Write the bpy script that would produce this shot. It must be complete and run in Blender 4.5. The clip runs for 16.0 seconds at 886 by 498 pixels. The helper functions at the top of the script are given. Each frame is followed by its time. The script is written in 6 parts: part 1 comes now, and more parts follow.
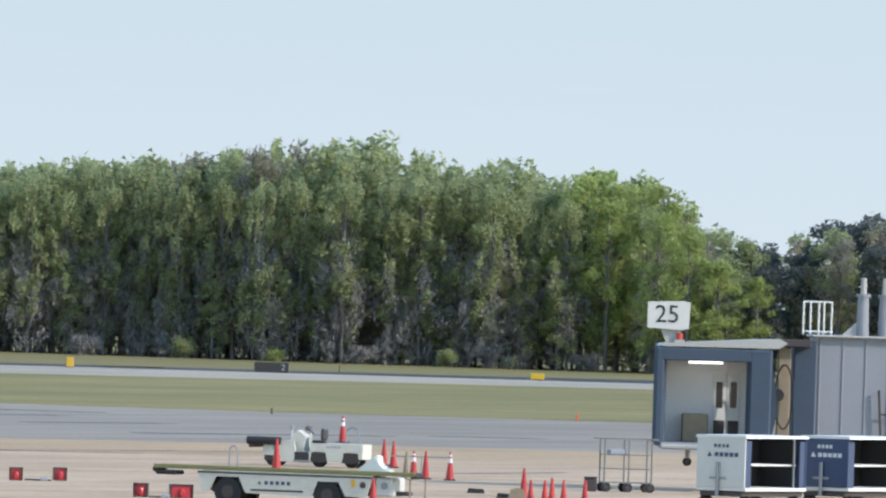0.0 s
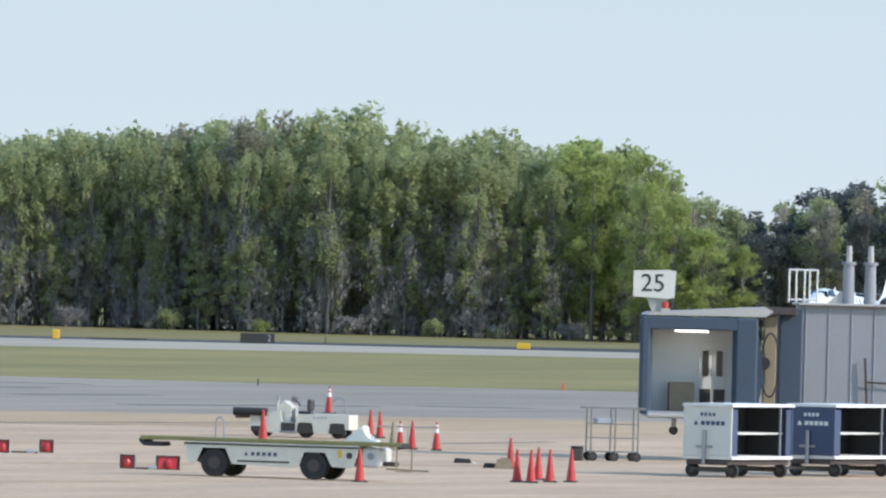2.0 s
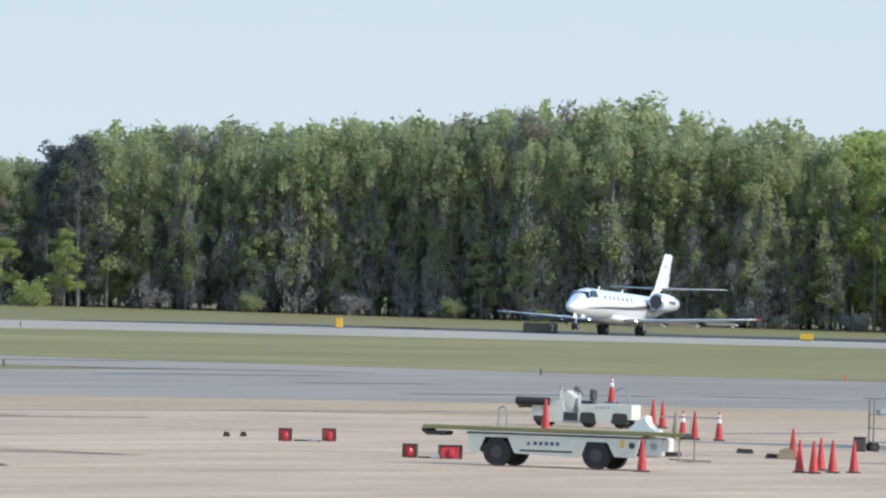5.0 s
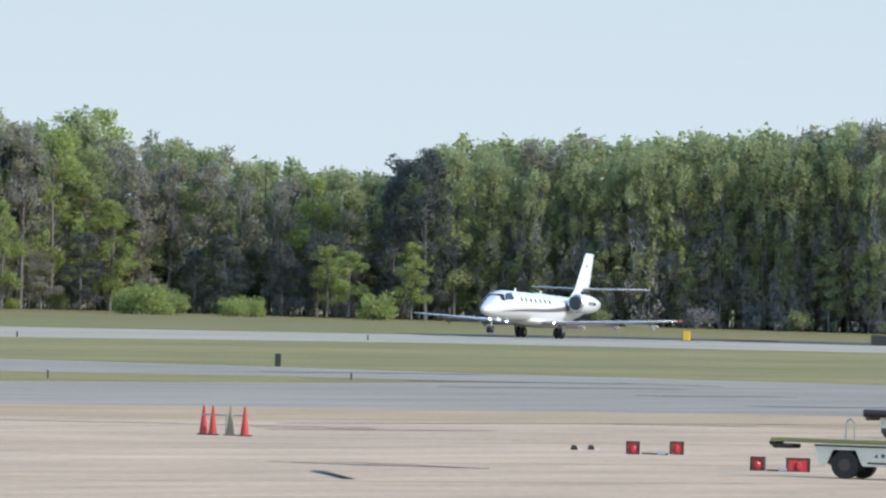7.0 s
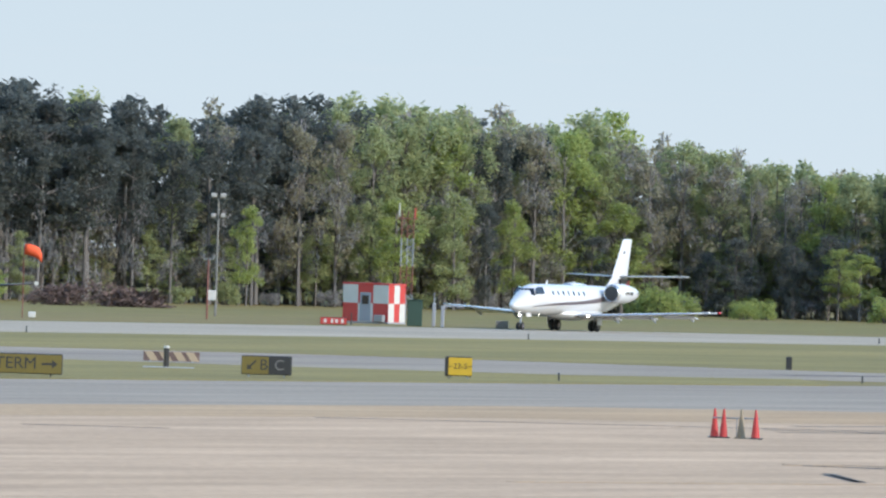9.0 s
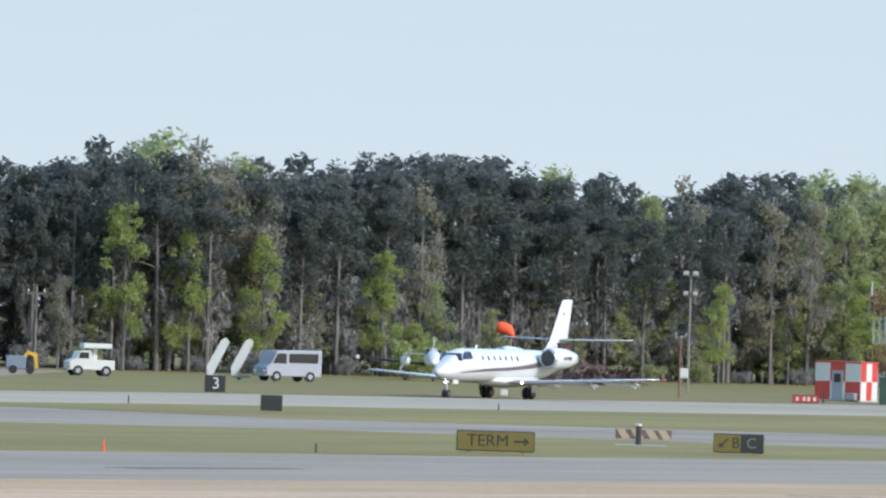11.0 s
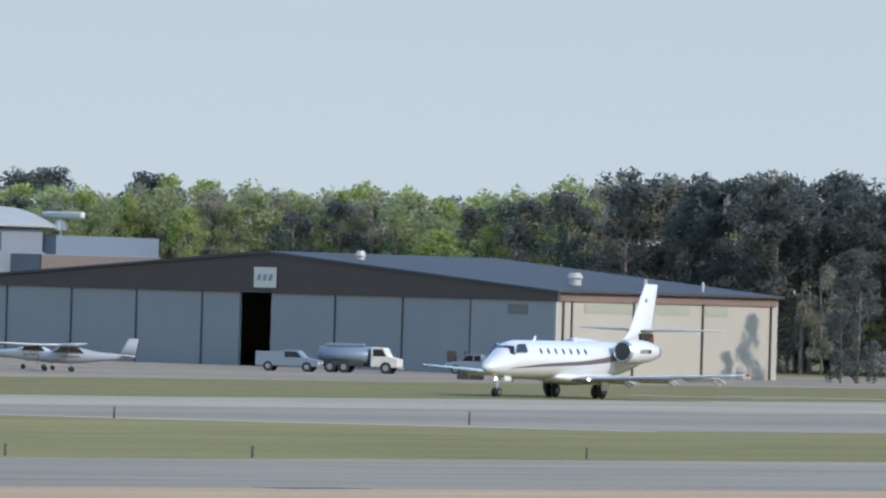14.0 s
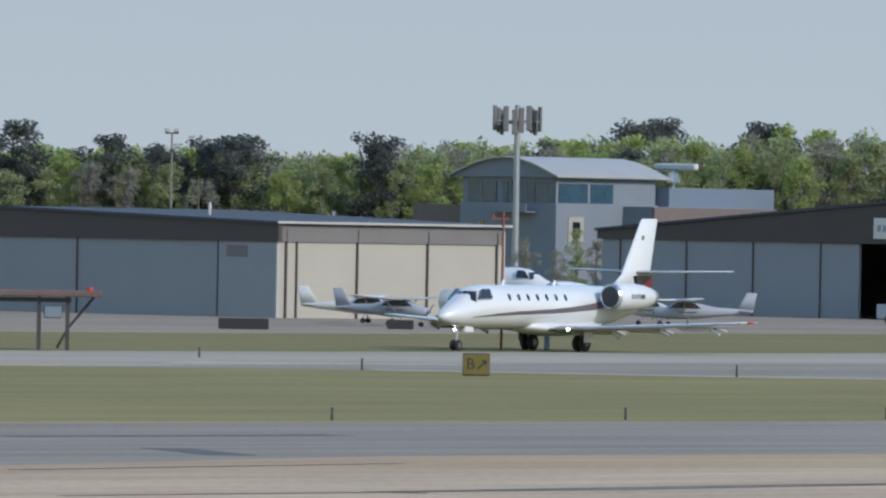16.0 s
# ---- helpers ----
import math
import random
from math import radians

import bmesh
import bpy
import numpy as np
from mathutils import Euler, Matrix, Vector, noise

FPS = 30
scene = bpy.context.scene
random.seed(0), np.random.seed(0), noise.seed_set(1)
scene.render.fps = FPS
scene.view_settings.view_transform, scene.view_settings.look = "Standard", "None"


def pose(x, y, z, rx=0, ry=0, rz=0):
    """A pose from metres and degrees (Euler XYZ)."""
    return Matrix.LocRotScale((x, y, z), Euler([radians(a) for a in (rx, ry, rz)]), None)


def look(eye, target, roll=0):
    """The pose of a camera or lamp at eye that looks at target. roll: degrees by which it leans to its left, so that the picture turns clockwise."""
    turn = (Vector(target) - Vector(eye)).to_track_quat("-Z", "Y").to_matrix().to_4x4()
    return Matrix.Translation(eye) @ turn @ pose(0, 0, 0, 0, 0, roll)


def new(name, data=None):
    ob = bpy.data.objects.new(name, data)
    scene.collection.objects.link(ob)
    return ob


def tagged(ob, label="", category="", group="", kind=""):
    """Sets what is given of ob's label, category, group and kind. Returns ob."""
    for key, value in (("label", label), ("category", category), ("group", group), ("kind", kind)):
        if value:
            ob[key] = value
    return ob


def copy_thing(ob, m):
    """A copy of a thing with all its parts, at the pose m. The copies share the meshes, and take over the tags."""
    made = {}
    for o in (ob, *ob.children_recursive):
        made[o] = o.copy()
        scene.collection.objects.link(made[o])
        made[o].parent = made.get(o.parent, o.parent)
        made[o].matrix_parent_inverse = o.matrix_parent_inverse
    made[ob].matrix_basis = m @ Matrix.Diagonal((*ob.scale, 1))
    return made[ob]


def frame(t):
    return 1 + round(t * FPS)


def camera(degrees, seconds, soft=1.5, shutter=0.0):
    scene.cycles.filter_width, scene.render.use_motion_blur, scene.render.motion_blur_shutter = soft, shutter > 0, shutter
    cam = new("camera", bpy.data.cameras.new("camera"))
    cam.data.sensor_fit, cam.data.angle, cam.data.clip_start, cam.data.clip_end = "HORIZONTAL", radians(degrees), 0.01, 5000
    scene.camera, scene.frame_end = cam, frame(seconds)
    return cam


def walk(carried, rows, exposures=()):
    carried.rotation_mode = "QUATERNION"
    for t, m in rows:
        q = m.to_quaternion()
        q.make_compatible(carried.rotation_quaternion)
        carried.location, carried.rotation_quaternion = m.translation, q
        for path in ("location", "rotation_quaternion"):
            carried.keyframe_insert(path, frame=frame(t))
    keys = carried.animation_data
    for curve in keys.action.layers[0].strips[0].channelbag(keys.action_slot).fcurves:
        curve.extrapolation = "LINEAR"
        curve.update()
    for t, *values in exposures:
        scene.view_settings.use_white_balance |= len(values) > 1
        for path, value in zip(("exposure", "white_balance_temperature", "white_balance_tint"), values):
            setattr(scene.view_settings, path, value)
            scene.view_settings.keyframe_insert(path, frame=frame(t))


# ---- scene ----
cam = camera(4.49, 16.0, soft=2.3)
walk(cam, [
    (0, pose(0.00, 0.00, 5.84, 90.242, -1.829, -1.757)),
    (0.5, pose(0.00, 0.00, 5.84, 90.261, -1.433, -1.858)),
    (1, pose(0.00, 0.00, 5.84, 90.221, -1.665, -1.933)),
    (1.5, pose(0.00, 0.00, 5.84, 90.271, -1.652, -1.876)),
    (2, pose(0.00, 0.00, 5.84, 90.092, -1.528, -1.830)),
    (2.5, pose(0.00, 0.00, 5.84, 90.014, -1.511, -1.749)),
    (3, pose(0.00, 0.00, 5.84, 90.010, -1.766, -1.715)),
    (3.2, pose(0.00, 0.00, 5.84, 90.009, -1.766, -1.693)),
    (5.3, pose(0.00, 0.00, 5.84, 89.999, -1.716, -0.144)),
    (5.5, pose(-0.00, 0.00, 5.84, 90.000, -1.680, 0.000)),
    (6, pose(-0.00, 0.00, 5.84, 89.994, -1.648, 0.301)),
    (6.5, pose(-0.00, 0.00, 5.84, 90.013, -1.709, 0.654)),
    (7, pose(-0.00, 0.00, 5.84, 90.014, -1.648, 1.368)),
    (7.5, pose(-0.00, 0.00, 5.84, 90.017, -1.926, 2.290)),
    (8, pose(-0.00, 0.00, 5.84, 89.990, -1.899, 2.939)),
    (8.5, pose(-0.00, 0.00, 5.84, 89.996, -1.870, 3.400)),
    (9, pose(-0.00, 0.00, 5.84, 89.952, -1.774, 3.961)),
    (9.5, pose(-0.00, 0.00, 5.84, 90.244, -1.768, 4.190)),
    (10, pose(-0.00, 0.00, 5.84, 90.237, -1.749, 5.193)),
    (10.2, pose(-0.00, 0.00, 5.84, 90.202, -1.818, 5.520)),
    (12.3, pose(-0.00, 0.00, 5.84, 90.451, -1.633, 6.880)),
    (12.5, pose(-0.00, 0.00, 5.84, 90.436, -1.697, 7.010)),
    (13, pose(-0.00, 0.00, 5.84, 90.451, -1.846, 9.186)),
    (13.3, pose(-0.00, 0.00, 5.84, 90.381, -1.825, 9.917)),
    (13.5, pose(-0.00, 0.00, 5.84, 90.284, -1.830, 10.489)),
    (14, pose(-0.00, 0.00, 5.84, 90.189, -1.648, 11.228)),
    (14.5, pose(-0.00, 0.00, 5.84, 90.072, -1.390, 11.443)),
    (14.7, pose(-0.00, 0.00, 5.84, 89.920, -1.368, 12.033)),
    (15, pose(-0.00, 0.00, 5.84, 89.792, -1.119, 12.398)),
    (15.5, pose(-1.20, 4.85, 5.84, 89.873, -1.094, 13.839)),
    (15.6, pose(-1.95, 7.70, 5.84, 89.872, -1.090, 14.100)),
    (15.8, pose(-3.46, 13.60, 5.84, 89.880, -1.080, 14.275)),
    (16, pose(-4.94, 19.38, 5.84, 89.874, -1.074, 14.314)),
], exposures=[(0.0, 1.16, 6400, 13), (10.0, 1.16, 6400, 13), (12.5, 1.10, 6350, 13), (14.5, 0.87, 6350, 13), (15.5, 0.86, 6350, 13), (16.0, 0.60, 6300, 13)])


# ---- world and light ----
SUN_AZ, SUN_EL = radians(-24), radians(30)      # from the +x axis towards +y
world = bpy.data.worlds.new("sky")
scene.world = world
world.use_nodes = True
wn = world.node_tree.nodes
sky = wn.new("ShaderNodeTexSky")
sky.sky_type, sky.sun_disc = "NISHITA", False
sky.sun_elevation, sky.sun_rotation = SUN_EL, radians(90) - SUN_AZ
sky.altitude, sky.air_density, sky.dust_density, sky.ozone_density = 0, 1.7, 0.1, 5.0
wn["Background"].inputs["Strength"].default_value = 0.15
world.node_tree.links.new(sky.outputs[0], wn["Background"].inputs["Color"])
sun_data = bpy.data.lights.new("sun", "SUN")
sun_data.energy, sun_data.angle, sun_data.color = 2.25, radians(0.53), (1.0, 0.915, 0.80)
sun = new("sun", sun_data)
sd = Vector((math.cos(SUN_AZ) * math.cos(SUN_EL), math.sin(SUN_AZ) * math.cos(SUN_EL), math.sin(SUN_EL)))
sun.matrix_world = look(sd * 50, (0, 0, 0))

# pale spring sky far behind everything
def sky_backdrop():
    m = bpy.data.materials.new("pale_blue_sky")
    m.use_nodes = True
    n, l = m.node_tree.nodes, m.node_tree.links
    n.remove(n["Principled BSDF"])
    em, ramp, tc, sep, mr = n.new("ShaderNodeEmission"), n.new("ShaderNodeValToRGB"), n.new("ShaderNodeTexCoord"), n.new("ShaderNodeSeparateXYZ"), n.new("ShaderNodeMapRange")
    mr.inputs["From Max"].default_value = 220.0
    ramp.color_ramp.elements[0].color, ramp.color_ramp.elements[1].color = (0.306, 0.356, 0.384, 1), (0.243, 0.313, 0.352, 1)
    l.new(tc.outputs["Object"], sep.inputs[0]), l.new(sep.outputs["Z"], mr.inputs["Value"]), l.new(mr.outputs[0], ramp.inputs[0])
    # faint thin cloud
    mp, ns, cr, mx = n.new("ShaderNodeMapping"), n.new("ShaderNodeTexNoise"), n.new("ShaderNodeValToRGB"), n.new("ShaderNodeMix")
    mp.inputs["Scale"].default_value = (0.004, 0.004, 0.045)
    ns.inputs["Detail"].default_value = 4
    cr.color_ramp.elements[0].position, cr.color_ramp.elements[1].position = 0.58, 0.85
    cr.color_ramp.elements[1].color = (0.3, 0.3, 0.3, 1)
    mx.data_type = "RGBA"
    mx.inputs["B"].default_value = (0.316, 0.352, 0.373, 1)
    l.new(tc.outputs["Object"], mp.inputs["Vector"]), l.new(mp.outputs[0], ns.inputs["Vector"]), l.new(ns.outputs["Fac"], cr.inputs[0])
    l.new(cr.outputs[0], mx.inputs["Factor"]), l.new(ramp.outputs[0], mx.inputs["A"]), l.new(mx.outputs["Result"], em.inputs["Color"])
    l.new(em.outputs[0], n["Material Output"].inputs["Surface"])
    bm = bmesh.new()
    ring = [(3600 * math.sin(radians(a)), 3600 * math.cos(radians(a))) for a in range(-50, 41, 3)]
    low, high = [bm.verts.new((x, y, -5)) for x, y in ring], [bm.verts.new((x, y, 500)) for x, y in ring]
    for i in range(len(ring) - 1):
        bm.faces.new((low[i], low[i + 1], high[i + 1], high[i]))
    me = bpy.data.meshes.new("backdrop")
    bm.to_mesh(me)
    bm.free()
    me.materials.append(m)
    tagged(new("backdrop", me), "pale blue hazy spring sky", "sky", kind="structure")


sky_backdrop()

RUN = Vector((0.447, 0.894, 0))      # along the runway, away from the camera
ACR = Vector((0.894, -0.447, 0))     # across it


# ---- materials ----
def mat(name, color, rough=0.6, metal=0.0, var=0.12, scale=3.0, fine=40.0, bump=0.0, island=0.0, objvar=0.0, emit=0.0, coat=0.0, trans=0.0):
    """A surface with a base colour that varies at two scales, and fine relief."""
    m = bpy.data.materials.new(name)
    m.use_nodes = True
    nt = m.node_tree
    n, l = nt.nodes, nt.links
    b = n["Principled BSDF"]
    b.inputs["Roughness"].default_value, b.inputs["Metallic"].default_value = rough, metal
    b.inputs["Coat Weight"].default_value = coat
    if trans:
        b.inputs["Transmission Weight"].default_value = trans
    tc = n.new("ShaderNodeTexCoord")
    out = []
    for sc in (scale, fine):
        t = n.new("ShaderNodeTexNoise")
        t.inputs["Scale"].default_value, t.inputs["Detail"].default_value = sc, 5.0
        l.new(tc.outputs["Object"], t.inputs["Vector"])
        out.append(t.outputs["Fac"])
    add = n.new("ShaderNodeMath")
    add.operation = "ADD"
    l.new(out[0], add.inputs[0]), l.new(out[1], add.inputs[1])
    last = add.outputs[0]
    for source, amount in (("ShaderNodeNewGeometry", island), ("ShaderNodeObjectInfo", objvar)):
        if amount:
            g = n.new(source)
            mm = n.new("ShaderNodeMath")
            mm.operation, mm.inputs[1].default_value = "MULTIPLY_ADD", amount
            l.new(g.outputs["Random Per Island" if source.endswith("Geometry") else "Random"], mm.inputs[0])
            l.new(last, mm.inputs[2])
            last = mm.outputs[0]
    mr = n.new("ShaderNodeMapRange")
    mid = 1.0 + (island + objvar) / 2
    mr.inputs["From Min"].default_value, mr.inputs["From Max"].default_value = mid - 0.5, mid + 0.5
    mr.inputs["To Min"].default_value, mr.inputs["To Max"].default_value = 1 - var, 1 + var
    mr.clamp = False
    l.new(last, mr.inputs["Value"])
    mix = n.new("ShaderNodeMix")
    mix.data_type, mix.blend_type = "RGBA", "MULTIPLY"
    mix.inputs["Factor"].default_value = 1.0
    mix.inputs["A"].default_value = (*color, 1)
    l.new(mr.outputs[0], mix.inputs["B"])
    l.new(mix.outputs["Result"], b.inputs["Base Color"])
    if bump:
        bp = n.new("ShaderNodeBump")
        bp.inputs["Strength"].default_value, bp.inputs["Distance"].default_value = bump, 0.02
        l.new(out[1], bp.inputs["Height"])
        l.new(bp.outputs[0], b.inputs["Normal"])
    if emit:
        b.inputs["Emission Color"].default_value, b.inputs["Emission Strength"].default_value = (*color, 1), emit
    return m


def ground_mat(name, c1, c2, stretch, scale, fine, rough=0.9, third=None):
    """Ground surface: patches drawn out along the runway, plus fine grain."""
    m = bpy.data.materials.new(name)
    m.use_nodes = True
    n, l = m.node_tree.nodes, m.node_tree.links
    b = n["Principled BSDF"]
    b.inputs["Roughness"].default_value = rough
    b.inputs["Specular IOR Level"].default_value = 0.25
    tc = n.new("ShaderNodeTexCoord")
    mp = n.new("ShaderNodeMapping")
    mp.inputs["Rotation"].default_value = (0, 0, radians(-63.4))
    mp2 = n.new("ShaderNodeMapping")
    mp2.inputs["Scale"].default_value = (1 / stretch, 1, 1)
    l.new(tc.outputs["Object"], mp.inputs["Vector"]), l.new(mp.outputs[0], mp2.inputs["Vector"])
    t1, t2, t3 = (n.new("ShaderNodeTexNoise") for _ in range(3))
    for t, s, d in ((t1, scale, 4), (t2, fine, 6), (t3, scale * 6, 3)):
        t.inputs["Scale"].default_value, t.inputs["Detail"].default_value = s, d
    l.new(mp2.outputs[0], t1.inputs["Vector"]), l.new(mp2.outputs[0], t3.inputs["Vector"]), l.new(tc.outputs["Object"], t2.inputs["Vector"])
    r1 = n.new("ShaderNodeValToRGB")
    r1.color_ramp.elements[0].position, r1.color_ramp.elements[1].position = 0.36, 0.64
    r1.color_ramp.elements[0].color, r1.color_ramp.elements[1].color = (*c1, 1), (*c2, 1)
    l.new(t1.outputs["Fac"], r1.inputs[0])
    mx = n.new("ShaderNodeMix")
    mx.data_type, mx.blend_type = "RGBA", "OVERLAY"
    mx.inputs["Factor"].default_value = 0.8
    l.new(r1.outputs[0], mx.inputs["A"])
    ad = n.new("ShaderNodeMath")
    ad.operation = "MULTIPLY_ADD"
    ad.inputs[1].default_value = 0.5
    hv = n.new("ShaderNodeMath")
    hv.operation, hv.inputs[1].default_value = "MULTIPLY", 0.5
    l.new(t3.outputs["Fac"], hv.inputs[0])
    l.new(t2.outputs["Fac"], ad.inputs[0]), l.new(hv.outputs[0], ad.inputs[2])
    l.new(ad.outputs[0], mx.inputs["B"])
    l.new(mx.outputs["Result"], b.inputs["Base Color"])
    bp = n.new("ShaderNodeBump")
    bp.inputs["Strength"].default_value, bp.inputs["Distance"].default_value = 0.4, 0.03
    l.new(t2.outputs["Fac"], bp.inputs["Height"]), l.new(bp.outputs[0], b.inputs["Normal"])
    return m


M_GRASS = ground_mat("mown_grass", (0.161, 0.135, 0.0443), (0.206, 0.169, 0.059), 6, 0.06, 2.5)
M_ROUGH = ground_mat("dry_grass", (0.172, 0.133, 0.0478), (0.15, 0.133, 0.0394), 5, 0.05, 2.0)
M_RUNWAY = ground_mat("runway_asphalt", (0.279, 0.243, 0.184), (0.326, 0.281, 0.214), 14, 0.08, 4)
M_TAXI = ground_mat("taxiway_asphalt", (0.21, 0.177, 0.14), (0.257, 0.219, 0.171), 10, 0.07, 4)
M_APRON = ground_mat("apron_concrete", (0.372, 0.263, 0.168), (0.428, 0.305, 0.198), 5, 0.07, 3)
M_SHOULDER = ground_mat("tan_shoulder", (0.342, 0.234, 0.134), (0.381, 0.269, 0.159), 8, 0.08, 3)
M_RAMP = ground_mat("ramp_concrete", (0.214, 0.17, 0.125), (0.254, 0.201, 0.147), 6, 0.07, 3)
M_WHITE = mat("white_aircraft_paint", (0.504, 0.511, 0.518), 0.22, 0, 0.03, 0.8, 12, coat=0.4)
M_GREYSTRIPE = mat("grey_stripe_paint", (0.0951, 0.079, 0.0869), 0.35, 0, 0.05)
M_RED = mat("red_paint", (0.396, 0.0288, 0.0288), 0.35, 0, 0.05)
M_BLACK = mat("black_paint", (0.015, 0.015, 0.018), 0.35, 0, 0.1)
M_RUBBER = mat("tyre_rubber", (0.018, 0.018, 0.02), 0.85, 0, 0.2, 6, 60)
M_METAL = mat("polished_metal", (0.468, 0.475, 0.49), 0.22, 1.0, 0.06)
M_STEEL = mat("galvanised_steel", (0.25, 0.26, 0.275), 0.5, 0.6, 0.12, 4, 40)
M_GLASS = mat("dark_cabin_glass", (0.012, 0.015, 0.02), 0.05, 0, 0.05, coat=0.6)
M_BARK = mat("bark", (0.12, 0.11, 0.102), 0.95, 0, 0.35, 0.8, 9, bump=0.6)
M_LAMP = mat("lit_lamp", (1.0, 0.96, 0.88), 0.3, emit=6.0)


def leaf_mat(name, color, var=0.36, objvar=0.7, through_light=0.55):
    """Leaves: light comes partly through them."""
    m = mat(name, color, 0.75, 0, var, 0.25, 3.0, island=0.8, objvar=objvar)
    n, l = m.node_tree.nodes, m.node_tree.links
    b = n["Principled BSDF"]
    b.inputs["Specular IOR Level"].default_value = 0.2
    tr = n.new("ShaderNodeBsdfTranslucent")
    l.new(b.inputs["Base Color"].links[0].from_socket, tr.inputs["Color"])
    mx = n.new("ShaderNodeMixShader")
    mx.inputs[0].default_value = through_light
    l.new(b.outputs[0], mx.inputs[1]), l.new(tr.outputs[0], mx.inputs[2])
    l.new(mx.outputs[0], n["Material Output"].inputs["Surface"])
    return m


# foliage colours lifted, leaves, twigs and needles also blued, painting in distance haze
M_LEAF = leaf_mat("haze_lifted_spring_leaves", (0.33, 0.363, 0.185), 0.2, 0.4, 0.62)
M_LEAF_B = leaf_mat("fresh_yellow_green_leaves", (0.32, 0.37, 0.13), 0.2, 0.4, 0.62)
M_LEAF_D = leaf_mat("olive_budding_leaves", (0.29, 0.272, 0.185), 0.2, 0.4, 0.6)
M_TWIG = leaf_mat("haze_lifted_twigs", (0.275, 0.266, 0.262), 0.2, 0.4, 0.5)
M_PINE = leaf_mat("haze_lifted_pine_needles", (0.108, 0.12, 0.11), 0.2, 0.4)


# ---- helpers ----
def part(name, bm, material, parent=None, label="", smooth=False, m=None):
    """Link a bmesh as one mesh object under a thing or a part."""
    me = bpy.data.meshes.new(name)
    bmesh.ops.recalc_face_normals(bm, faces=bm.faces)
    bm.to_mesh(me)
    bm.free()
    me.materials.append(material)
    if smooth:
        me.polygons.foreach_set("use_smooth", [True] * len(me.polygons))
    ob = new(name, me)
    if parent:
        ob.parent = parent
    if m is not None:
        ob.matrix_basis = m
    if label:
        tagged(ob, label)
    return ob


def thing(name, m, label, category, group="", kind=""):
    ob = new(name)
    ob.empty_display_size = 0.2
    ob.matrix_basis = m
    return tagged(ob, label, category, group, kind)


def box(bm, lo, hi, bevel=0.0, m=None):
    v = bmesh.ops.create_cube(bm, size=1)["verts"]
    c = [(a + b) / 2 for a, b in zip(lo, hi)]
    s = [b - a for a, b in zip(lo, hi)]
    for p in v:
        p.co = Vector([p.co[i] * s[i] + c[i] for i in range(3)])
    if bevel:
        e = list({e for p in v for e in p.link_edges})
        r = bmesh.ops.bevel(bm, geom=e, offset=bevel, segments=1, affect="EDGES", profile=0.5)
        v = list({p for f in r["faces"] for p in f.verts} | {p for p in v if p.is_valid})
    if m is not None:
        bmesh.ops.transform(bm, matrix=m, verts=v)
    return bm


def boxes(*args):
    bm = bmesh.new()
    for a in args:
        box(bm, *a)
    return bm


def tube(bm, a, b, r1, r2=None, seg=10, caps=True):
    """A round bar from a to b."""
    a, b = Vector(a), Vector(b)
    r2 = r1 if r2 is None else r2
    d = b - a
    m = Matrix.Translation((a + b) / 2) @ d.to_track_quat("Z", "Y").to_matrix().to_4x4()
    bmesh.ops.create_cone(bm, cap_ends=caps, segments=seg, radius1=r1, radius2=r2, depth=d.length, matrix=m)
    return bm


def bar(a, b, r1, r2=None, seg=10):
    return tube(bmesh.new(), a, b, r1, r2, seg)


def loft(sections, seg=20, caps=True):
    """Skin through ellipses (x, y, z, half width, half height) along x."""
    bm = bmesh.new()
    rings = []
    for x, y, z, w, h in sections:
        rings.append([bm.verts.new((x, y + w * math.cos(2 * math.pi * i / seg), z + h * math.sin(2 * math.pi * i / seg))) for i in range(seg)])
    for a, b in zip(rings, rings[1:]):
        for i in range(seg):
            bm.faces.new((a[i], a[(i + 1) % seg], b[(i + 1) % seg], b[i]))
    if caps:
        bm.faces.new(rings[0]), bm.faces.new(rings[-1])
    return bm


def wing(stations, seg=12):
    """Skin through airfoils given as (leading edge, span axis 'y' or 'z', chord, thickness)."""
    bm = bmesh.new()
    rings = []
    for (x, y, z), chord, th, axis in stations:
        ring = []
        for i in range(seg):
            a = 2 * math.pi * i / seg
            u = (1 - math.cos(a)) / 2
            t = th / 2 * math.sin(a) * (1.25 - 0.75 * u)
            ring.append(bm.verts.new((x - u * chord, y, z + t) if axis == "y" else (x - u * chord, y + t, z)))
        rings.append(ring)
    for a, b in zip(rings, rings[1:]):
        for i in range(seg):
            bm.faces.new((a[i], a[(i + 1) % seg], b[(i + 1) % seg], b[i]))
    bm.faces.new(rings[0]), bm.faces.new(rings[-1])
    return bm


def prism(profile, depth, axis="y"):
    """Extrude a closed outline of (a, b) pairs, centred on the axis."""
    bm = bmesh.new()
    sides = []
    for s in (-depth / 2, depth / 2):
        sides.append([bm.verts.new({"y": (a, s, b), "x": (s, a, b), "z": (a, b, s)}[axis]) for a, b in profile])
    n = len(profile)
    for i in range(n):
        bm.faces.new((sides[0][i], sides[0][(i + 1) % n], sides[1][(i + 1) % n], sides[1][i]))
    bm.faces.new(sides[0]), bm.faces.new(sides[1])
    return bm


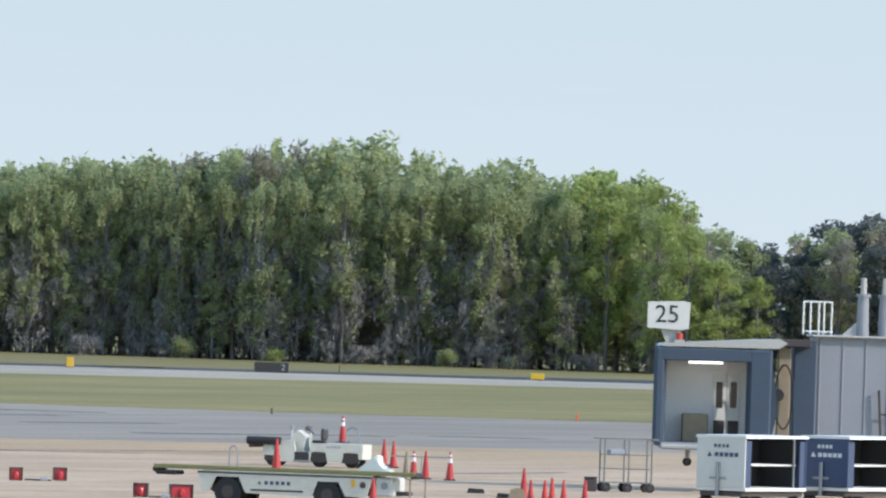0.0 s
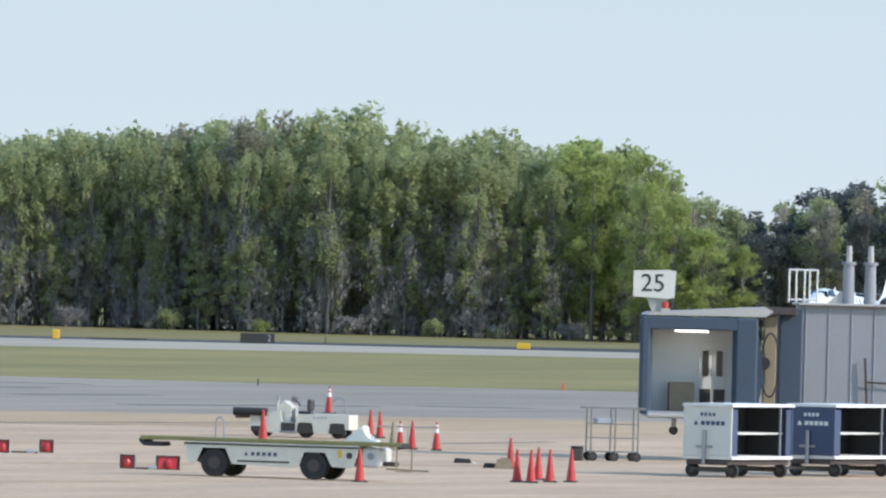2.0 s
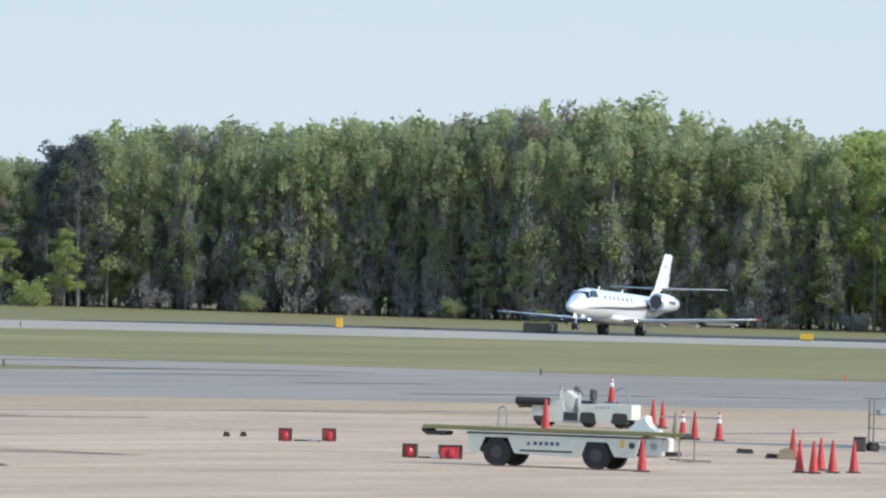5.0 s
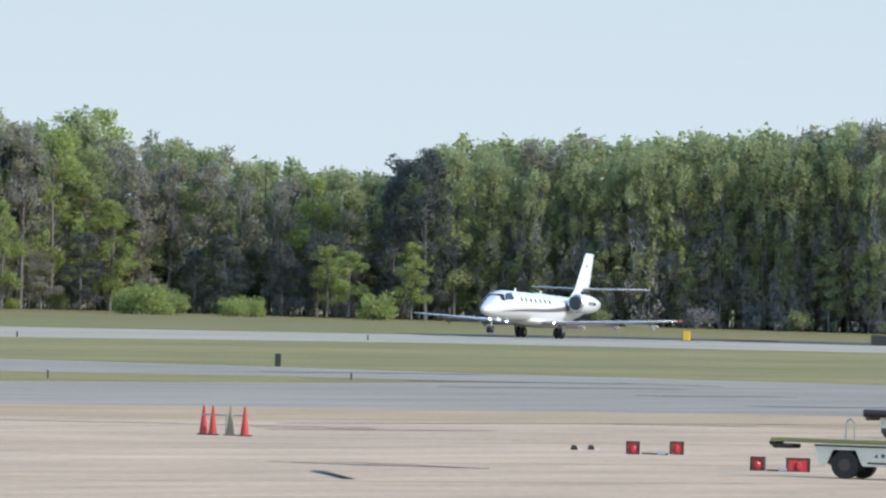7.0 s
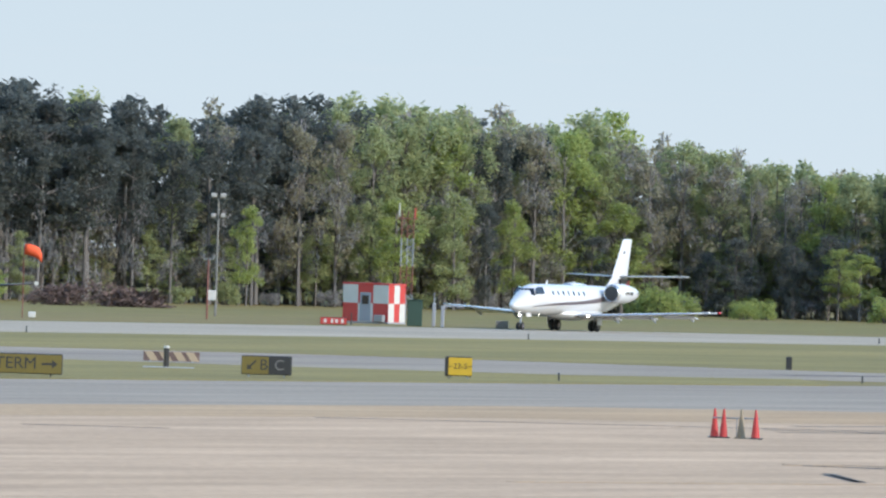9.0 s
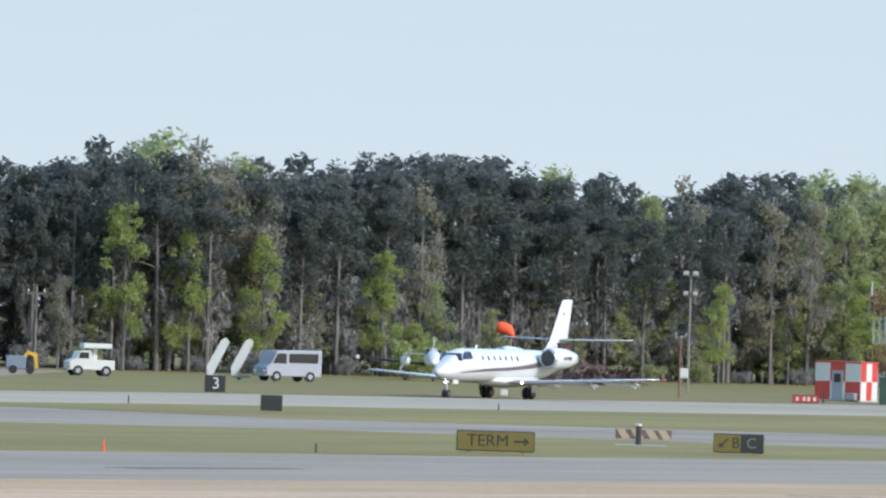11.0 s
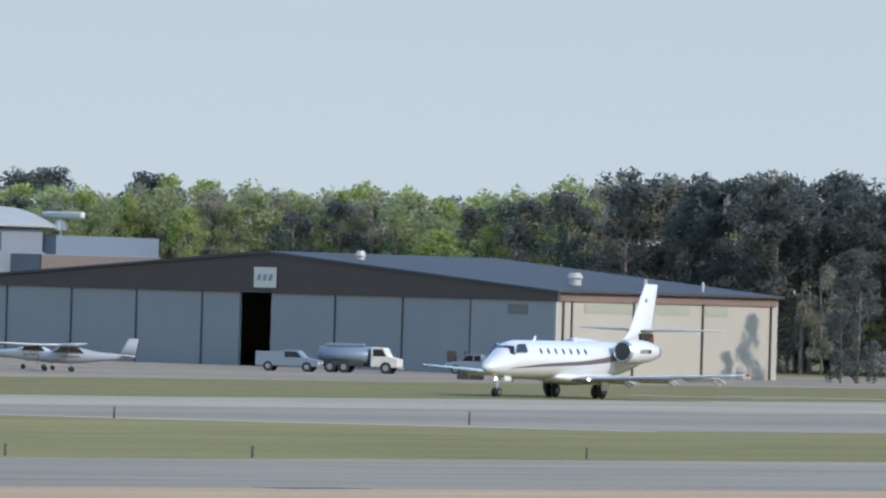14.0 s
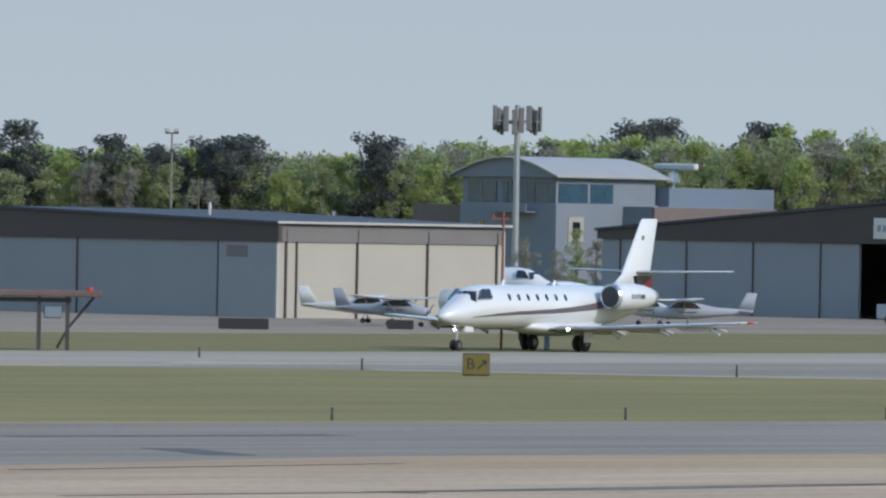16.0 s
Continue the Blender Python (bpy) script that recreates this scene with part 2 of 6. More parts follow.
def strip(name, near, far, z, material, label, category):
    """A paved or grassy band between two edges that run from right to left."""
    bm = bmesh.new()
    a = [bm.verts.new((x, y, z)) for x, y in near]
    b = [bm.verts.new((x, y, z)) for x, y in far]
    top = bm.faces.new(a + b[::-1])
    r = bmesh.ops.extrude_face_region(bm, geom=[top])
    for v in r["geom"]:
        if isinstance(v, bmesh.types.BMVert):
            v.co.z -= z + 0.05
    bmesh.ops.triangulate(bm, faces=bm.faces)
    return tagged(part(name, bm, material), label, category, kind="structure")


# ---- ground ----
bm = bmesh.new()
bmesh.ops.create_grid(bm, x_segments=8, y_segments=8, size=4500)
tagged(part("ground", bm, M_ROUGH), "flat airfield grass, dry and patchy green", "grass", kind="structure")
RWY_FAR = [(420, 1250), (120, 905), (40, 818), (20, 812), (0, 806), (-19, 790), (-48, 752), (-72, 700), (-91, 660), (-104, 610), (-122, 542), (-143, 492), (-175, 425), (-330, 120)]
RWY_NEAR = [(420, 1150), (120, 830), (38, 764), (23, 756), (0, 736), (-18, 720), (-42, 675), (-66, 622), (-81, 594), (-100, 540), (-118, 490), (-129, 446), (-160, 385), (-300, 100)]
strip("runway", RWY_NEAR, RWY_FAR, 0.012, M_RUNWAY, "pale grey asphalt runway with rubber streaks", "runway")
TAXI_FAR = [(260, 700), (60, 560), (28, 551), (8, 545), (-8, 512), (-21, 480), (-29, 464), (-46, 430), (-64, 397), (-80, 357), (-95, 327), (-130, 250), (-220, 60)]
APRON_EDGE = [(260, 560), (60, 455), (13, 437), (0, 427), (-25, 400), (-40, 368), (-60, 325), (-76, 293), (-80, 273), (-110, 205), (-180, 50)]
strip("taxiway", APRON_EDGE, TAXI_FAR, 0.012, M_TAXI, "grey asphalt taxiway with dark patched joints", "taxiway")
strip("bare_patch", [(4.9, 821), (0.2, 821)], [(6.0, 905), (0.5, 905)], 0.012, M_ROUGH, "worn pale patch in the far grass", "ground")
# dark flat band along the far runway edge, narrowing to the left
DARK_EDGE_BAND = ground_mat("dark_edge_band", (0.03, 0.03, 0.03), (0.05, 0.049, 0.047), 12, 0.1, 4)
strip("runway_shoulder", RWY_FAR[1:6], [(x - 0.45 * w, y + w) for (x, y), w in zip(RWY_FAR[1:6], (26, 24, 22, 17, 7))], 0.012, DARK_EDGE_BAND, "dark band along the far runway edge", "runway")
strip("grass_infield", [(120, 590), (28, 552), (10, 546), (-12, 548), (-43, 553), (-67, 541), (-84, 556)], [(120, 829), (38, 763), (23, 755), (0, 735), (-18, 719), (-42, 674), (-66, 621), (-81, 593), (-86, 570)], 0.02, M_GRASS, "mown green grass strip beside the runway", "grass")
strip("grass_island", [(-17, 492), (-29, 466), (-46, 432), (-64, 399), (-72, 380)], [(-19, 512), (-29, 500), (-41, 498), (-61, 499), (-74, 488)], 0.02, M_GRASS, "mown grass island between two taxiways", "grass")
strip("grass_verge", [(-72.1, 380), (-80, 358), (-95, 328), (-130, 251), (-220, 61)], [(-74.1, 488), (-83, 467), (-100, 456), (-118, 452), (-129, 442), (-296, 100)], 0.02, M_GRASS, "mown grass verge along the taxiway", "grass")
strip("connector", [(-8, 513), (-19, 511), (-29, 499), (-41, 497), (-61, 498), (-74, 487), (-83, 466), (-100, 455), (-118, 451), (-129, 441)], [(28, 551), (10, 547), (-12, 549), (-43, 554), (-67, 542), (-84, 557), (-87, 572), (-100, 541), (-118, 491), (-129, 447)], 0.009, M_TAXI, "grey connector taxiway", "taxiway")
strip("tan_shoulder", [(260, 505), (60, 415), (13, 402), (0, 395), (-25, 370), (-40, 342), (-60, 300), (-76, 268), (-110, 190), (-180, 40)], APRON_EDGE, 0.014, M_SHOULDER, "tan weathered concrete shoulder", "pavement")
strip("apron", [(200, -400), (60, -400), (0, -400), (-100, -400), (-180, -300)], [(260, 505), (60, 415), (13, 402), (0, 395), (-25, 370), (-40, 342), (-60, 300), (-76, 268), (-110, 190), (-180, 40)], 0.012, M_APRON, "pale tan concrete apron with dark joints", "apron")
strip("hangar_ramp", [(-112, 735), (-128, 690), (-146, 640), (-156, 595), (-164, 575), (-230, 440)], [(-118, 815), (-200, 790), (-260, 760), (-290, 700), (-300, 500)], 0.010, M_RAMP, "pale concrete ramp before the hangars", "apron")


# ---- the business jet ----
def wheel(parent, x, y, z, r, w):
    bm = bmesh.new()
    tube(bm, (x, y - w / 2, z), (x, y + w / 2, z), r, r, 20)
    bmesh.ops.bevel(bm, geom=[e for e in bm.edges if abs(e.verts[0].co.y - e.verts[1].co.y) < 1e-4], offset=w * 0.25, segments=2, affect="EDGES")
    ty = part("tyre", bm, M_RUBBER, parent)
    part("rim", bar((x, y - w / 2 - 0.005, z), (x, y + w / 2 + 0.005, z), r * 0.42, seg=14), M_GREYSTRIPE, ty)
    return ty


def business_jet():
    jet = thing("business_jet", pose(0, 0, 0), "white twin-engine business jet rolling along the runway after landing", "airplane")
    zc = 1.98
    body = loft([(9.55, 0, 1.52, 0.03, 0.03), (9.4, 0, 1.53, 0.20, 0.19), (9.0, 0, 1.58, 0.42, 0.38), (8.4, 0, 1.66, 0.62, 0.56), (7.8, 0, 1.80, 0.78, 0.76),
                 (7.2, 0, 1.93, 0.88, 0.93), (6.5, 0, zc, 0.94, 0.99), (5.0, 0, zc, 0.96, 1.0), (0, 0, zc, 0.96, 1.0), (-2.5, 0, zc + .02, 0.94, 0.98),
                 (-4.5, 0, zc + .14, 0.78, 0.83), (-6.0, 0, zc + .28, 0.55, 0.62), (-7.2, 0, zc + .38, 0.28, 0.40), (-7.8, 0, zc + .42, 0.10, 0.2)], 28)
    f = part("fuselage", body, M_WHITE, jet, smooth=True)
    # belly fairing, nose scoop
    part("wing_fairing", loft([(3.4, 0, 1.15, 0.1, 0.1), (2.8, 0, 1.1, 0.8, 0.26), (1.2, 0, 1.02, 1.15, 0.36), (-1.6, 0, 1.04, 1.1, 0.34), (-3.2, 0, 1.25, 0.5, 0.2), (-3.9, 0, 1.35, 0.1, 0.08)], 20), M_WHITE, jet, smooth=True)
    for s in (1, -1):
        w = part("wing", wing([((2.0, 0.6 * s, 0.98), 3.5, 0.40, "y"), ((1.25, 2.6 * s, 1.06), 2.65, 0.30, "y"), ((-0.65, 9.5 * s, 1.45), 1.15, 0.12, "y"), ((-0.9, 9.8 * s, 1.48), 0.75, 0.05, "y")]), M_WHITE, jet, smooth=True)
        part("leading_edge", wing([((2.03, 0.9 * s, 0.985), 0.30, 0.17, "y"), ((1.30, 2.6 * s, 1.06), 0.26, 0.15, "y"), ((-0.61, 9.5 * s, 1.45), 0.13, 0.07, "y")], 8), M_METAL, w, "bare metal de-iced leading edge", smooth=True)
        for yy, xx in ((1.2, -1.45), (3.8, -1.38), (6.6, -1.45)):
            part("flap", boxes(((xx - 0.75, yy * s - (1.1 if s > 0 else 1.3), 0.86 + yy * 0.045), (xx, yy * s + 1.2, 0.93 + yy * 0.045), 0.02, Matrix.Translation((xx, 0, 1)) @ pose(0, 0, 0, 0, -12) @ Matrix.Translation((-xx, 0, -1)))), M_WHITE, w)
        for yy in (2.3, 4.9, 7.6):
            part("flap_track", boxes(((-1.9, yy * s - 0.04, 0.74 + yy * 0.045), (-1.1, yy * s + 0.05, 0.93 + yy * 0.045), 0.03, Matrix.Translation((-1, 0, 1)) @ pose(0, 0, 0, 0, -18) @ Matrix.Translation((1, 0, -1)))), M_WHITE, w)
        part("tip_light", loft([(-0.8, 9.82 * s, 1.47, 0.08, 0.05), (-1.1, 9.86 * s, 1.47, 0.07, 0.05), (-1.35, 9.82 * s, 1.47, 0.03, 0.03)], 8), M_RED if s > 0 else M_METAL, w, "wingtip light", smooth=True)
        part("landing_lamp", loft([(1.72, 1.75 * s, 1.0, 0.02, 0.02), (1.70, 1.75 * s, 1.0, 0.06, 0.05), (1.5, 1.75 * s, 1.0, 0.05, 0.04)], 10), M_LAMP, w, "lit landing lamp")
        part("stabilizer", wing([((-6.5, 0.05 * s, 3.62), 1.75, 0.17, "y"), ((-7.55, 4.25 * s, 3.72), 0.85, 0.08, "y"), ((-7.75, 4.4 * s, 3.72), 0.5, 0.03, "y")]), M_WHITE, jet, smooth=True)
        # engine
        n = part("nacelle", loft([(-2.0, 1.62 * s, 2.5, 0.50, 0.50), (-2.1, 1.62 * s, 2.5, 0.58, 0.58), (-2.6, 1.62 * s, 2.5, 0.645, 0.645), (-3.6, 1.62 * s, 2.5, 0.645, 0.645), (-4.6, 1.60 * s, 2.5, 0.55, 0.56), (-5.3, 1.58 * s, 2.5, 0.42, 0.44)], 24, caps=False), M_WHITE, jet, smooth=True)
        part("intake_lip", loft([(-2.02, 1.62 * s, 2.5, 0.47, 0.47), (-1.97, 1.62 * s, 2.5, 0.50, 0.50), (-2.02, 1.62 * s, 2.5, 0.54, 0.54), (-2.16, 1.62 * s, 2.5, 0.602, 0.602)], 24, caps=False), M_METAL, n, "bright metal intake lip", smooth=True)
        part("intake_duct", loft([(-2.02, 1.62 * s, 2.5, 0.47, 0.47), (-2.7, 1.62 * s, 2.5, 0.44, 0.44)], 24), M_BLACK, n, "dark fan duct")
        part("exhaust", loft([(-5.2, 1.58 * s, 2.5, 0.40, 0.42), (-5.75, 1.58 * s, 2.5, 0.30, 0.32)], 18), M_STEEL, n, "grey metal exhaust", smooth=True)
        part("pylon", boxes(((-5.0, min(0.5 * s, 1.2 * s), 2.42), (-2.7, max(0.5 * s, 1.2 * s), 2.60), 0.05)), M_WHITE, n)
        for k in range(6):
            part("letter_bar", boxes(((-3.95 + k * 0.2, 2.20 if s > 0 else -2.28, 2.42), (-3.86 + k * 0.2, 2.28 if s > 0 else -2.20, 2.62))), M_BLACK, n, "dark registration bar")
        # cheat line
        bm = bmesh.new()
        xs = [7.9, 7.0, 6.0, 4.5, 3.0, 1.5, 0.0, -1.5, -2.6]
        zs = [(1.50, 1.53), (1.54, 1.61), (1.59, 1.70), (1.64, 1.80), (1.67, 1.86), (1.71, 1.92), (1.78, 2.02), (1.87, 2.16), (1.98, 2.32)]
        rows = []
        for x, (z0, z1) in zip(xs, zs):
            ww = 0.80 if x > 7.5 else 0.9 if x > 6.8 else 0.962
            row = []
            for z in (z0, (z0 + z1) / 2, z1):
                h = 0.78 if x > 7.5 else 0.96 if x > 6.8 else 1.0
                c = 1.81 if x > 7.5 else 1.95 if x > 6.8 else zc
                row.append(bm.verts.new((x, s * (ww * math.sqrt(max(0.01, 1 - ((z - c) / h) ** 2)) + 0.008), z)))
            rows.append(row)
        for a, b in zip(rows, rows[1:]):
            for i in (0, 1):
                bm.faces.new((a[i], a[i + 1], b[i + 1], b[i]))
        part("stripe", bm, M_GREYSTRIPE, f, "grey and maroon cheat line", smooth=True)
        # cabin windows, cockpit panes
        for k in range(7):
            x = 5.15 - k * 0.77
            y = 0.96 * math.sqrt(1 - ((2.43 - zc) / 1.0) ** 2)
            part("window", loft([(0, 0, 0, 0.12, 0.175), (0.012, 0, 0, 0.11, 0.165)], 14), M_GLASS, f, m=Matrix.Translation((x, s * (y - 0.004), 2.43)) @ pose(0, 0, 0, 0, 0, 90 * s) @ pose(0, 0, 0, 0, -24))
        part("windshield", prism([(-0.46, -0.20), (0.40, -0.24), (0.04, 0.25), (-0.44, 0.26)], 0.20), M_GLASS, f, "dark cockpit side window", m=Matrix.Translation((7.15, 0.74 * s, 2.52)) @ pose(0, 0, 0, 27 * s, 0, -14 * s))
        part("windshield", prism([(-0.36, -0.30), (0.36, -0.30), (0.27, 0.26), (-0.31, 0.26)], 0.18), M_GLASS, f, "dark cockpit windshield", m=Matrix.Translation((7.66, 0.34 * s, 2.44)) @ pose(0, 0, 0, 0, 0, -90 + 28 * s) @ pose(0, 0, 0, 46, 0, 0))
        # main gear
        leg = part("main_gear", bar((0, 1.45 * s, 1.0), (0, 1.40 * s, 0.36), 0.07), M_STEEL, jet)
        wheel(leg, 0, 1.22 * s, 0.37, 0.37, 0.24), wheel(leg, 0, 1.60 * s, 0.37, 0.37, 0.24)
        part("gear_door", boxes(((-0.35, 1.78 * s - 0.02, 0.42), (0.35, 1.78 * s + 0.02, 1.0), 0.01)), M_WHITE, leg)
    fin = part("fin", wing([((-4.3, 0, 2.75), 3.5, 0.26, "z"), ((-5.4, 0, 3.5), 2.5, 0.24, "z"), ((-7.0, 0, 6.0), 1.45, 0.12, "z"), ((-7.15, 0, 6.08), 1.2, 0.05, "z")]), M_WHITE, jet, smooth=True)
    part("tail_panel", prism([(-6.3, 3.45), (-7.55, 3.45), (-7.7, 2.75), (-7.1, 2.0), (-6.5, 1.85), (-6.6, 2.5)], 0.56), M_BLACK, fin, "black painted tail cone panel")
    part("tail_flash", prism([(-6.75, 2.95), (-7.6, 3.42), (-7.65, 2.95), (-7.3, 2.85)], 0.60), M_RED, fin, "red tail flash")
    part("tail_emblem", prism([(-7.15, 5.1), (-7.0, 5.1), (-7.05, 5.3), (-7.2, 5.3)], 0.22), M_GREYSTRIPE, fin)
    for x, h in ((4.6, 0.28), (0.4, 0.26)):
        part("antenna", prism([(x, 2.94), (x - 0.3, 2.94), (x - 0.34, 2.94 + h), (x - 0.2, 2.94 + h)], 0.05), M_WHITE, f)
    g = part("nose_gear", bar((8.0, 0, 1.4), (8.15, 0, 0.28), 0.06), M_STEEL, jet)
    wheel(g, 8.15, 0.14, 0.25, 0.25, 0.14), wheel(g, 8.15, -0.14, 0.25, 0.25, 0.14)
    part("taxi_lamp", loft([(8.30, 0, 0.95, 0.05, 0.05), (8.2, 0, 0.95, 0.03, 0.03)], 10), M_LAMP, g, "lit taxi lamp")
    for s in (1, -1):
        part("gear_door", boxes(((7.2, 0.3 * s - 0.015, 0.85), (7.9, 0.3 * s + 0.015, 1.3), 0.01)), M_WHITE, g)
    return jet


jet = business_jet()
jet.scale = (1.03, 1.03, 1.03)


# ---- trees ----
def spray(clumps, per, size, seed, stretch=1.0):
    """Many small three-cornered leaf sprays in uneven clumps (x, y, z, radius, half height). stretch above 1: upright thin twigs."""
    rs = np.random.RandomState(seed)
    pts = []
    for x, y, z, r, h in clumps:
        n = max(4, int(per * r * (r + h)))
        d = rs.normal(size=(n, 3))
        d *= (rs.rand(n, 1) ** 0.42) / np.linalg.norm(d, axis=1, keepdims=True)
        pts.append(d * (r, r, h) + (x, y, z))
    p = np.concatenate(pts)
    n = len(p)
    u, v = rs.normal(size=(n, 3)), rs.normal(size=(n, 3))
    if stretch > 1:
        u *= (0.22, 0.22, 1)
    u /= np.linalg.norm(u, axis=1, keepdims=True)
    v /= np.linalg.norm(v, axis=1, keepdims=True)
    sz = size * rs.uniform(0.6, 1.5, (n, 1))
    u, v = u * sz * stretch, v * sz * 0.62 / stretch
    verts = np.stack((p + u, p - 0.5 * u + v, p - 0.5 * u - v), 1).reshape(-1, 3)
    me = bpy.data.meshes.new("crown")
    me.from_pydata(verts.tolist(), [], [(3 * i, 3 * i + 1, 3 * i + 2) for i in range(n)])
    return me


def leaves(centres, per, size, rnd, flat=1.0):
    return spray([(*c, r, r * flat) for c, r in centres], per, size * 0.8, rnd.randint(0, 9999))


def tree_model(kind, seed, light=False):
    """One tree 18 m high. light: fewer and larger sprays, for the depth of the woods."""
    rnd = random.Random(seed)
    H = 18.0
    root = new("tree")
    bm = bmesh.new()
    clumps, twigs = [], []
    lean = rnd.uniform(-0.5, 0.5)
    stem = 0.15 if kind == "poplar" else 0.21
    tube(bm, (0, 0, -0.3), (lean * 0.4, 0, H * 0.45), stem, stem * 0.7, 7)
    tube(bm, (lean * 0.4, 0, H * 0.45), (lean, 0, H * 0.9), stem * 0.7, 0.05, 6)
    per, size = (25, 0.31) if light else (72, 0.195)
    if kind == "poplar":
        # slender: many upright leafy spires, thicker towards the top, over a mass of bare grey twigs
        for _ in range(64):
            k = rnd.random() ** 0.72
            z = (0.16 + 0.78 * k) * H
            rr = 2.7 * math.sqrt(max(0.06, 1 - (abs(k - 0.5) / 0.62) ** 2.4)) * rnd.uniform(0.15, 1.0)
            a = rnd.uniform(0, 6.28)
            x, y = math.cos(a) * rr, math.sin(a) * rr
            clumps.append((x, y, z, rnd.uniform(0.35, 0.65), rnd.uniform(0.8, 1.5)))
            if not light and rnd.random() < 0.5:
                tube(bm, (lean * 0.5, 0, max(3.0, z - 3.6)), (x, y, z), 0.05, 0.02, 4)
        for _ in range(16):
            a, rr = rnd.uniform(0, 6.28), 1.9 * math.sqrt(rnd.random())
            clumps.append((math.cos(a) * rr, math.sin(a) * rr, H * (0.985 - 0.03 * rr * rr) * rnd.uniform(0.94, 1.0), rnd.uniform(0.16, 0.3), rnd.uniform(0.5, 1.1)))
        for _ in range(34):
            a, rr = rnd.uniform(0, 6.28), rnd.uniform(0.3, 2.4)
            twigs.append((math.cos(a) * rr, math.sin(a) * rr, rnd.uniform(0.03, 0.62) * H, rnd.uniform(0.5, 0.9), rnd.uniform(1.0, 2.2)))
    elif kind == "pine":
        # bare stem, then a domed crown of flat tiers
        wide = rnd.uniform(2.3, 3.0)
        for _ in range(32):
            k = rnd.random() ** 0.75
            z = (0.38 + 0.55 * k) * H
            rr = wide * math.sqrt(max(0.03, 1 - (abs(k - 0.5) / 0.6) ** 2)) * rnd.uniform(0.1, 1.0)
            a = rnd.uniform(0, 6.28)
            x, y = math.cos(a) * rr, math.sin(a) * rr
            r = rnd.uniform(0.7, 1.2)
            clumps.append((x, y, z, r, r * rnd.uniform(0.75, 1.05)))
            if not light:
                tube(bm, (lean * 0.7, 0, z - 1.0), (x, y, z), 0.06, 0.025, 4)
        for _ in range(3):
            a, r = rnd.uniform(0, 6.28), rnd.uniform(0.5, 0.9)
            clumps.append((math.cos(a) * 1.8, math.sin(a) * 1.8, rnd.uniform(0.30, 0.46) * H, r, r * 0.5))
        for _ in range(10):
            a = rnd.uniform(0, 6.28)
            twigs.append((math.cos(a) * 1.3, math.sin(a) * 1.3, rnd.uniform(0.08, 0.5) * H, 0.75, 1.2))
    else:
        base, wide, count = {"fresh": (0.12, 3.0, 40), "bud": (0.16, 2.9, 36), "edge": (0.16, 3.2, 40), "dark": (0.04, 2.8, 44), "leafy": (0.10, 2.8, 42)}[kind]
        for _ in range(count):
            k = rnd.random() ** 0.85
            z = (base + (0.96 - base) * k) * H
            rr = wide * math.sqrt(max(0.05, math.sin(math.pi * min(0.96, 0.16 + 0.8 * k)))) * rnd.uniform(0.2, 1.0)
            a = rnd.uniform(0, 6.28)
            x, y = math.cos(a) * rr, math.sin(a) * rr
            r = rnd.uniform(0.65, 1.15)
            clumps.append((x, y, z, r, r * rnd.uniform(0.8, 1.3)))
            if not light and rnd.random() < 0.7:
                tube(bm, (lean * 0.5, 0, max(2.5, z - 2.5)), (x, y, z), 0.06, 0.02, 4)
        if kind == "bud":
            twigs = [(x, y, z, r, h * 1.3) for x, y, z, r, h in clumps[::2]]
    part("trunk", bm, M_BARK, root)
    me = spray(clumps, per * (0.6 if kind == "bud" else 1), size, seed)
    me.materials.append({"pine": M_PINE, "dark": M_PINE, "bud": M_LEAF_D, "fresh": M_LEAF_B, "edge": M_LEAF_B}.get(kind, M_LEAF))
    crown = new("crown", me)
    crown.parent = root
    if twigs:
        me = spray(twigs, per * 0.5, size * 0.9, seed + 1, 1.5)
        me.materials.append(M_TWIG)
        tw = new("twig_mass", me)
        tw.parent = root
        tagged(tw, "grey-brown bare twigs", kind="stuff")
    return root


def shrub_model(seed, material):
    rnd = random.Random(seed)
    root = new("shrub")
    cl = [((rnd.uniform(-2, 2), rnd.uniform(-1.5, 1.5), rnd.uniform(0.5, 2.6)), rnd.uniform(0.7, 1.2)) for _ in range(16)]
    bm = bmesh.new()
    for c, r in cl:
        tube(bm, (c[0] * 0.3, c[1] * 0.3, -0.1), c, 0.05, 0.02, 5)
    part("stem", bm, M_BARK, root)
    me = leaves(cl, 50, 0.26, rnd, 0.95)
    me.materials.append(material)
    c = new("crown", me)
    c.parent = root
    return root


# front edge of the woods by bearing (degrees, left negative): distance; skyline height
EDGE = [(-18, 960), (-12, 960), (-10.6, 900), (-9.6, 852), (-8.7, 848), (-7.4, 855), (-6.3, 890), (-5, 920), (-3, 965), (-1, 958), (1, 946), (3, 940), (6, 930)]
SKYLINE = [(-18, 12), (-15.7, 12.6), (-14.9, 12.4), (-14.2, 13.7), (-13.4, 14.4), (-12.5, 15.2), (-12, 14.7), (-11.6, 15.8), (-11.2, 14.4), (-10.5, 15.5), (-9.3, 15.1), (-8.5, 15.3),
           (-7.85, 17.6), (-7.2, 16), (-6.9, 17.0), (-6.3, 17.9), (-5.7, 16.6), (-5.2, 15.4), (-4.85, 17.2), (-3.6, 17.0), (-3, 15.9), (-2.65, 14.2), (-1.75, 12.6), (-1.65, 13.3),
           (-1.3, 15.8), (-0.5, 16.6), (0.2, 17.2), (0.9, 18.1), (1.3, 18.4), (1.9, 17.4), (2.5, 16.5), (2.8, 16.4), (2.95, 14.9), (3.1, 11.8), (3.5, 11.0), (3.8, 13.3), (6, 13.5)]


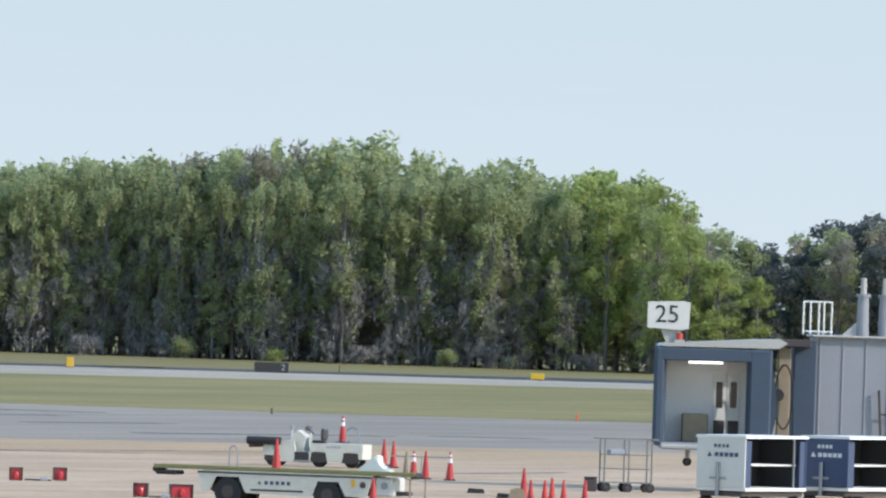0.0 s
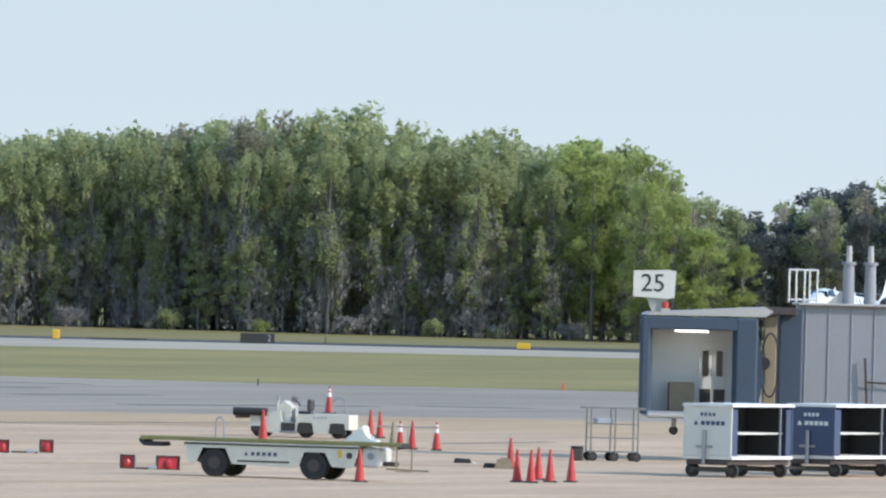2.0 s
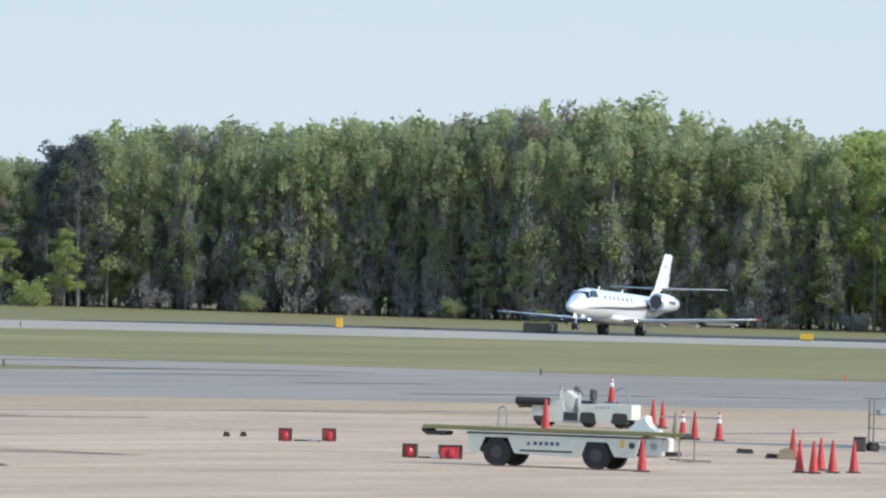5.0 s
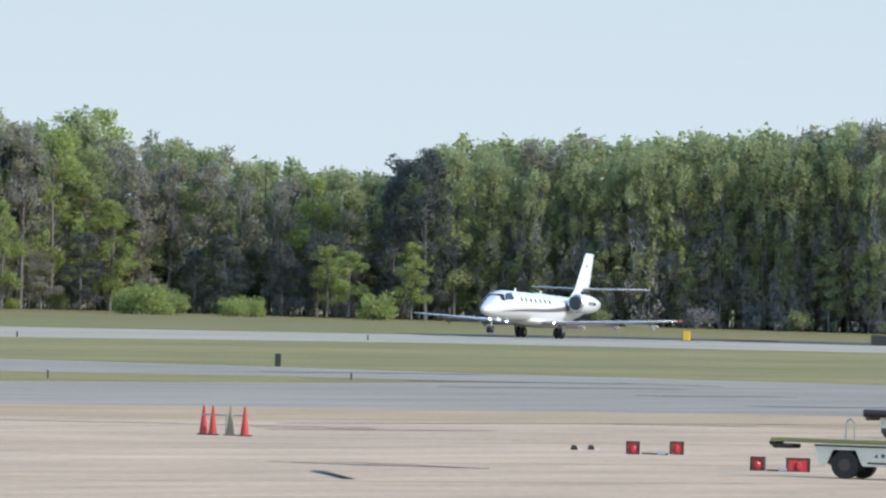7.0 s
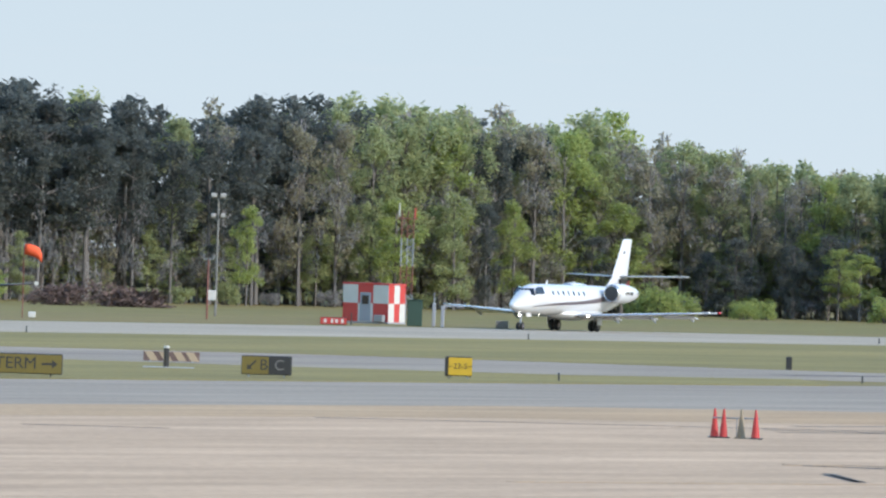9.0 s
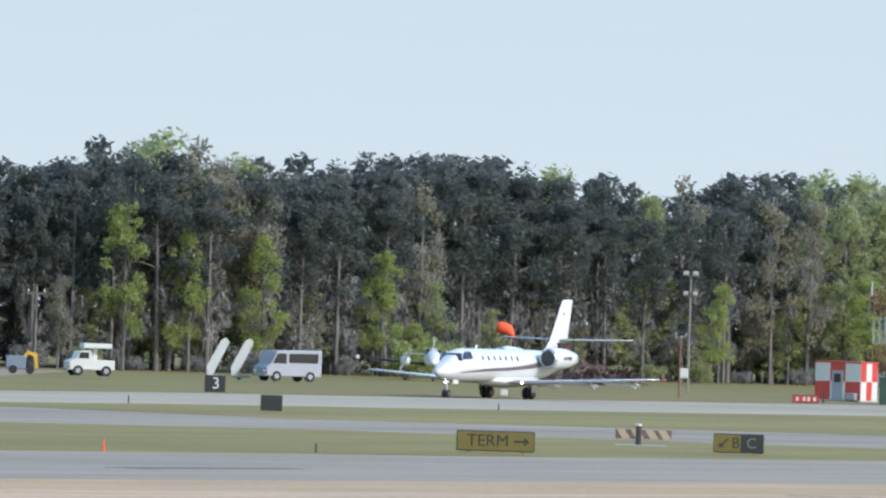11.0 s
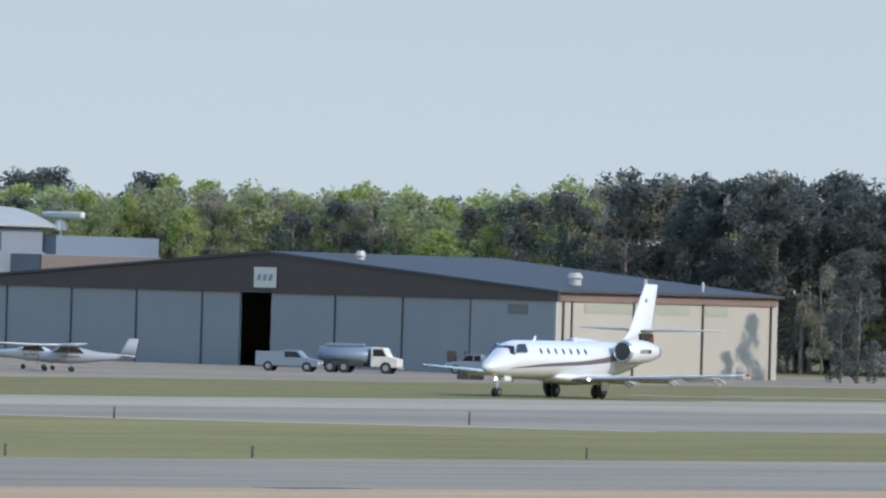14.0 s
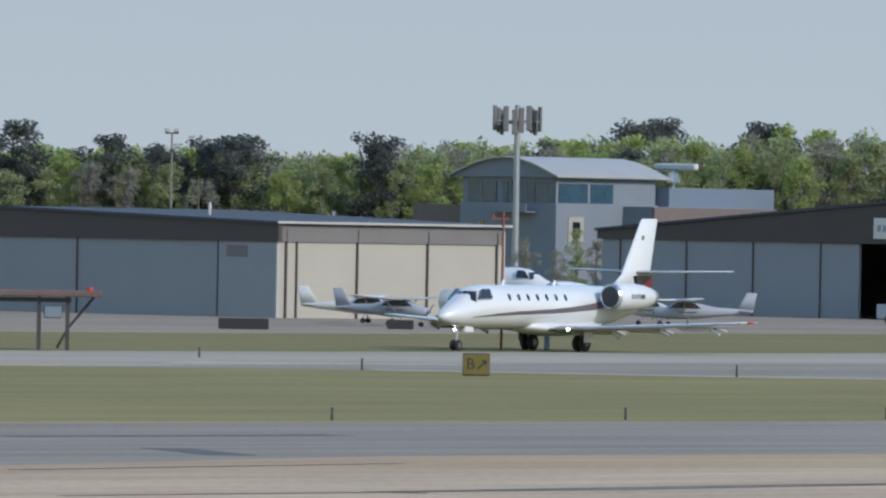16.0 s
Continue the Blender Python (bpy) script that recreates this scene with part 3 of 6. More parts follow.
def species(az, rnd):
    if az < -10.4:
        return rnd.choices(("leafy", "fresh", "bud", "dark"), (4, 3, 2.5, 0.6))[0]
    if az < -4.6:
        return rnd.choices(("pine", "leafy", "bud"), (11, 0.5, 0.8))[0]
    if az < -3.2:
        return rnd.choices(("leafy", "fresh", "bud", "pine", "poplar"), (3, 2, 3, 2, 1.5))[0]
    if az < -1.65:
        return rnd.choices(("poplar", "fresh", "bud", "leafy"), (5, 1.2, 2, 2))[0]
    if az < -1.3:
        return rnd.choices(("dark", "leafy", "poplar"), (4, 2, 1))[0]
    if az > 3.05:
        return rnd.choices(("pine", "leafy", "bud"), (3, 3, 2))[0]
    if az > 2.45:
        return rnd.choices(("fresh", "poplar"), (3, 2))[0]
    return rnd.choices(("poplar", "leafy", "bud"), (10, 0.8, 0.5))[0]


LABELS = {"pine": ("tall dark green pine with a bare trunk", "pine tree"), "leafy": ("full-crowned tree in green spring leaf", "tree"), "poplar": ("tall slender tree with thin spring leaf above bare twigs", "tree"),
          "fresh": ("tree with bright yellow-green spring leaves", "tree"), "bud": ("brownish budding tree with bare twigs", "tree"), "edge": ("low spreading tree in fresh green leaf", "tree"), "dark": ("dense dark evergreen tree with a rounded crown", "tree")}


def plant_woods():
    rnd = random.Random(7)
    kinds = {}
    for i, k in enumerate(("leafy", "pine", "bud", "fresh", "edge", "poplar", "dark")):
        kinds[k] = [tree_model(k, j * 13 + i) for j in range(5 if k == "poplar" else 4 if k in ("pine", "leafy") else 3)]
        if k != "edge":
            kinds["far_" + k] = [tree_model(k, 100 + j * 17 + i, True) for j in range(2)]
    first = {id(m): True for ms in kinds.values() for m in ms}

    far = {"verts": [], "faces": [], "mats": [], "n": 0}

    def put(kind, m):
        ob = rnd.choice(kinds[kind])
        if kind.startswith("far_"):
            for part_ob in ob.children:
                me = part_ob.data
                co = np.empty(len(me.vertices) * 3)
                me.vertices.foreach_get("co", co)
                mm = np.array(m)
                co = co.reshape(-1, 3) @ mm[:3, :3].T + mm[:3, 3]
                far["verts"].append(co)
                far["faces"] += [tuple(v + far["n"] for v in p.vertices) for p in me.polygons]
                far["mats"] += [me.materials[0]] * len(me.polygons)
                far["n"] += len(co)
            return
        if first[id(ob)]:
            first[id(ob)] = False
            ob.matrix_basis = m
            ob.scale = m.to_scale()
        else:
            keep = ob.scale.copy()
            ob.scale = m.to_scale()
            new_ob = copy_thing(ob, Matrix.LocRotScale(m.translation, m.to_quaternion(), None))
            ob.scale = keep
            ob = new_ob
        tagged(ob, *LABELS[kind], group="woods behind the runway")

    def stand(az, d, h, kind, wide=1.0):
        a, k = radians(az), h / 18.0
        w = max(0.75 if h > 9 else 0.46, k) * rnd.uniform(0.85, 1.2) * wide
        put(kind, Matrix.LocRotScale((d * math.sin(a), d * math.cos(a), 0), Euler((0, 0, rnd.uniform(0, 6.28))), (w, w, k)))

    for row, (back, step, share) in enumerate(((0, 3.2, 0.88), (4, 3.3, 0.97), (9, 3.2, 1.0), (14, 3.4, 1.02), (20, 4.0, 1.0), (29, 5.0, 0.98))):
        az = -17.4
        while az < 4.9:
            d = np.interp(az, *zip(*EDGE)) + back + rnd.uniform(-2, 2)
            h = np.interp(az, *zip(*SKYLINE)) * share * rnd.uniform(0.94, 1.02)
            sp = species(az, rnd)
            if row >= 4 and sp == "pine":
                sp = "dark"
            stand(az, d, h * (0.95 if row >= 4 or az < -10.4 else 1.05 if sp == "pine" else 1.0 if sp == "poplar" else 1.05), ("far_" if row >= 2 else "") + sp, 1.3 if row >= 4 else 1.15 if row >= 1 else 1.0)
            az += math.degrees(step / d) * rnd.uniform(0.8, 1.2)
    # low thicket that closes the foot of the woods
    az = -17.2
    while az < 4.9:
        d = np.interp(az, *zip(*EDGE)) + rnd.uniform(2, 16)
        stand(az, d, rnd.uniform(4.0, 7.0), rnd.choice(("far_bud", "far_leafy", "far_dark")), 1.3)
        az += math.degrees(1.7 / d)
    az = -4.6
    while az < 3.2:
        d = np.interp(az, *zip(*EDGE)) + rnd.uniform(-1, 5)
        stand(az, d, rnd.uniform(5.0, 9.5), rnd.choice(("far_bud", "far_poplar", "far_leafy")), 1.25)
        az += math.degrees(1.7 / d)
    # deeper screen behind the stems
    az = -12.0
    while az < 4.9:
        d = np.interp(az, *zip(*EDGE)) + rnd.uniform(24, 42)
        stand(az, d, rnd.uniform(8.0, 11.0), rnd.choice(("far_dark", "far_leafy")), 1.5)
        az += math.degrees(3.2 / d)
    # understorey beneath the pines
    az = -10.6
    while az < -2.2:
        d = np.interp(az, *zip(*EDGE)) + rnd.uniform(1, 9)
        stand(az, d, rnd.uniform(5.0, 9.0), rnd.choices(("bud", "dark", "far_leafy", "far_bud"), (1.5, 0.5, 2, 3))[0], 1.1)
        az += math.degrees(3.6 / d) * rnd.uniform(0.8, 1.2)
    # trees that stand out before the woods: bearing, distance from the edge, height, kind, breadth
    for az, back, h, kind, wide in (
            (-1.95, -8, 6.2, "edge", 1.1), (-1.84, -11, 5.8, "fresh", 1.0), (-1.52, -12, 6.6, "edge", 1.15), (-1.45, -5, 14.5, "dark", 1.0), (-1.62, -4, 12.0, "dark", 0.9),
            (-2.0, -6, 7.4, "dark", 1.2), (-2.18, -7, 6.4, "dark", 1.1), (-2.47, -7, 6.8, "dark", 1.3), (-2.62, -6, 5.6, "dark", 1.1), (-3.2, -6, 6.6, "dark", 1.3), (-3.4, -5, 5.2, "bud", 1.1),
            (-3.05, -5, 9.5, "fresh", 1.0), (-3.74, -7, 9.0, "dark", 1.1), (-3.6, -4, 9.5, "fresh", 1.0), (-3.9, -5, 10.0, "leafy", 1.0),
            (-4.2, -6, 9.2, "edge", 1.0), (-4.95, -10, 8.2, "edge", 1.1), (-6.1, -6, 5.6, "leafy", 1.0), (-6.39, -6, 7.6, "leafy", 1.15), (-6.5, -8, 4.2, "fresh", 1.0), (-6.66, -5, 9.8, "edge", 0.9),
            (-7.27, -2, 10.6, "fresh", 0.8), (-7.64, -2, 11.0, "fresh", 0.8), (-7.97, -3, 12.8, "fresh", 0.95), (-9.3, -4, 9.0, "bud", 1.0), (-8.3, -5, 7.0, "bud", 1.1),
            (3.0, -7, 12.0, "fresh", 1.1), (3.15, -6, 9.8, "fresh", 1.0), (3.35, -4, 8.5, "fresh", 1.0), (2.85, -5, 13.5, "fresh", 0.9),
            (-11.26, -20, 10.5, "fresh", 1.7), (-11.0, -14, 11.0, "fresh", 1.2), (-10.6, -12, 13.6, "dark", 1.3), (-10.85, -9, 13.2, "dark", 1.2), (-10.3, -6, 14.6, "dark", 1.3), (-11.75, -9, 13.0, "dark", 1.3), (-12.0, -7, 12.0, "dark", 1.2),
            (-12.55, -6, 12.0, "fresh", 1.2), (-13.34, 30, 16.4, "pine", 1.3), (-13.25, 34, 16.0, "pine", 1.2), (-14.65, 0, 14.2, "pine", 1.15), (-14.6, 4, 12.4, "dark", 0.9), (-15.37, 2, 13.4, "pine", 1.3), (-15.28, 6, 13.6, "pine", 1.2),
            (-15.5, 6, 13.6, "pine", 1.1), (-15.75, 4, 13.2, "pine", 1.1), (-16.0, 4, 13.4, "pine", 1.2), (-16.45, 4, 14.5, "pine", 1.5), (-12.7, 16, 15.6, "pine", 1.2), (-9.55, -2, 15.0, "dark", 1.2)):
        stand(az, np.interp(az, *zip(*EDGE)) + back, h, kind, wide)
    for az, d, h, k in ((-13.75, 806, 4.6, "bud"), (-13.55, 800, 5.0, "bud"), (-13.35, 812, 5.6, "leafy"), (-13.22, 816, 6.0, "fresh"), (-13.9, 822, 5.2, "bud"), (-13.02, 818, 5.4, "bud"), (-13.65, 826, 5.8, "leafy"), (-13.45, 806, 4.2, "bud"), (-13.12, 808, 4.8, "bud")):
        stand(az, d, h, k, 0.7)
    stand(-9.12, 772.8, 9.4, "dark"), stand(-9.2, 770.5, 7.5, "dark")      # stands off the hangar's corner and shades its wall
    # the depth of the woods behind the edge, joined
    me = bpy.data.meshes.new("woods")
    me.from_pydata(np.concatenate(far["verts"]).tolist(), [], far["faces"])
    mats = list(dict.fromkeys(far["mats"]))
    for mt in mats:
        me.materials.append(mt)
    me.polygons.foreach_set("material_index", [mats.index(mt) for mt in far["mats"]])
    tagged(new("woods", me), "deep mixed woods of leafy trees and pines", "woods", kind="stuff")
    for kind, ms in kinds.items():
        for ob in ms:
            if kind.startswith("far_") or first[id(ob)]:
                for o in (*ob.children, ob):
                    bpy.data.objects.remove(o)
    # undergrowth along the edge
    sh = [shrub_model(3, M_LEAF), shrub_model(4, M_TWIG), shrub_model(5, M_LEAF_B)]
    used = set()
    az = -17.0
    while az < 4.8:
        i = rnd.choices((0, 1, 2), (2, 3, 0.5))[0]
        a, d = radians(az), np.interp(az, *zip(*EDGE)) - rnd.uniform(1, 4)
        s = rnd.uniform(0.25, 0.6)
        m = Matrix.LocRotScale((d * math.sin(a), d * math.cos(a), 0), Euler((0, 0, rnd.uniform(0, 6))), None)
        if i in used:
            ob = copy_thing(sh[i], m)
        else:
            used.add(i)
            ob = sh[i]
            ob.matrix_basis = m
        ob.scale = (s, s, s)
        tagged(ob, "low bushy undergrowth at the foot of the woods", "shrub", "undergrowth")
        az += (0.42 if az > -1.7 else 0.25) * rnd.uniform(0.7, 1.3)
    # bright bushes that stand clear of the dark trees
    for az, d, k in ((-2.84, 928, 0.8), (-2.95, 930, 0.65), (-2.74, 931, 0.6), (-2.43, 931, 0.5), (-2.32, 934, 0.5), (-6.5, 872, 0.9), (-6.3, 876, 0.8), (-1.7, 938, 0.7)):
        a = radians(az)
        ob = copy_thing(sh[2], Matrix.LocRotScale((d * math.sin(a), d * math.cos(a), 0), Euler((0, 0, rnd.uniform(0, 6))), None))
        ob.scale = (k, k, k)
        tagged(ob, "bright green leafy bush before the woods", "shrub", "undergrowth")


plant_woods()


# ---- more materials ----
M_HANGAR = mat("painted_corrugated_metal", (0.3, 0.277, 0.236), 0.55, 0, 0.07, 0.3, 5)
M_RACK = mat("dull_weathered_tube", (0.15, 0.147, 0.137), 0.6, 0.2, 0.15, 5, 40)
M_RUST = mat("faded_rust_red_paint", (0.158, 0.0504, 0.0396), 0.7, 0, 0.2, 2, 20)
M_BAND = mat("pale_green_panel", (0.238, 0.245, 0.194), 0.5, 0, 0.1, 0.5, 6)
M_FASCIA_G = mat("grey_brown_fascia", (0.122, 0.115, 0.112), 0.6, 0, 0.12, 0.4, 6)
# hangar wall colour darkened and blued to paint the shade on the fronts
M_DOOR_SHADE = mat("shade_blue_door_panel", (0.185, 0.20, 0.222), 0.6, 0, 0.07, 0.3, 5)
M_FASCIA = mat("dark_brown_fascia", (0.0396, 0.0302, 0.0302), 0.6, 0, 0.12, 0.4, 6)
M_FASCIA_B = mat("brown_fascia", (0.144, 0.0936, 0.0792), 0.6, 0, 0.12, 0.4, 6)
M_ROOF = mat("blue_grey_metal_roof", (0.036, 0.0432, 0.0562), 0.75, 0.0, 0.1, 0.3, 6)
# near-black colour that paints shade inside the hall and the carts
M_INNER_SHADE = mat("painted_interior_shade", (0.02, 0.022, 0.027), 0.8, 0, 0.1)
M_CONC = mat("grey_concrete_wall", (0.259, 0.274, 0.302), 0.8, 0, 0.08, 0.5, 8)
M_OFFICE = mat("grey_blue_office_cladding", (0.145, 0.165, 0.195), 0.7, 0, 0.08, 0.5, 8)
M_BRICK = mat("brown_brick_wall", (0.13, 0.103, 0.0928), 0.85, 0, 0.15, 1.5, 14)
M_LTROOF = mat("pale_standing_seam_roof", (0.317, 0.31, 0.295), 0.5, 0.1, 0.1, 0.5, 8)
M_PAINT = mat("white_vehicle_paint", (0.461, 0.461, 0.439), 0.4, 0, 0.10, 1.5, 20)
M_DIRTY = mat("dusty_offwhite_paint", (0.475, 0.461, 0.403), 0.55, 0, 0.18, 2.5, 24)
M_CONE = mat("orange_red_cone_plastic", (0.36, 0.019, 0.017), 0.55, 0, 0.12, 4, 40, objvar=0.5)
M_COLLAR = mat("reflective_white_collar", (0.562, 0.562, 0.547), 0.5, 0, 0.08)
M_OLDCONE = mat("faded_tan_cone_plastic", (0.21, 0.17, 0.115), 0.7, 0, 0.25, 5, 30)
M_REDBOX = mat("red_plastic_reflector", (0.36, 0.022, 0.03), 0.35, 0, 0.12, 5, 30)
M_BLUE = mat("navy_blue_paint", (0.0252, 0.0446, 0.101), 0.45, 0, 0.12, 2, 20)
M_CANVAS = mat("slate_blue_canopy_canvas", (0.034, 0.053, 0.08), 0.85, 0, 0.16, 1.5, 18, bump=0.4)
M_BRIDGE = mat("grey_corrugated_bridge_wall", (0.194, 0.205, 0.227), 0.55, 0, 0.08, 0.8, 14)
M_INNER = mat("white_inner_panel", (0.60, 0.61, 0.62), 0.6, 0, 0.06, 1, 14)
M_TUBE = mat("lit_fluorescent_tube", (1.0, 0.98, 0.92), 0.4, emit=1.2)
M_SIGNY = mat("yellow_sign_face", (0.446, 0.288, 0.0144), 0.5, 0, 0.1, 3, 20)
M_SIGNOLD = mat("weathered_ochre_sign_face", (0.122, 0.0922, 0.0144), 0.6, 0, 0.15, 3, 20)
M_BELT = mat("dirty_yellow_green_belt", (0.18, 0.173, 0.072), 0.8, 0, 0.25, 1.5, 14)
M_YELLOW = mat("yellow_machine_paint", (0.504, 0.302, 0.0216), 0.45, 0, 0.12, 2, 20)
M_GREEN = mat("dark_green_paint", (0.0216, 0.0504, 0.036), 0.5, 0, 0.12)
M_BRUSH = mat("cut_brush", (0.122, 0.0828, 0.072), 0.95, 0, 0.4, 1, 8, island=0.6)
M_CARBLUE = mat("blue_grey_car_paint", (0.158, 0.194, 0.245), 0.35, 0.2, 0.06)
M_TARMARK = mat("dark_sealed_joint", (0.072, 0.0684, 0.0648), 0.9, 0, 0.3, 0.5, 4)
M_LINE = mat("faded_pale_marking", (0.36, 0.338, 0.288), 0.8, 0, 0.25, 0.7, 6)
M_SKYGLASS = mat("blue_tinted_window_glass", (0.03, 0.065, 0.095), 0.22, 0, 0.3, 0.6, 3)
M_ORANGE = mat("orange_fabric", (0.612, 0.0792, 0.0216), 0.8, 0, 0.12, 1, 10)


def lettering(text, size, material, parent, m, name="lettering"):
    cu = bpy.data.curves.new("lettering", "FONT")
    cu.body, cu.size, cu.extrude, cu.align_x, cu.align_y = text, size, 0.006, "CENTER", "CENTER"
    tmp = new("lettering", cu)
    bpy.context.view_layer.update()
    me = bpy.data.meshes.new_from_object(tmp)
    bpy.data.objects.remove(tmp)
    me.materials.clear()
    me.materials.append(material)
    ob = new(name, me)
    ob.parent, ob.matrix_basis = parent, m
    return ob


FACE = pose(0, 0, 0, 90, 0, 0)     # letters upright, read from -y


def toward(x, y, turn=0.0):
    """A pose on the ground at x, y whose -y side faces the observer's stand, then turned."""
    return pose(x, y, 0, 0, 0, math.degrees(math.atan2(-x, y)) + turn)


# ---- hangars ----
def hangar(name, corner, width, depth, eave, peak, door_top, label, sign, side_fascia, vents, opening, posts):
    """Gabled hangar. corner: front corner nearest; the front runs back along -ACR, the side along RUN."""
    m = Matrix.Translation((corner[0], corner[1], 0)) @ Matrix(((ACR.x, RUN.x, 0, 0), (ACR.y, RUN.y, 0, 0), (0, 0, 1, 0), (0, 0, 0, 1)))
    h = thing(name, m, label, "hangar")
    # local: x along the front (0 at the corner, negative to the far end), y into the building
    o0, o1 = opening
    spans = [(-width, o0), (o1, 0)] if o1 > o0 else [(-width, 0)]
    for x0, x1 in spans:
        part("front_wall", boxes(((x0, 0, 0), (x1, 0.25, door_top))), M_DOOR_SHADE, h)
    part("fixed_panel", boxes(((posts[0] + 0.06, -0.05, 0), (-0.04, -0.003, door_top))), M_BRIDGE, h, "pale fixed wall panel beside the doors")
    part("side_wall", boxes(((-0.25, 0.25, 0), (0, depth, door_top))), M_HANGAR, h)
    part("rear_wall", boxes(((-width, depth, 0), (0, depth + 0.25, eave))), M_HANGAR, h)
    part("side_wall", boxes(((-width, 0.25, 0), (-width + 0.25, depth, eave))), M_HANGAR, h)
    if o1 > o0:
        # sheet coloured near-black in place of the hall's own shade
        part("dark_hall", boxes(((o0 - 2, 6.0, 0.02), (o1 + 2, 6.1, door_top))), M_INNER_SHADE, h, "near-black sheet painted as shade behind the open hangar door")
    mid = -width * 0.5
    g = part("gable_fascia", prism([(-width - 0.3, door_top + 0.004), (0.3, door_top + 0.004), (0.3, eave), (mid, peak), (-width - 0.3, eave)], 0.35), M_FASCIA, h, m=Matrix.Translation((0, -0.02, 0)))
    part("side_fascia", boxes(((-0.1, 0.2, door_top + 0.004), (0.12, depth, eave - 0.05))), side_fascia, h)
    for a, b in (((0.4, eave), (mid, peak)), ((mid, peak), (-width - 0.4, eave))):
        bm = prism([(a[0], a[1] + 0.004), (a[0], a[1] + 0.18), (b[0], b[1] + 0.18), (b[0], b[1] + 0.004)], depth + 0.8)
        r = part("roof", bm, M_ROOF, h, m=Matrix.Translation((0, depth / 2, 0)))
    part("roof_edge", boxes(((0.38, -0.4, eave + 0.05), (0.46, depth + 0.4, eave + 0.2))), M_FASCIA if sign else M_LTROOF, h)
    if sign:
        for y0, y1 in ((3.2, 9.2), (10.0, 15.2), (17.0, 19.5)):
            part("wall_band", boxes(((0, y0, door_top - 0.75), (0.03, y1, door_top - 0.05))), M_BAND, h, "pale green translucent wall band")
    # sliding door leaves and posts
    for x in posts:
        if not (o0 - 0.1 < x < o1 + 0.1):
            part("door_post", boxes(((x - 0.06, -0.08, 0), (x + 0.06, 0, door_top), 0.02)), M_FASCIA, h)
    for i in range(4):
        y = 0.8 + i * (depth - 1.4) / 3
        part("wall_post", boxes(((0, y - 0.08, 0), (0.12, y + 0.08, eave - 0.3), 0.02)), M_FASCIA, h)
    part("wall_post", boxes(((0, 1.7, 0), (0.1, 1.85, eave - 0.3), 0.02)), M_FASCIA, h)
    part("corner_trim", boxes(((-0.03, -0.06, 0), (0.1, 0.2, door_top))), M_LTROOF, h)
    part("old_sign", boxes(((-4.0, -0.08, door_top - 0.95), (-2.3, -0.052, door_top - 0.25))), M_FASCIA_G, h, "faded grey wall sign")
    if sign:
        s = part("sign_board", boxes(((mid - 0.98, -0.30, door_top + 0.35), (mid + 0.98, -0.21, door_top + 1.75), 0.02)), M_PAINT, h, "white sign board with blue lettering")
        for k in range(3):
            part("letter_bar", prism([(-0.2, -0.22), (0.12, -0.22), (0.22, 0.22), (-0.1, 0.22)], 0.012), M_CARBLUE, s, "blue lettering bar", m=Matrix.Translation((mid - 0.5 + k * 0.5, -0.306, door_top + 1.05)))
    for x, y, z, w in vents:
        v = part("roof_vent", bar((x, y, z - 0.4), (x, y, z + 0.35), w, seg=14), M_LTROOF, h)
        part("vent_cap", bar((x, y, z + 0.35), (x, y, z + 0.72), w * 1.35, w * 0.8, 14), M_LTROOF, v)
    return h


hangar("hangar", (-140.5, 746.9), 49.8, 25.1, 5.6, 7.75, 5.05, "grey metal hangar with a dark brown gable and open middle door", True, M_FASCIA_B,
       ((-4.5, 8, 6.3, 0.45), (-3.0, 14, 6.0, 0.12), (-1.8, 19, 5.9, 0.1), (-20, 4, 7.4, 0.3)), (-27.3, -24.5), [-7.2 - 5.85 * i for i in range(8)])
hangar("hangar", (-182.7, 675.7), 44, 20.9, 5.65, 6.3, 4.6, "long grey metal hangar with a brown fascia and cream side wall", False, M_FASCIA_G, ((-10, 5, 6.2, 0.1),), (0, 0), [-4.7 - 11.6 * i for i in range(4)])


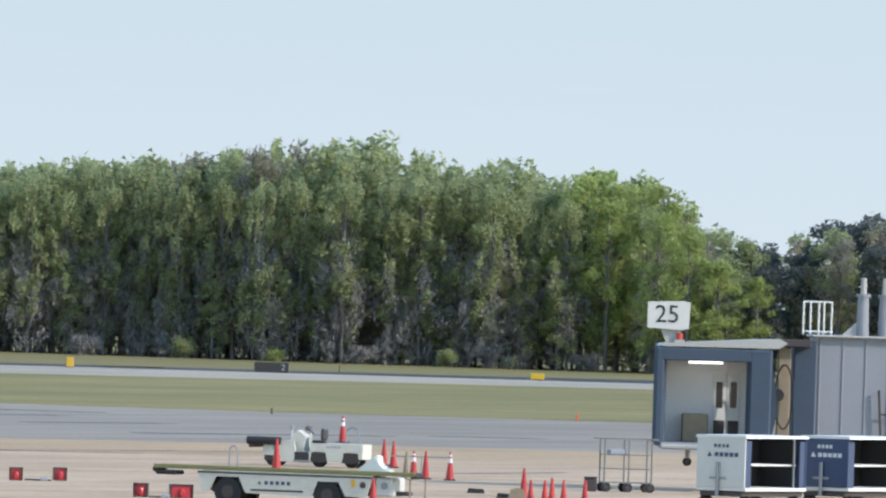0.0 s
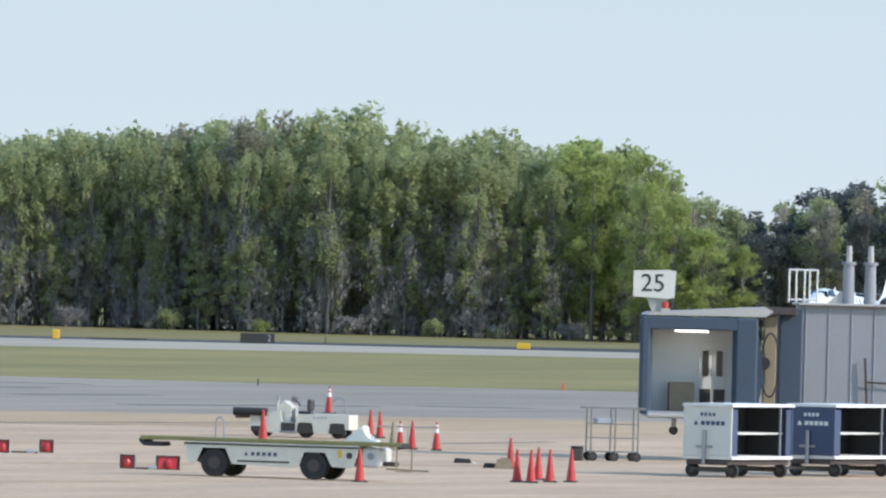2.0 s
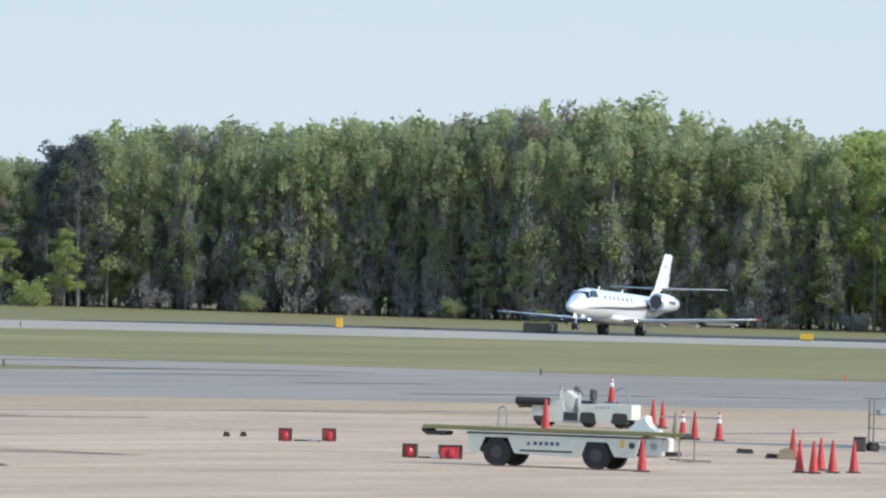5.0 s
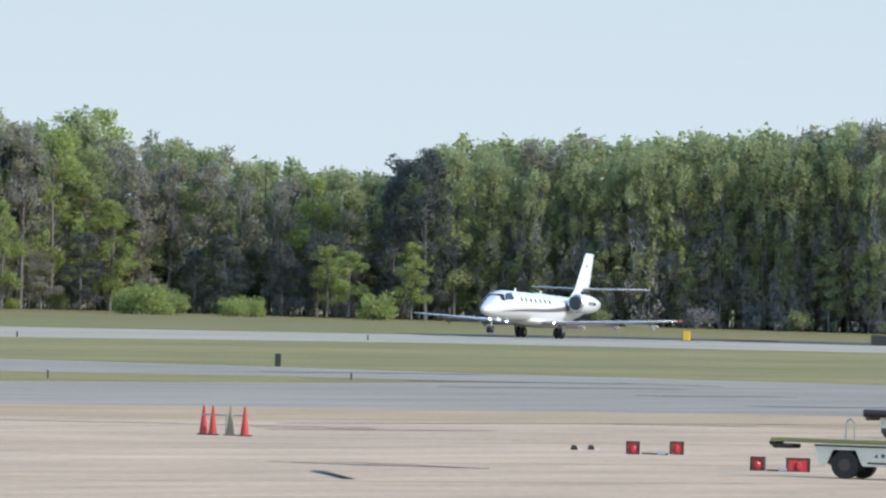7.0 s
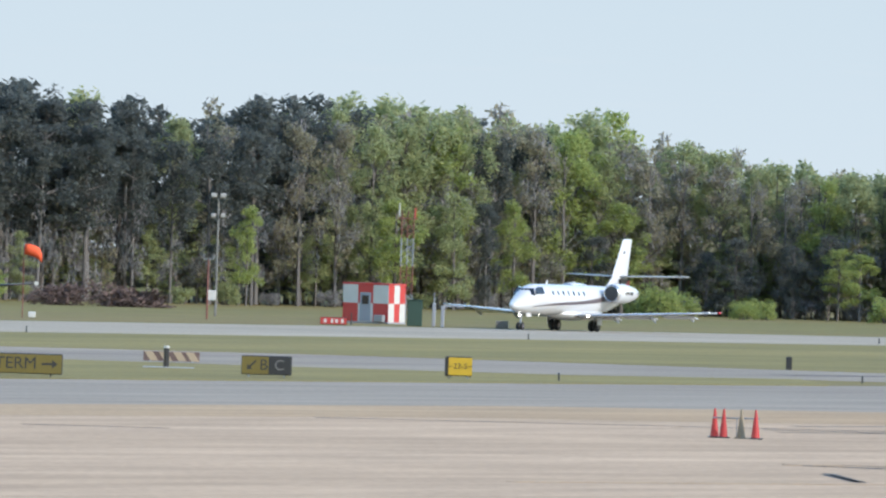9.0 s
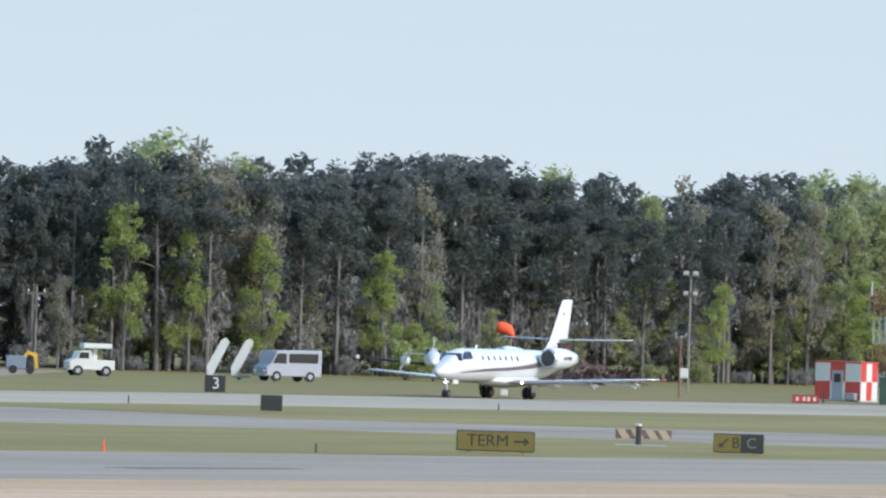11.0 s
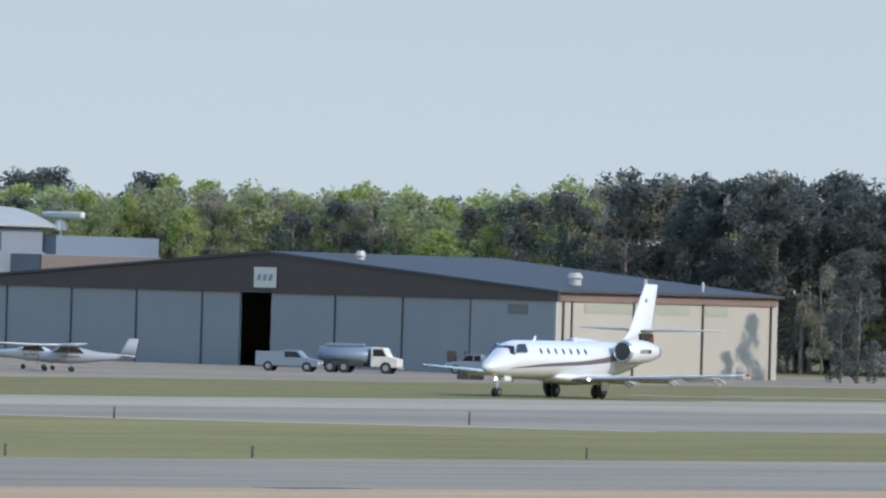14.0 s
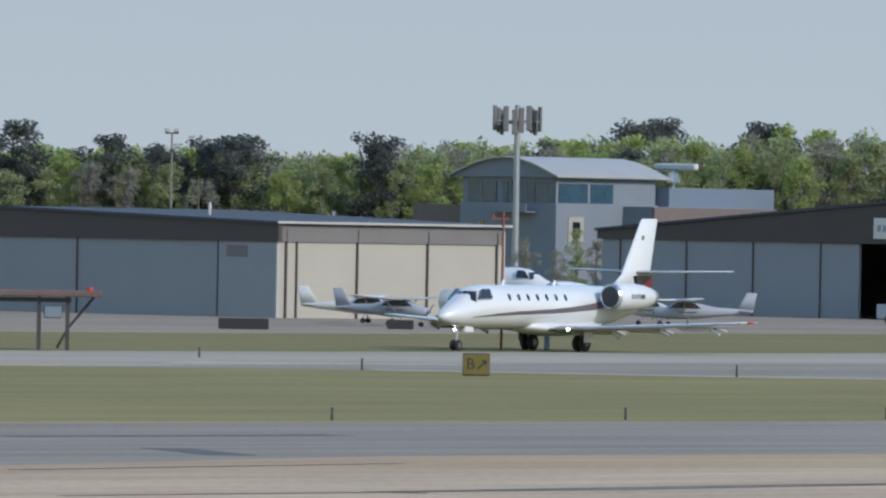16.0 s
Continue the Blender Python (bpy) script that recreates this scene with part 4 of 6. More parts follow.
# ---- terminal building far behind ----
def office_building():
    m = Matrix.Translation((-221.1, 903.3, 0)) @ Matrix(((ACR.x, RUN.x, 0, 0), (ACR.y, RUN.y, 0, 0), (0, 0, 1, 0), (0, 0, 0, 1)))
    b = thing("office_building", m, "grey airport office building with a pale barrel roof and tinted windows", "building")
    part("lower_wall", boxes(((-10.2, 0, 0), (0, 12.8, 7.7))), M_OFFICE, b)
    part("upper_wall", boxes(((-10.2, 0.3, 7.7), (-0.3, 12.8, 9.75))), M_OFFICE, b)
    arc = [(-11.2 + 11.6 * i / 12, 9.75 + 1.55 * math.sin(math.pi * i / 12)) for i in range(13)]
    part("gable", prism(arc, 0.3), M_OFFICE, b, m=Matrix.Translation((0, 0.1, 0.02)))
    part("barrel_roof", prism(arc + [(x, z + 0.12) for x, z in arc[::-1]], 14.2), M_LTROOF, b, "pale metal barrel roof", m=Matrix.Translation((0, 6.7, 0.03)))
    for x0, x1 in ((-9.6, -6.6), (-5.9, -4.9), (-4.2, -2.5), (-2.2, -0.4)):
        w = part("window", boxes(((x0, 0.2, 7.75), (x1, 0.32, 9.45))), M_SKYGLASS, b, "blue tinted window")
        part("mullion", boxes((((x0 + x1) / 2 - 0.04, 0.15, 7.75), ((x0 + x1) / 2 + 0.04, 0.2, 9.45))), M_OFFICE, w)
    for y0, y1 in ((0.6, 4.2), (4.6, 7.4)):
        part("window", boxes(((-0.34, y0, 7.75), (-0.24, y1, 9.3))), M_SKYGLASS, b, "blue tinted window")
    part("balcony_rail", boxes(((-6.4, -1.2, 7.0), (-2.2, -1.1, 7.6), 0.02), ((-6.4, -1.2, 6.9), (-2.2, 0, 7.0))), M_OFFICE, b)
    part("doorway", boxes(((-0.1, 1.5, 4.6), (0.08, 3.4, 6.6))), M_HANGAR, b)
    part("window", boxes(((0.05, 2.0, 4.9), (0.12, 2.9, 6.2))), M_GLASS, b)
    part("window", boxes(((-8.2, -0.05, 5.6), (-7.6, 0.05, 6.2))), M_GLASS, b)
    w = part("east_wing", boxes(((0, 8.4, 0), (3.2, 24, 7.55))), M_OFFICE, b)
    part("brick_band", boxes(((3.2, 8.3, 3.0), (3.4, 24.0, 7.5))), M_BRICK, w, "brown brick wall band")
    part("roof_box", boxes(((-4.5, 13.0, 7.56), (1.0, 26.5, 9.15))), M_CARBLUE, b, "pale blue-grey rooftop plant enclosure")
    part("west_wing", boxes(((-17.0, 2.0, 0), (-10.2, 12, 7.45))), M_BRICK, b)
    part("strip_window", boxes(((-17.0, 1.9, 4.6), (-10.3, 2.0, 5.6))), M_SKYGLASS, b)
    part("dish_mast", bar((-1.5, 16.5, 9), (-1.5, 16.5, 10.7), 0.12), M_PAINT, b)
    part("radar_bar", boxes(((-3.4, 16.2, 10.6), (1.0, 16.8, 11.15), 0.12)), M_PAINT, b, "white rooftop radar bar")
    part("drum", bar((-1.5, 16.5, 9.6), (-1.5, 16.5, 10.4), 0.55, 0.4, 12), M_PAINT, b)


office_building()


def cell_mast():
    t = thing("antenna_mast", pose(-205, 825, 0), "grey steel antenna mast crowned with panel antennas", "mast")
    part("pole", bar((0, 0, 0), (0, 0, 13.4), 0.30, 0.20, 14), M_STEEL, t)
    part("platform", bar((0, 0, 13.3), (0, 0, 13.42), 1.1, 1.1, 12), M_STEEL, t)
    for g in range(3):
        face = 2 * math.pi * g / 3 - radians(76)
        part("sector_arm", bar((0, 0, 13.5), (1.3 * math.cos(face), 1.3 * math.sin(face), 13.5), 0.07), M_STEEL, t)
        part("sector_rail", bar((1.3 * math.cos(face) - 0.95 * math.sin(face), 1.3 * math.sin(face) + 0.95 * math.cos(face), 13.5), (1.3 * math.cos(face) + 0.95 * math.sin(face), 1.3 * math.sin(face) - 0.95 * math.cos(face), 13.5), 0.05), M_STEEL, t)
        for k, lean in ((-0.85, 0.1), (-0.2, -0.15), (0.3, 0.0), (0.85, 0.15)):
            p = part("antenna_panel", boxes(((-0.2, -0.1, 12.65 + lean), (0.2, 0.1, 14.5 + lean), 0.05)), M_FASCIA_G, t, m=pose(1.42 * math.cos(face) - k * math.sin(face), 1.42 * math.sin(face) + k * math.cos(face), 0, 0, 0, math.degrees(face) + 90))
            part("bracket", boxes(((-0.03, 0.09, 13.4), (0.03, 0.3, 13.5))), M_STEEL, p)
    part("aerial", bar((0, 0, 13.4), (0, 0, 14.7), 0.25, 0.2, 10), M_STEEL, t)


cell_mast()


def light_mast(x, y, h, label, box_z=None):
    t = thing("light_mast", toward(x, y), label, "mast")
    part("pole", bar((0, 0, 0), (0, 0, h), 0.10, 0.07), M_RACK, t)
    for z in (h - 0.1, h - 1.5):
        part("crossarm", boxes(((-0.5, -0.05, z), (0.5, 0.05, z + 0.1), 0.01)), M_RACK, t)
    for s in (-0.33, 0.33):
        part("floodlight", boxes(((s - 0.2, -0.3, h), (s + 0.2, 0.1, h + 0.3), 0.04)), M_LTROOF, t)
        part("floodlight", boxes(((s - 0.17, -0.25, h - 1.4), (s + 0.17, 0.1, h - 1.12), 0.04)), M_LTROOF, t)
    if box_z:
        part("control_box", boxes(((-0.6, -0.3, box_z), (0.0, 0.0, box_z + 0.7), 0.03)), M_PAINT, t)


light_mast(-70.2, 786, 8.3, "slim grey lighting mast with paired floodlights", 1.1)
light_mast(-229.5, 818.5, 12.2, "grey steel post with a square lamp head")


def utility_pole(x, y, h):
    t = thing("utility_pole", toward(x, y), "weathered wooden utility pole with a cross arm", "pole")
    part("pole", bar((0, 0, 0), (0, 0, h), 0.14, 0.10), M_BARK, t)
    part("crossarm", boxes(((-0.7, -0.06, h - 0.7), (0.7, 0.06, h - 0.55))), M_BARK, t)
    for s in (-0.6, 0, 0.6):
        part("insulator", bar((s, 0, h - 0.55), (s, 0, h - 0.3), 0.06), M_PAINT, t)


utility_pole(-123.7, 836, 6.2), utility_pole(-138.5, 836, 6.6)


# ---- instrument hut, masts and windsock by the runway ----
def checkered_hut():
    h = thing("equipment_hut", toward(-57.6, 766, -28), "red and white checkered equipment hut beside the runway", "hut")
    part("core", boxes(((-1.72, -1.2, 0.1), (1.72, 1.2, 2.62))), M_PAINT, h)
    part("base", boxes(((-1.8, -1.3, 0), (1.8, 1.3, 0.1))), M_CONC, h)
    part("roof", boxes(((-1.8, -1.28, 2.62), (1.8, 1.28, 2.74), 0.03)), M_RED, h)
    for i in range(3):
        for j in range(2):
            red = (i + j) % 2 == 0
            part("panel", boxes(((-1.74 + i * 1.16, -1.24, 0.12 + j * 1.25), (-0.58 + i * 1.16, -1.2, 1.37 + j * 1.25))), M_PAINT if not red else M_RED, h)
            part("panel", boxes(((1.72, -1.2 + i * 0.8, 0.12 + j * 1.25), (1.76, -0.4 + i * 0.8, 1.37 + j * 1.25))), M_RED if not red else M_PAINT, h)
    d = part("door", boxes(((-0.42, -1.29, 0.15), (0.42, -1.25, 2.1), 0.01)), M_CONC, h, "grey blue door")
    part("window", boxes(((-0.26, -1.31, 1.3), (0.26, -1.29, 1.9))), M_GLASS, d)
    part("unit", boxes(((0.9, -1.75, 0.1), (1.6, -1.3, 0.6), 0.04)), M_STEEL, h)


checkered_hut()


def lattice_mast():
    t = thing("lattice_mast", toward(-57.2, 790), "red and white painted lattice mast behind the hut", "mast")
    H, w = 7.8, 0.42
    for k, (a, b) in enumerate(((0, 1.95), (1.95, 3.9), (3.9, 5.85), (5.85, 7.8))):
        mt = M_RUST if k % 2 else M_CONC
        for sx in (-w, w):
            part("leg", bar((sx, -0.3, a), (sx, -0.3, b), 0.045, seg=6), mt, t)
        part("leg", bar((0, 0.3, a), (0, 0.3, b), 0.045, seg=6), mt, t)
        bm = bmesh.new()
        for i in range(4):
            z0, z1 = a + i * (b - a) / 4, a + (i + 1) * (b - a) / 4
            tube(bm, (-w, -0.3, z0), (w, -0.3, z1), 0.02, seg=5), tube(bm, (w, -0.3, z0), (0, 0.3, z1), 0.02, seg=5)
        part("lattice", bm, mt, t)
    part("crossarm", boxes(((-0.7, -0.3, 7.2), (0.7, 0.3, 7.28))), M_RUST, t)
    part("aerial", bar((-0.6, 0, 7.3), (-0.6, 0, 8.3), 0.05), M_PAINT, t), part("aerial", bar((0.5, 0, 7.3), (0.5, 0, 8.0), 0.05), M_RED, t)


lattice_mast()


def anemometer_post():
    t = thing("anemometer_post", toward(-68.0, 755), "thin red weather post with a forked top", "post")
    part("pole", bar((0, 0, 0), (0, 0, 4.0), 0.065, 0.05), M_RUST, t)
    part("fork", boxes(((-0.35, -0.04, 4.0), (0.35, 0.04, 4.08))), M_STEEL, t)
    for s in (-0.33, 0.33):
        part("cup", bar((s, 0, 4.08), (s, 0, 4.35), 0.06, 0.1), M_STEEL, t)


anemometer_post()
t = thing("cabinet", toward(-53.8, 752), "dark green electrical cabinet", "cabinet")
part("body", boxes(((-0.5, -0.4, 0), (0.5, 0.4, 1.7), 0.04)), M_GREEN, t), part("lid", boxes(((-0.55, -0.45, 1.7), (0.55, 0.45, 1.78), 0.02)), M_GREEN, t)
t = thing("service_post", toward(-51.8, 750), "pale grey service post with an arm", "post")
part("post", boxes(((-0.12, -0.1, 0), (0.12, 0.1, 1.45), 0.03)), M_CONC, t), part("arm", boxes(((0.1, -0.06, 1.35), (1.4, 0.06, 1.47), 0.02)), M_CONC, t)
t = thing("service_post", toward(-52.6, 753), "pale grey service post", "post")
part("post", boxes(((-0.12, -0.1, 0), (0.12, 0.1, 1.6), 0.03)), M_CONC, t), part("rod", bar((0, 0, 1.6), (0, 0, 2.3), 0.04), M_CONC, t)
t = thing("utility_box", toward(-48.2, 756), "low grey utility box on the grass", "box")
part("body", boxes(((-0.42, -0.3, 0), (0.42, 0.3, 0.46), 0.04)), M_CONC, t), part("lid", boxes(((-0.45, -0.33, 0.46), (0.45, 0.33, 0.52), 0.02)), M_CONC, t)


def windsock():
    t = thing("windsock", toward(-76.2, 722) @ Matrix.Scale(0.95, 4), "orange windsock hanging on a thin red post", "windsock")
    part("post", bar((-0.75, 0, 0), (-0.75, 0, 4.85), 0.04, 0.035), M_RUST, t)
    secs = [(-0.72, 0, 4.62, 0.30, 0.36), (-0.4, 0, 4.62, 0.32, 0.38), (0.0, 0, 4.50, 0.30, 0.40), (0.3, 0, 4.32, 0.25, 0.40), (0.48, 0, 4.02, 0.12, 0.30)]
    s = part("sock", loft(secs, 16), M_ORANGE, t, "orange fabric sock", smooth=True)
    part("hoop", bar((-0.78, 0, 4.62), (-0.74, 0, 4.62), 0.37, seg=16), M_STEEL, s)
    b = part("light_box", boxes(((-0.35, -0.25, 0), (0.15, 0.25, 0.42), 0.05)), M_PAINT, t)


windsock()


def brush_pile():
    rnd = random.Random(5)
    t = thing("brush_pile", pose(-84.8, 850, 0), "long heap of cut brush and bare branches", "brush pile")
    bm = bmesh.new()
    for _ in range(420):
        x = rnd.uniform(-5.4, 5.4)
        hh = 1.9 * (1 - abs((x + 0.8) / 6.4) ** 1.6)
        p = Vector((x, rnd.uniform(-1.3, 1.3), rnd.uniform(0.05, max(0.2, hh))))
        d = Vector((rnd.uniform(-1, 1), rnd.uniform(-1, 1), rnd.uniform(-0.3, 0.6))).normalized() * rnd.uniform(0.5, 1.3)
        tube(bm, p - d / 2, p + d / 2, 0.045, 0.02, 4)
    tagged(part("branch_heap", bm, M_BRUSH, t), kind="stuff")
    me = leaves([((rnd.uniform(-4.5, 4.5), 0.2, rnd.uniform(0.3, 1.1)), rnd.uniform(0.6, 0.9)) for _ in range(18)], 90, 0.3, rnd)
    me.materials.append(M_BRUSH)
    o = new("twig_cover", me)
    o.parent = t


brush_pile()


# ---- signs ----
def guidance_sign(x, y, w, h, face, label, texts, turn=0, legs=0.12, frame_mat=None):
    """A boxed airfield sign; texts: (string or arrow, centre, size, material)."""
    t = thing("airfield_sign", toward(x, y, turn), label, "airfield sign")
    c = part("cabinet", boxes(((-w / 2, -0.14, legs), (w / 2, 0.14, legs + h), 0.03)), M_BLACK, t)
    for fx0, fx1, fm in face:
        part("face", boxes(((fx0, -0.155, legs + 0.04), (fx1, -0.142, legs + h - 0.04))), fm, c)
    for text, cx, size, mt in texts:
        mm = Matrix.Translation((cx, -0.158, legs + h / 2)) @ FACE
        if text[0] == "@":
            a = part("arrow", prism([(-0.5, -0.07), (0.15, -0.07), (0.15, -0.28), (0.5, 0), (0.15, 0.28), (0.15, 0.07), (-0.5, 0.07)], 0.012, "z"), mt, c, m=mm @ pose(0, 0, 0, 0, 0, float(text[1:])) @ Matrix.Scale(size, 4))
        elif text == "#":
            part("bar", boxes(((cx - size * 0.3, -0.165, legs + h * 0.25), (cx + size * 0.3, -0.155, legs + h * 0.75))), mt, c)
        else:
            lettering(text, size, mt, c, mm)
    for s in (-1, 1):
        part("leg", bar((s * w * 0.35, 0, 0), (s * w * 0.35, 0, legs + 0.02), 0.05), M_STEEL, t)
    return t


guidance_sign(-46.5, 437.5, 3.05, 0.80, [(-1.48, 1.48, M_SIGNOLD)], "weathered ochre terminal direction sign in a black frame", [("TERM", -0.30, 0.66, M_BLACK), ("@0", 1.02, 0.62, M_BLACK)])
guidance_sign(-38.7, 457.5, 2.05, 0.78, [(-1.0, 0.08, M_SIGNOLD)], "airfield sign with an ochre half and a black half", [("@225", -0.62, 0.52, M_BLACK), ("B", -0.12, 0.62, M_BLACK), ("C", 0.52, 0.60, M_FASCIA_G)])
guidance_sign(-32.0, 474, 1.15, 0.82, [(-0.42, 0.57, M_SIGNY)], "bright yellow runway direction sign in the sun", [("@180", -0.33, 0.17, M_BLACK), ("23-5", 0.08, 0.33, M_BLACK), ("@0", 0.48, 0.17, M_BLACK)])
guidance_sign(-111.3, 441.8, 1.05, 0.86, [(-0.5, 0.5, M_SIGNOLD)], "square ochre taxiway sign on the runway edge", [("B", -0.22, 0.62, M_BLACK), ("@45", 0.24, 0.5, M_BLACK)], legs=0.03)
guidance_sign(-89.1, 677, 1.25, 1.0, [], "black runway distance marker with a white number", [("3", 0.05, 1.0, M_PAINT)], legs=0.02)
guidance_sign(12.7, 809, 2.45, 0.70, [], "low black airfield sign box with a pale number", [("2", 0.85, 0.62, M_CONC)], legs=0.05)
guidance_sign(-72.6, 574, 1.12, 0.80, [], "plain black sign box seen from behind", [], legs=0.04)
guidance_sign(-21.0, 549.5, 0.30, 0.62, [], "narrow black airfield marker", [], legs=0.04)
guidance_sign(-58.2, 739, 1.75, 0.50, [(-0.85, 0.85, M_RED)], "low red mandatory sign with pale marks", [("#", -0.55, 0.3, M_PAINT), ("#", -0.1, 0.3, M_PAINT), ("#", 0.2, 0.3, M_PAINT), ("#", 0.58, 0.3, M_PAINT)], legs=0.04)
guidance_sign(-136.5, 697.3, 1.7, 0.55, [], "low black sign box on the grass", [], legs=0.03)
guidance_sign(-164.8, 603.1, 2.7, 0.58, [], "long low black sign box on the grass", [], legs=0.03)
guidance_sign(-160.5, 620, 1.45, 0.5, [], "low black sign box on the grass", [], legs=0.03)


def edge_marker(x, y, h, material, label):
    t = thing("edge_marker", toward(x, y), label, "marker", "runway edge markers")
    part("stake", bar((0, 0, 0), (0, 0, h), 0.05, 0.035, 8), material, t)
    part("cap", bar((0, 0, h), (0, 0, h + 0.06), 0.06, 0.03, 8), material, t)


t = thing("runway_marker", toward(-1.7, 800), "squat yellow marker post at the runway edge", "marker")
part("body", boxes(((-0.26, -0.2, 0), (0.26, 0.2, 0.72), 0.05)), M_YELLOW, t), part("foot", boxes(((-0.32, -0.25, 0), (0.32, 0.25, 0.06), 0.02)), M_BLACK, t)
t = thing("runway_marker", toward(32.0, 815), "low yellow sign box in the grass", "marker")
part("body", boxes(((-0.5, -0.1, 0.08), (0.5, 0.1, 0.52), 0.04)), M_SIGNY, t), part("foot", boxes(((-0.4, -0.05, 0), (0.4, 0.05, 0.1))), M_BLACK, t)
for x, y, h in ((18, 829, 0.5), (-22, 726, 0.3), (-41.5, 676, 0.3), (-66, 622, 0.3), (-82.5, 592, 0.35), (-92, 470, 0.5), (-104, 455, 0.45), (-118, 450, 0.45), (8.5, 536, 0.25), (-16, 505, 0.25), (-28, 478, 0.3), (-52, 425, 0.3), (-62, 404, 0.35), (-71, 384, 0.35), (-78.5, 364, 0.35), (-84, 352, 0.35), (-90, 340, 0.35), (-133, 480, 0.4), (-57.5, 745, 0.75)):
    edge_marker(x, y, h, M_BLACK, "short dark edge light stake")
for x, y, h in ((23.5, 548, 0.3), (-58, 410, 0.4)):
    edge_marker(x, y, h, M_ORANGE, "short orange edge stake")


def stand_marker():
    t = thing("marker_post", toward(-44.9, 480), "black post marker with a white cap on a flat base", "marker")
    part("post", bar((0, 0, 0.05), (0, 0, 0.85), 0.13), M_BLACK, t), part("cap", bar((0, 0, 0.85), (0, 0, 0.95), 0.13), M_PAINT, t)
    part("base", boxes(((-1.0, -0.5, 0), (1.2, 0.5, 0.05), 0.01)), M_CONC, t)


stand_marker()
M_TANSTRIPE = mat("faded_cream_stripe_paint", (0.331, 0.259, 0.173), 0.8, 0, 0.12, 1, 14)


def striped_barricade():
    t = thing("barricade", toward(-46.6, 500.6), "low barricade board with faded cream and dark diagonal stripes", "barricade")
    b = part("board", boxes(((-1.25, -0.03, 0.06), (1.25, 0.03, 0.48), 0.01)), M_BRUSH, t)
    for x in (-1.2, -0.58, 0.06, 0.62):
        part("stripe", prism([(x, 0.47), (x + 0.36, 0.47), (x + 0.36 + 0.26, 0.07), (x + 0.26, 0.07)], 0.012), M_TANSTRIPE, b, "faded cream stripe", m=pose(0, -0.037, 0))
    for x in (-0.95, 0.95):
        part("foot", boxes(((x - 0.04, -0.3, 0), (x + 0.04, 0.3, 0.07), 0.01)), M_STEEL, t)


striped_barricade()


def red_pole():
    t = thing("warning_pole", toward(-133.2, 533.5), "tall thin rust-red pole with a crossbar", "pole")
    part("pole", bar((0, 0, 0), (0, 0, 6.5), 0.065, 0.055), M_RUST, t)
    part("crossbar", boxes(((-0.55, -0.04, 6.1), (0.25, 0.04, 6.2))), M_RUST, t)
    part("lamp", bar((-0.5, 0, 6.2), (-0.5, 0, 6.36), 0.07), M_RUST, t)


red_pole()
t = thing("service_post", toward(-132.0, 537.6), "grey-blue service pedestal on the grass", "post")
part("post", boxes(((-0.14, -0.12, 0), (0.14, 0.12, 1.1), 0.03)), M_CARBLUE, t), part("head", boxes(((-0.2, -0.16, 1.1), (0.2, 0.16, 1.4), 0.05)), M_STEEL, t)


def field_shelter():
    t = thing("shelter_stand", toward(-144.6, 495), "dark timber stand with a flat pale roof and equipment", "shelter")
    part("roof", boxes(((-3.5, -1.0, 2.35), (2.85, 1.6, 2.62), 0.03)), M_BRUSH, t)
    for x in (-2.0, 0.1, 1.35):
        part("post", boxes(((x - 0.09, -0.6, 0), (x + 0.09, -0.42, 2.35))), M_FASCIA, t)
        part("post", boxes(((x - 0.09, 1.0, 0), (x + 0.09, 1.18, 2.35))), M_FASCIA, t)
    part("brace", bar((1.4, 0, 1.0), (2.5, 0, 2.35), 0.06), M_FASCIA, t), part("brace", bar((0.9, 0, 0.1), (1.4, 0, 1.0), 0.06), M_FASCIA, t)
    part("beam", boxes(((-3.4, -0.55, 2.1), (1.5, -0.45, 2.3))), M_FASCIA, t)
    part("lamp_box", boxes(((0.3, -0.5, 1.4), (1.1, 0.4, 1.95), 0.05)), M_CARBLUE, t)
    part("roof_lamp", bar((2.3, -0.9, 2.62), (2.3, -0.9, 2.78), 0.14), M_RED, t)


field_shelter()


# ---- vehicles ----
def vehicle(name, m, label, category, profile, width, wheels, r, paint, glass, extra=(), size=1.0):
    """Side outline (x forward, z), window outlines, and parts of its own."""
    v = thing(name, m @ Matrix.Scale(size, 4), label, category)
    bm = prism(profile, width)
    bmesh.ops.bevel(bm, geom=bm.edges[:], offset=0.05, segments=1, affect="EDGES")
    part("body", bm, paint, v)
    for g in glass:
        part("window", prism(g, width + 0.02), M_GLASS, v)
    for x in wheels:
        for s in (-1, 1):
            ww = part("wheel", bar((x, s * (width / 2 - 0.22), r), (x, s * (width / 2 + 0.01), r), r, seg=16), M_RUBBER, v)
            part("hub", bar((x, s * (width / 2), r), (x, s * (width / 2 + 0.03), r), r * 0.5, seg=12), M_STEEL, ww)
    fx = max(p[0] for p in profile)
    for s in (-1, 1):
        part("headlight", boxes(((fx - 0.06, s * width * 0.34 - 0.14, 0.62), (fx + 0.03, s * width * 0.34 + 0.14, 0.8), 0.02)), M_COLLAR, v)
    part("bumper", boxes(((fx - 0.05, -width / 2, 0.34), (fx + 0.1, width / 2, 0.52), 0.03)), M_STEEL, v)
    for nm, args, mt in extra:
        part(nm, boxes(*args), mt, v)
    return v


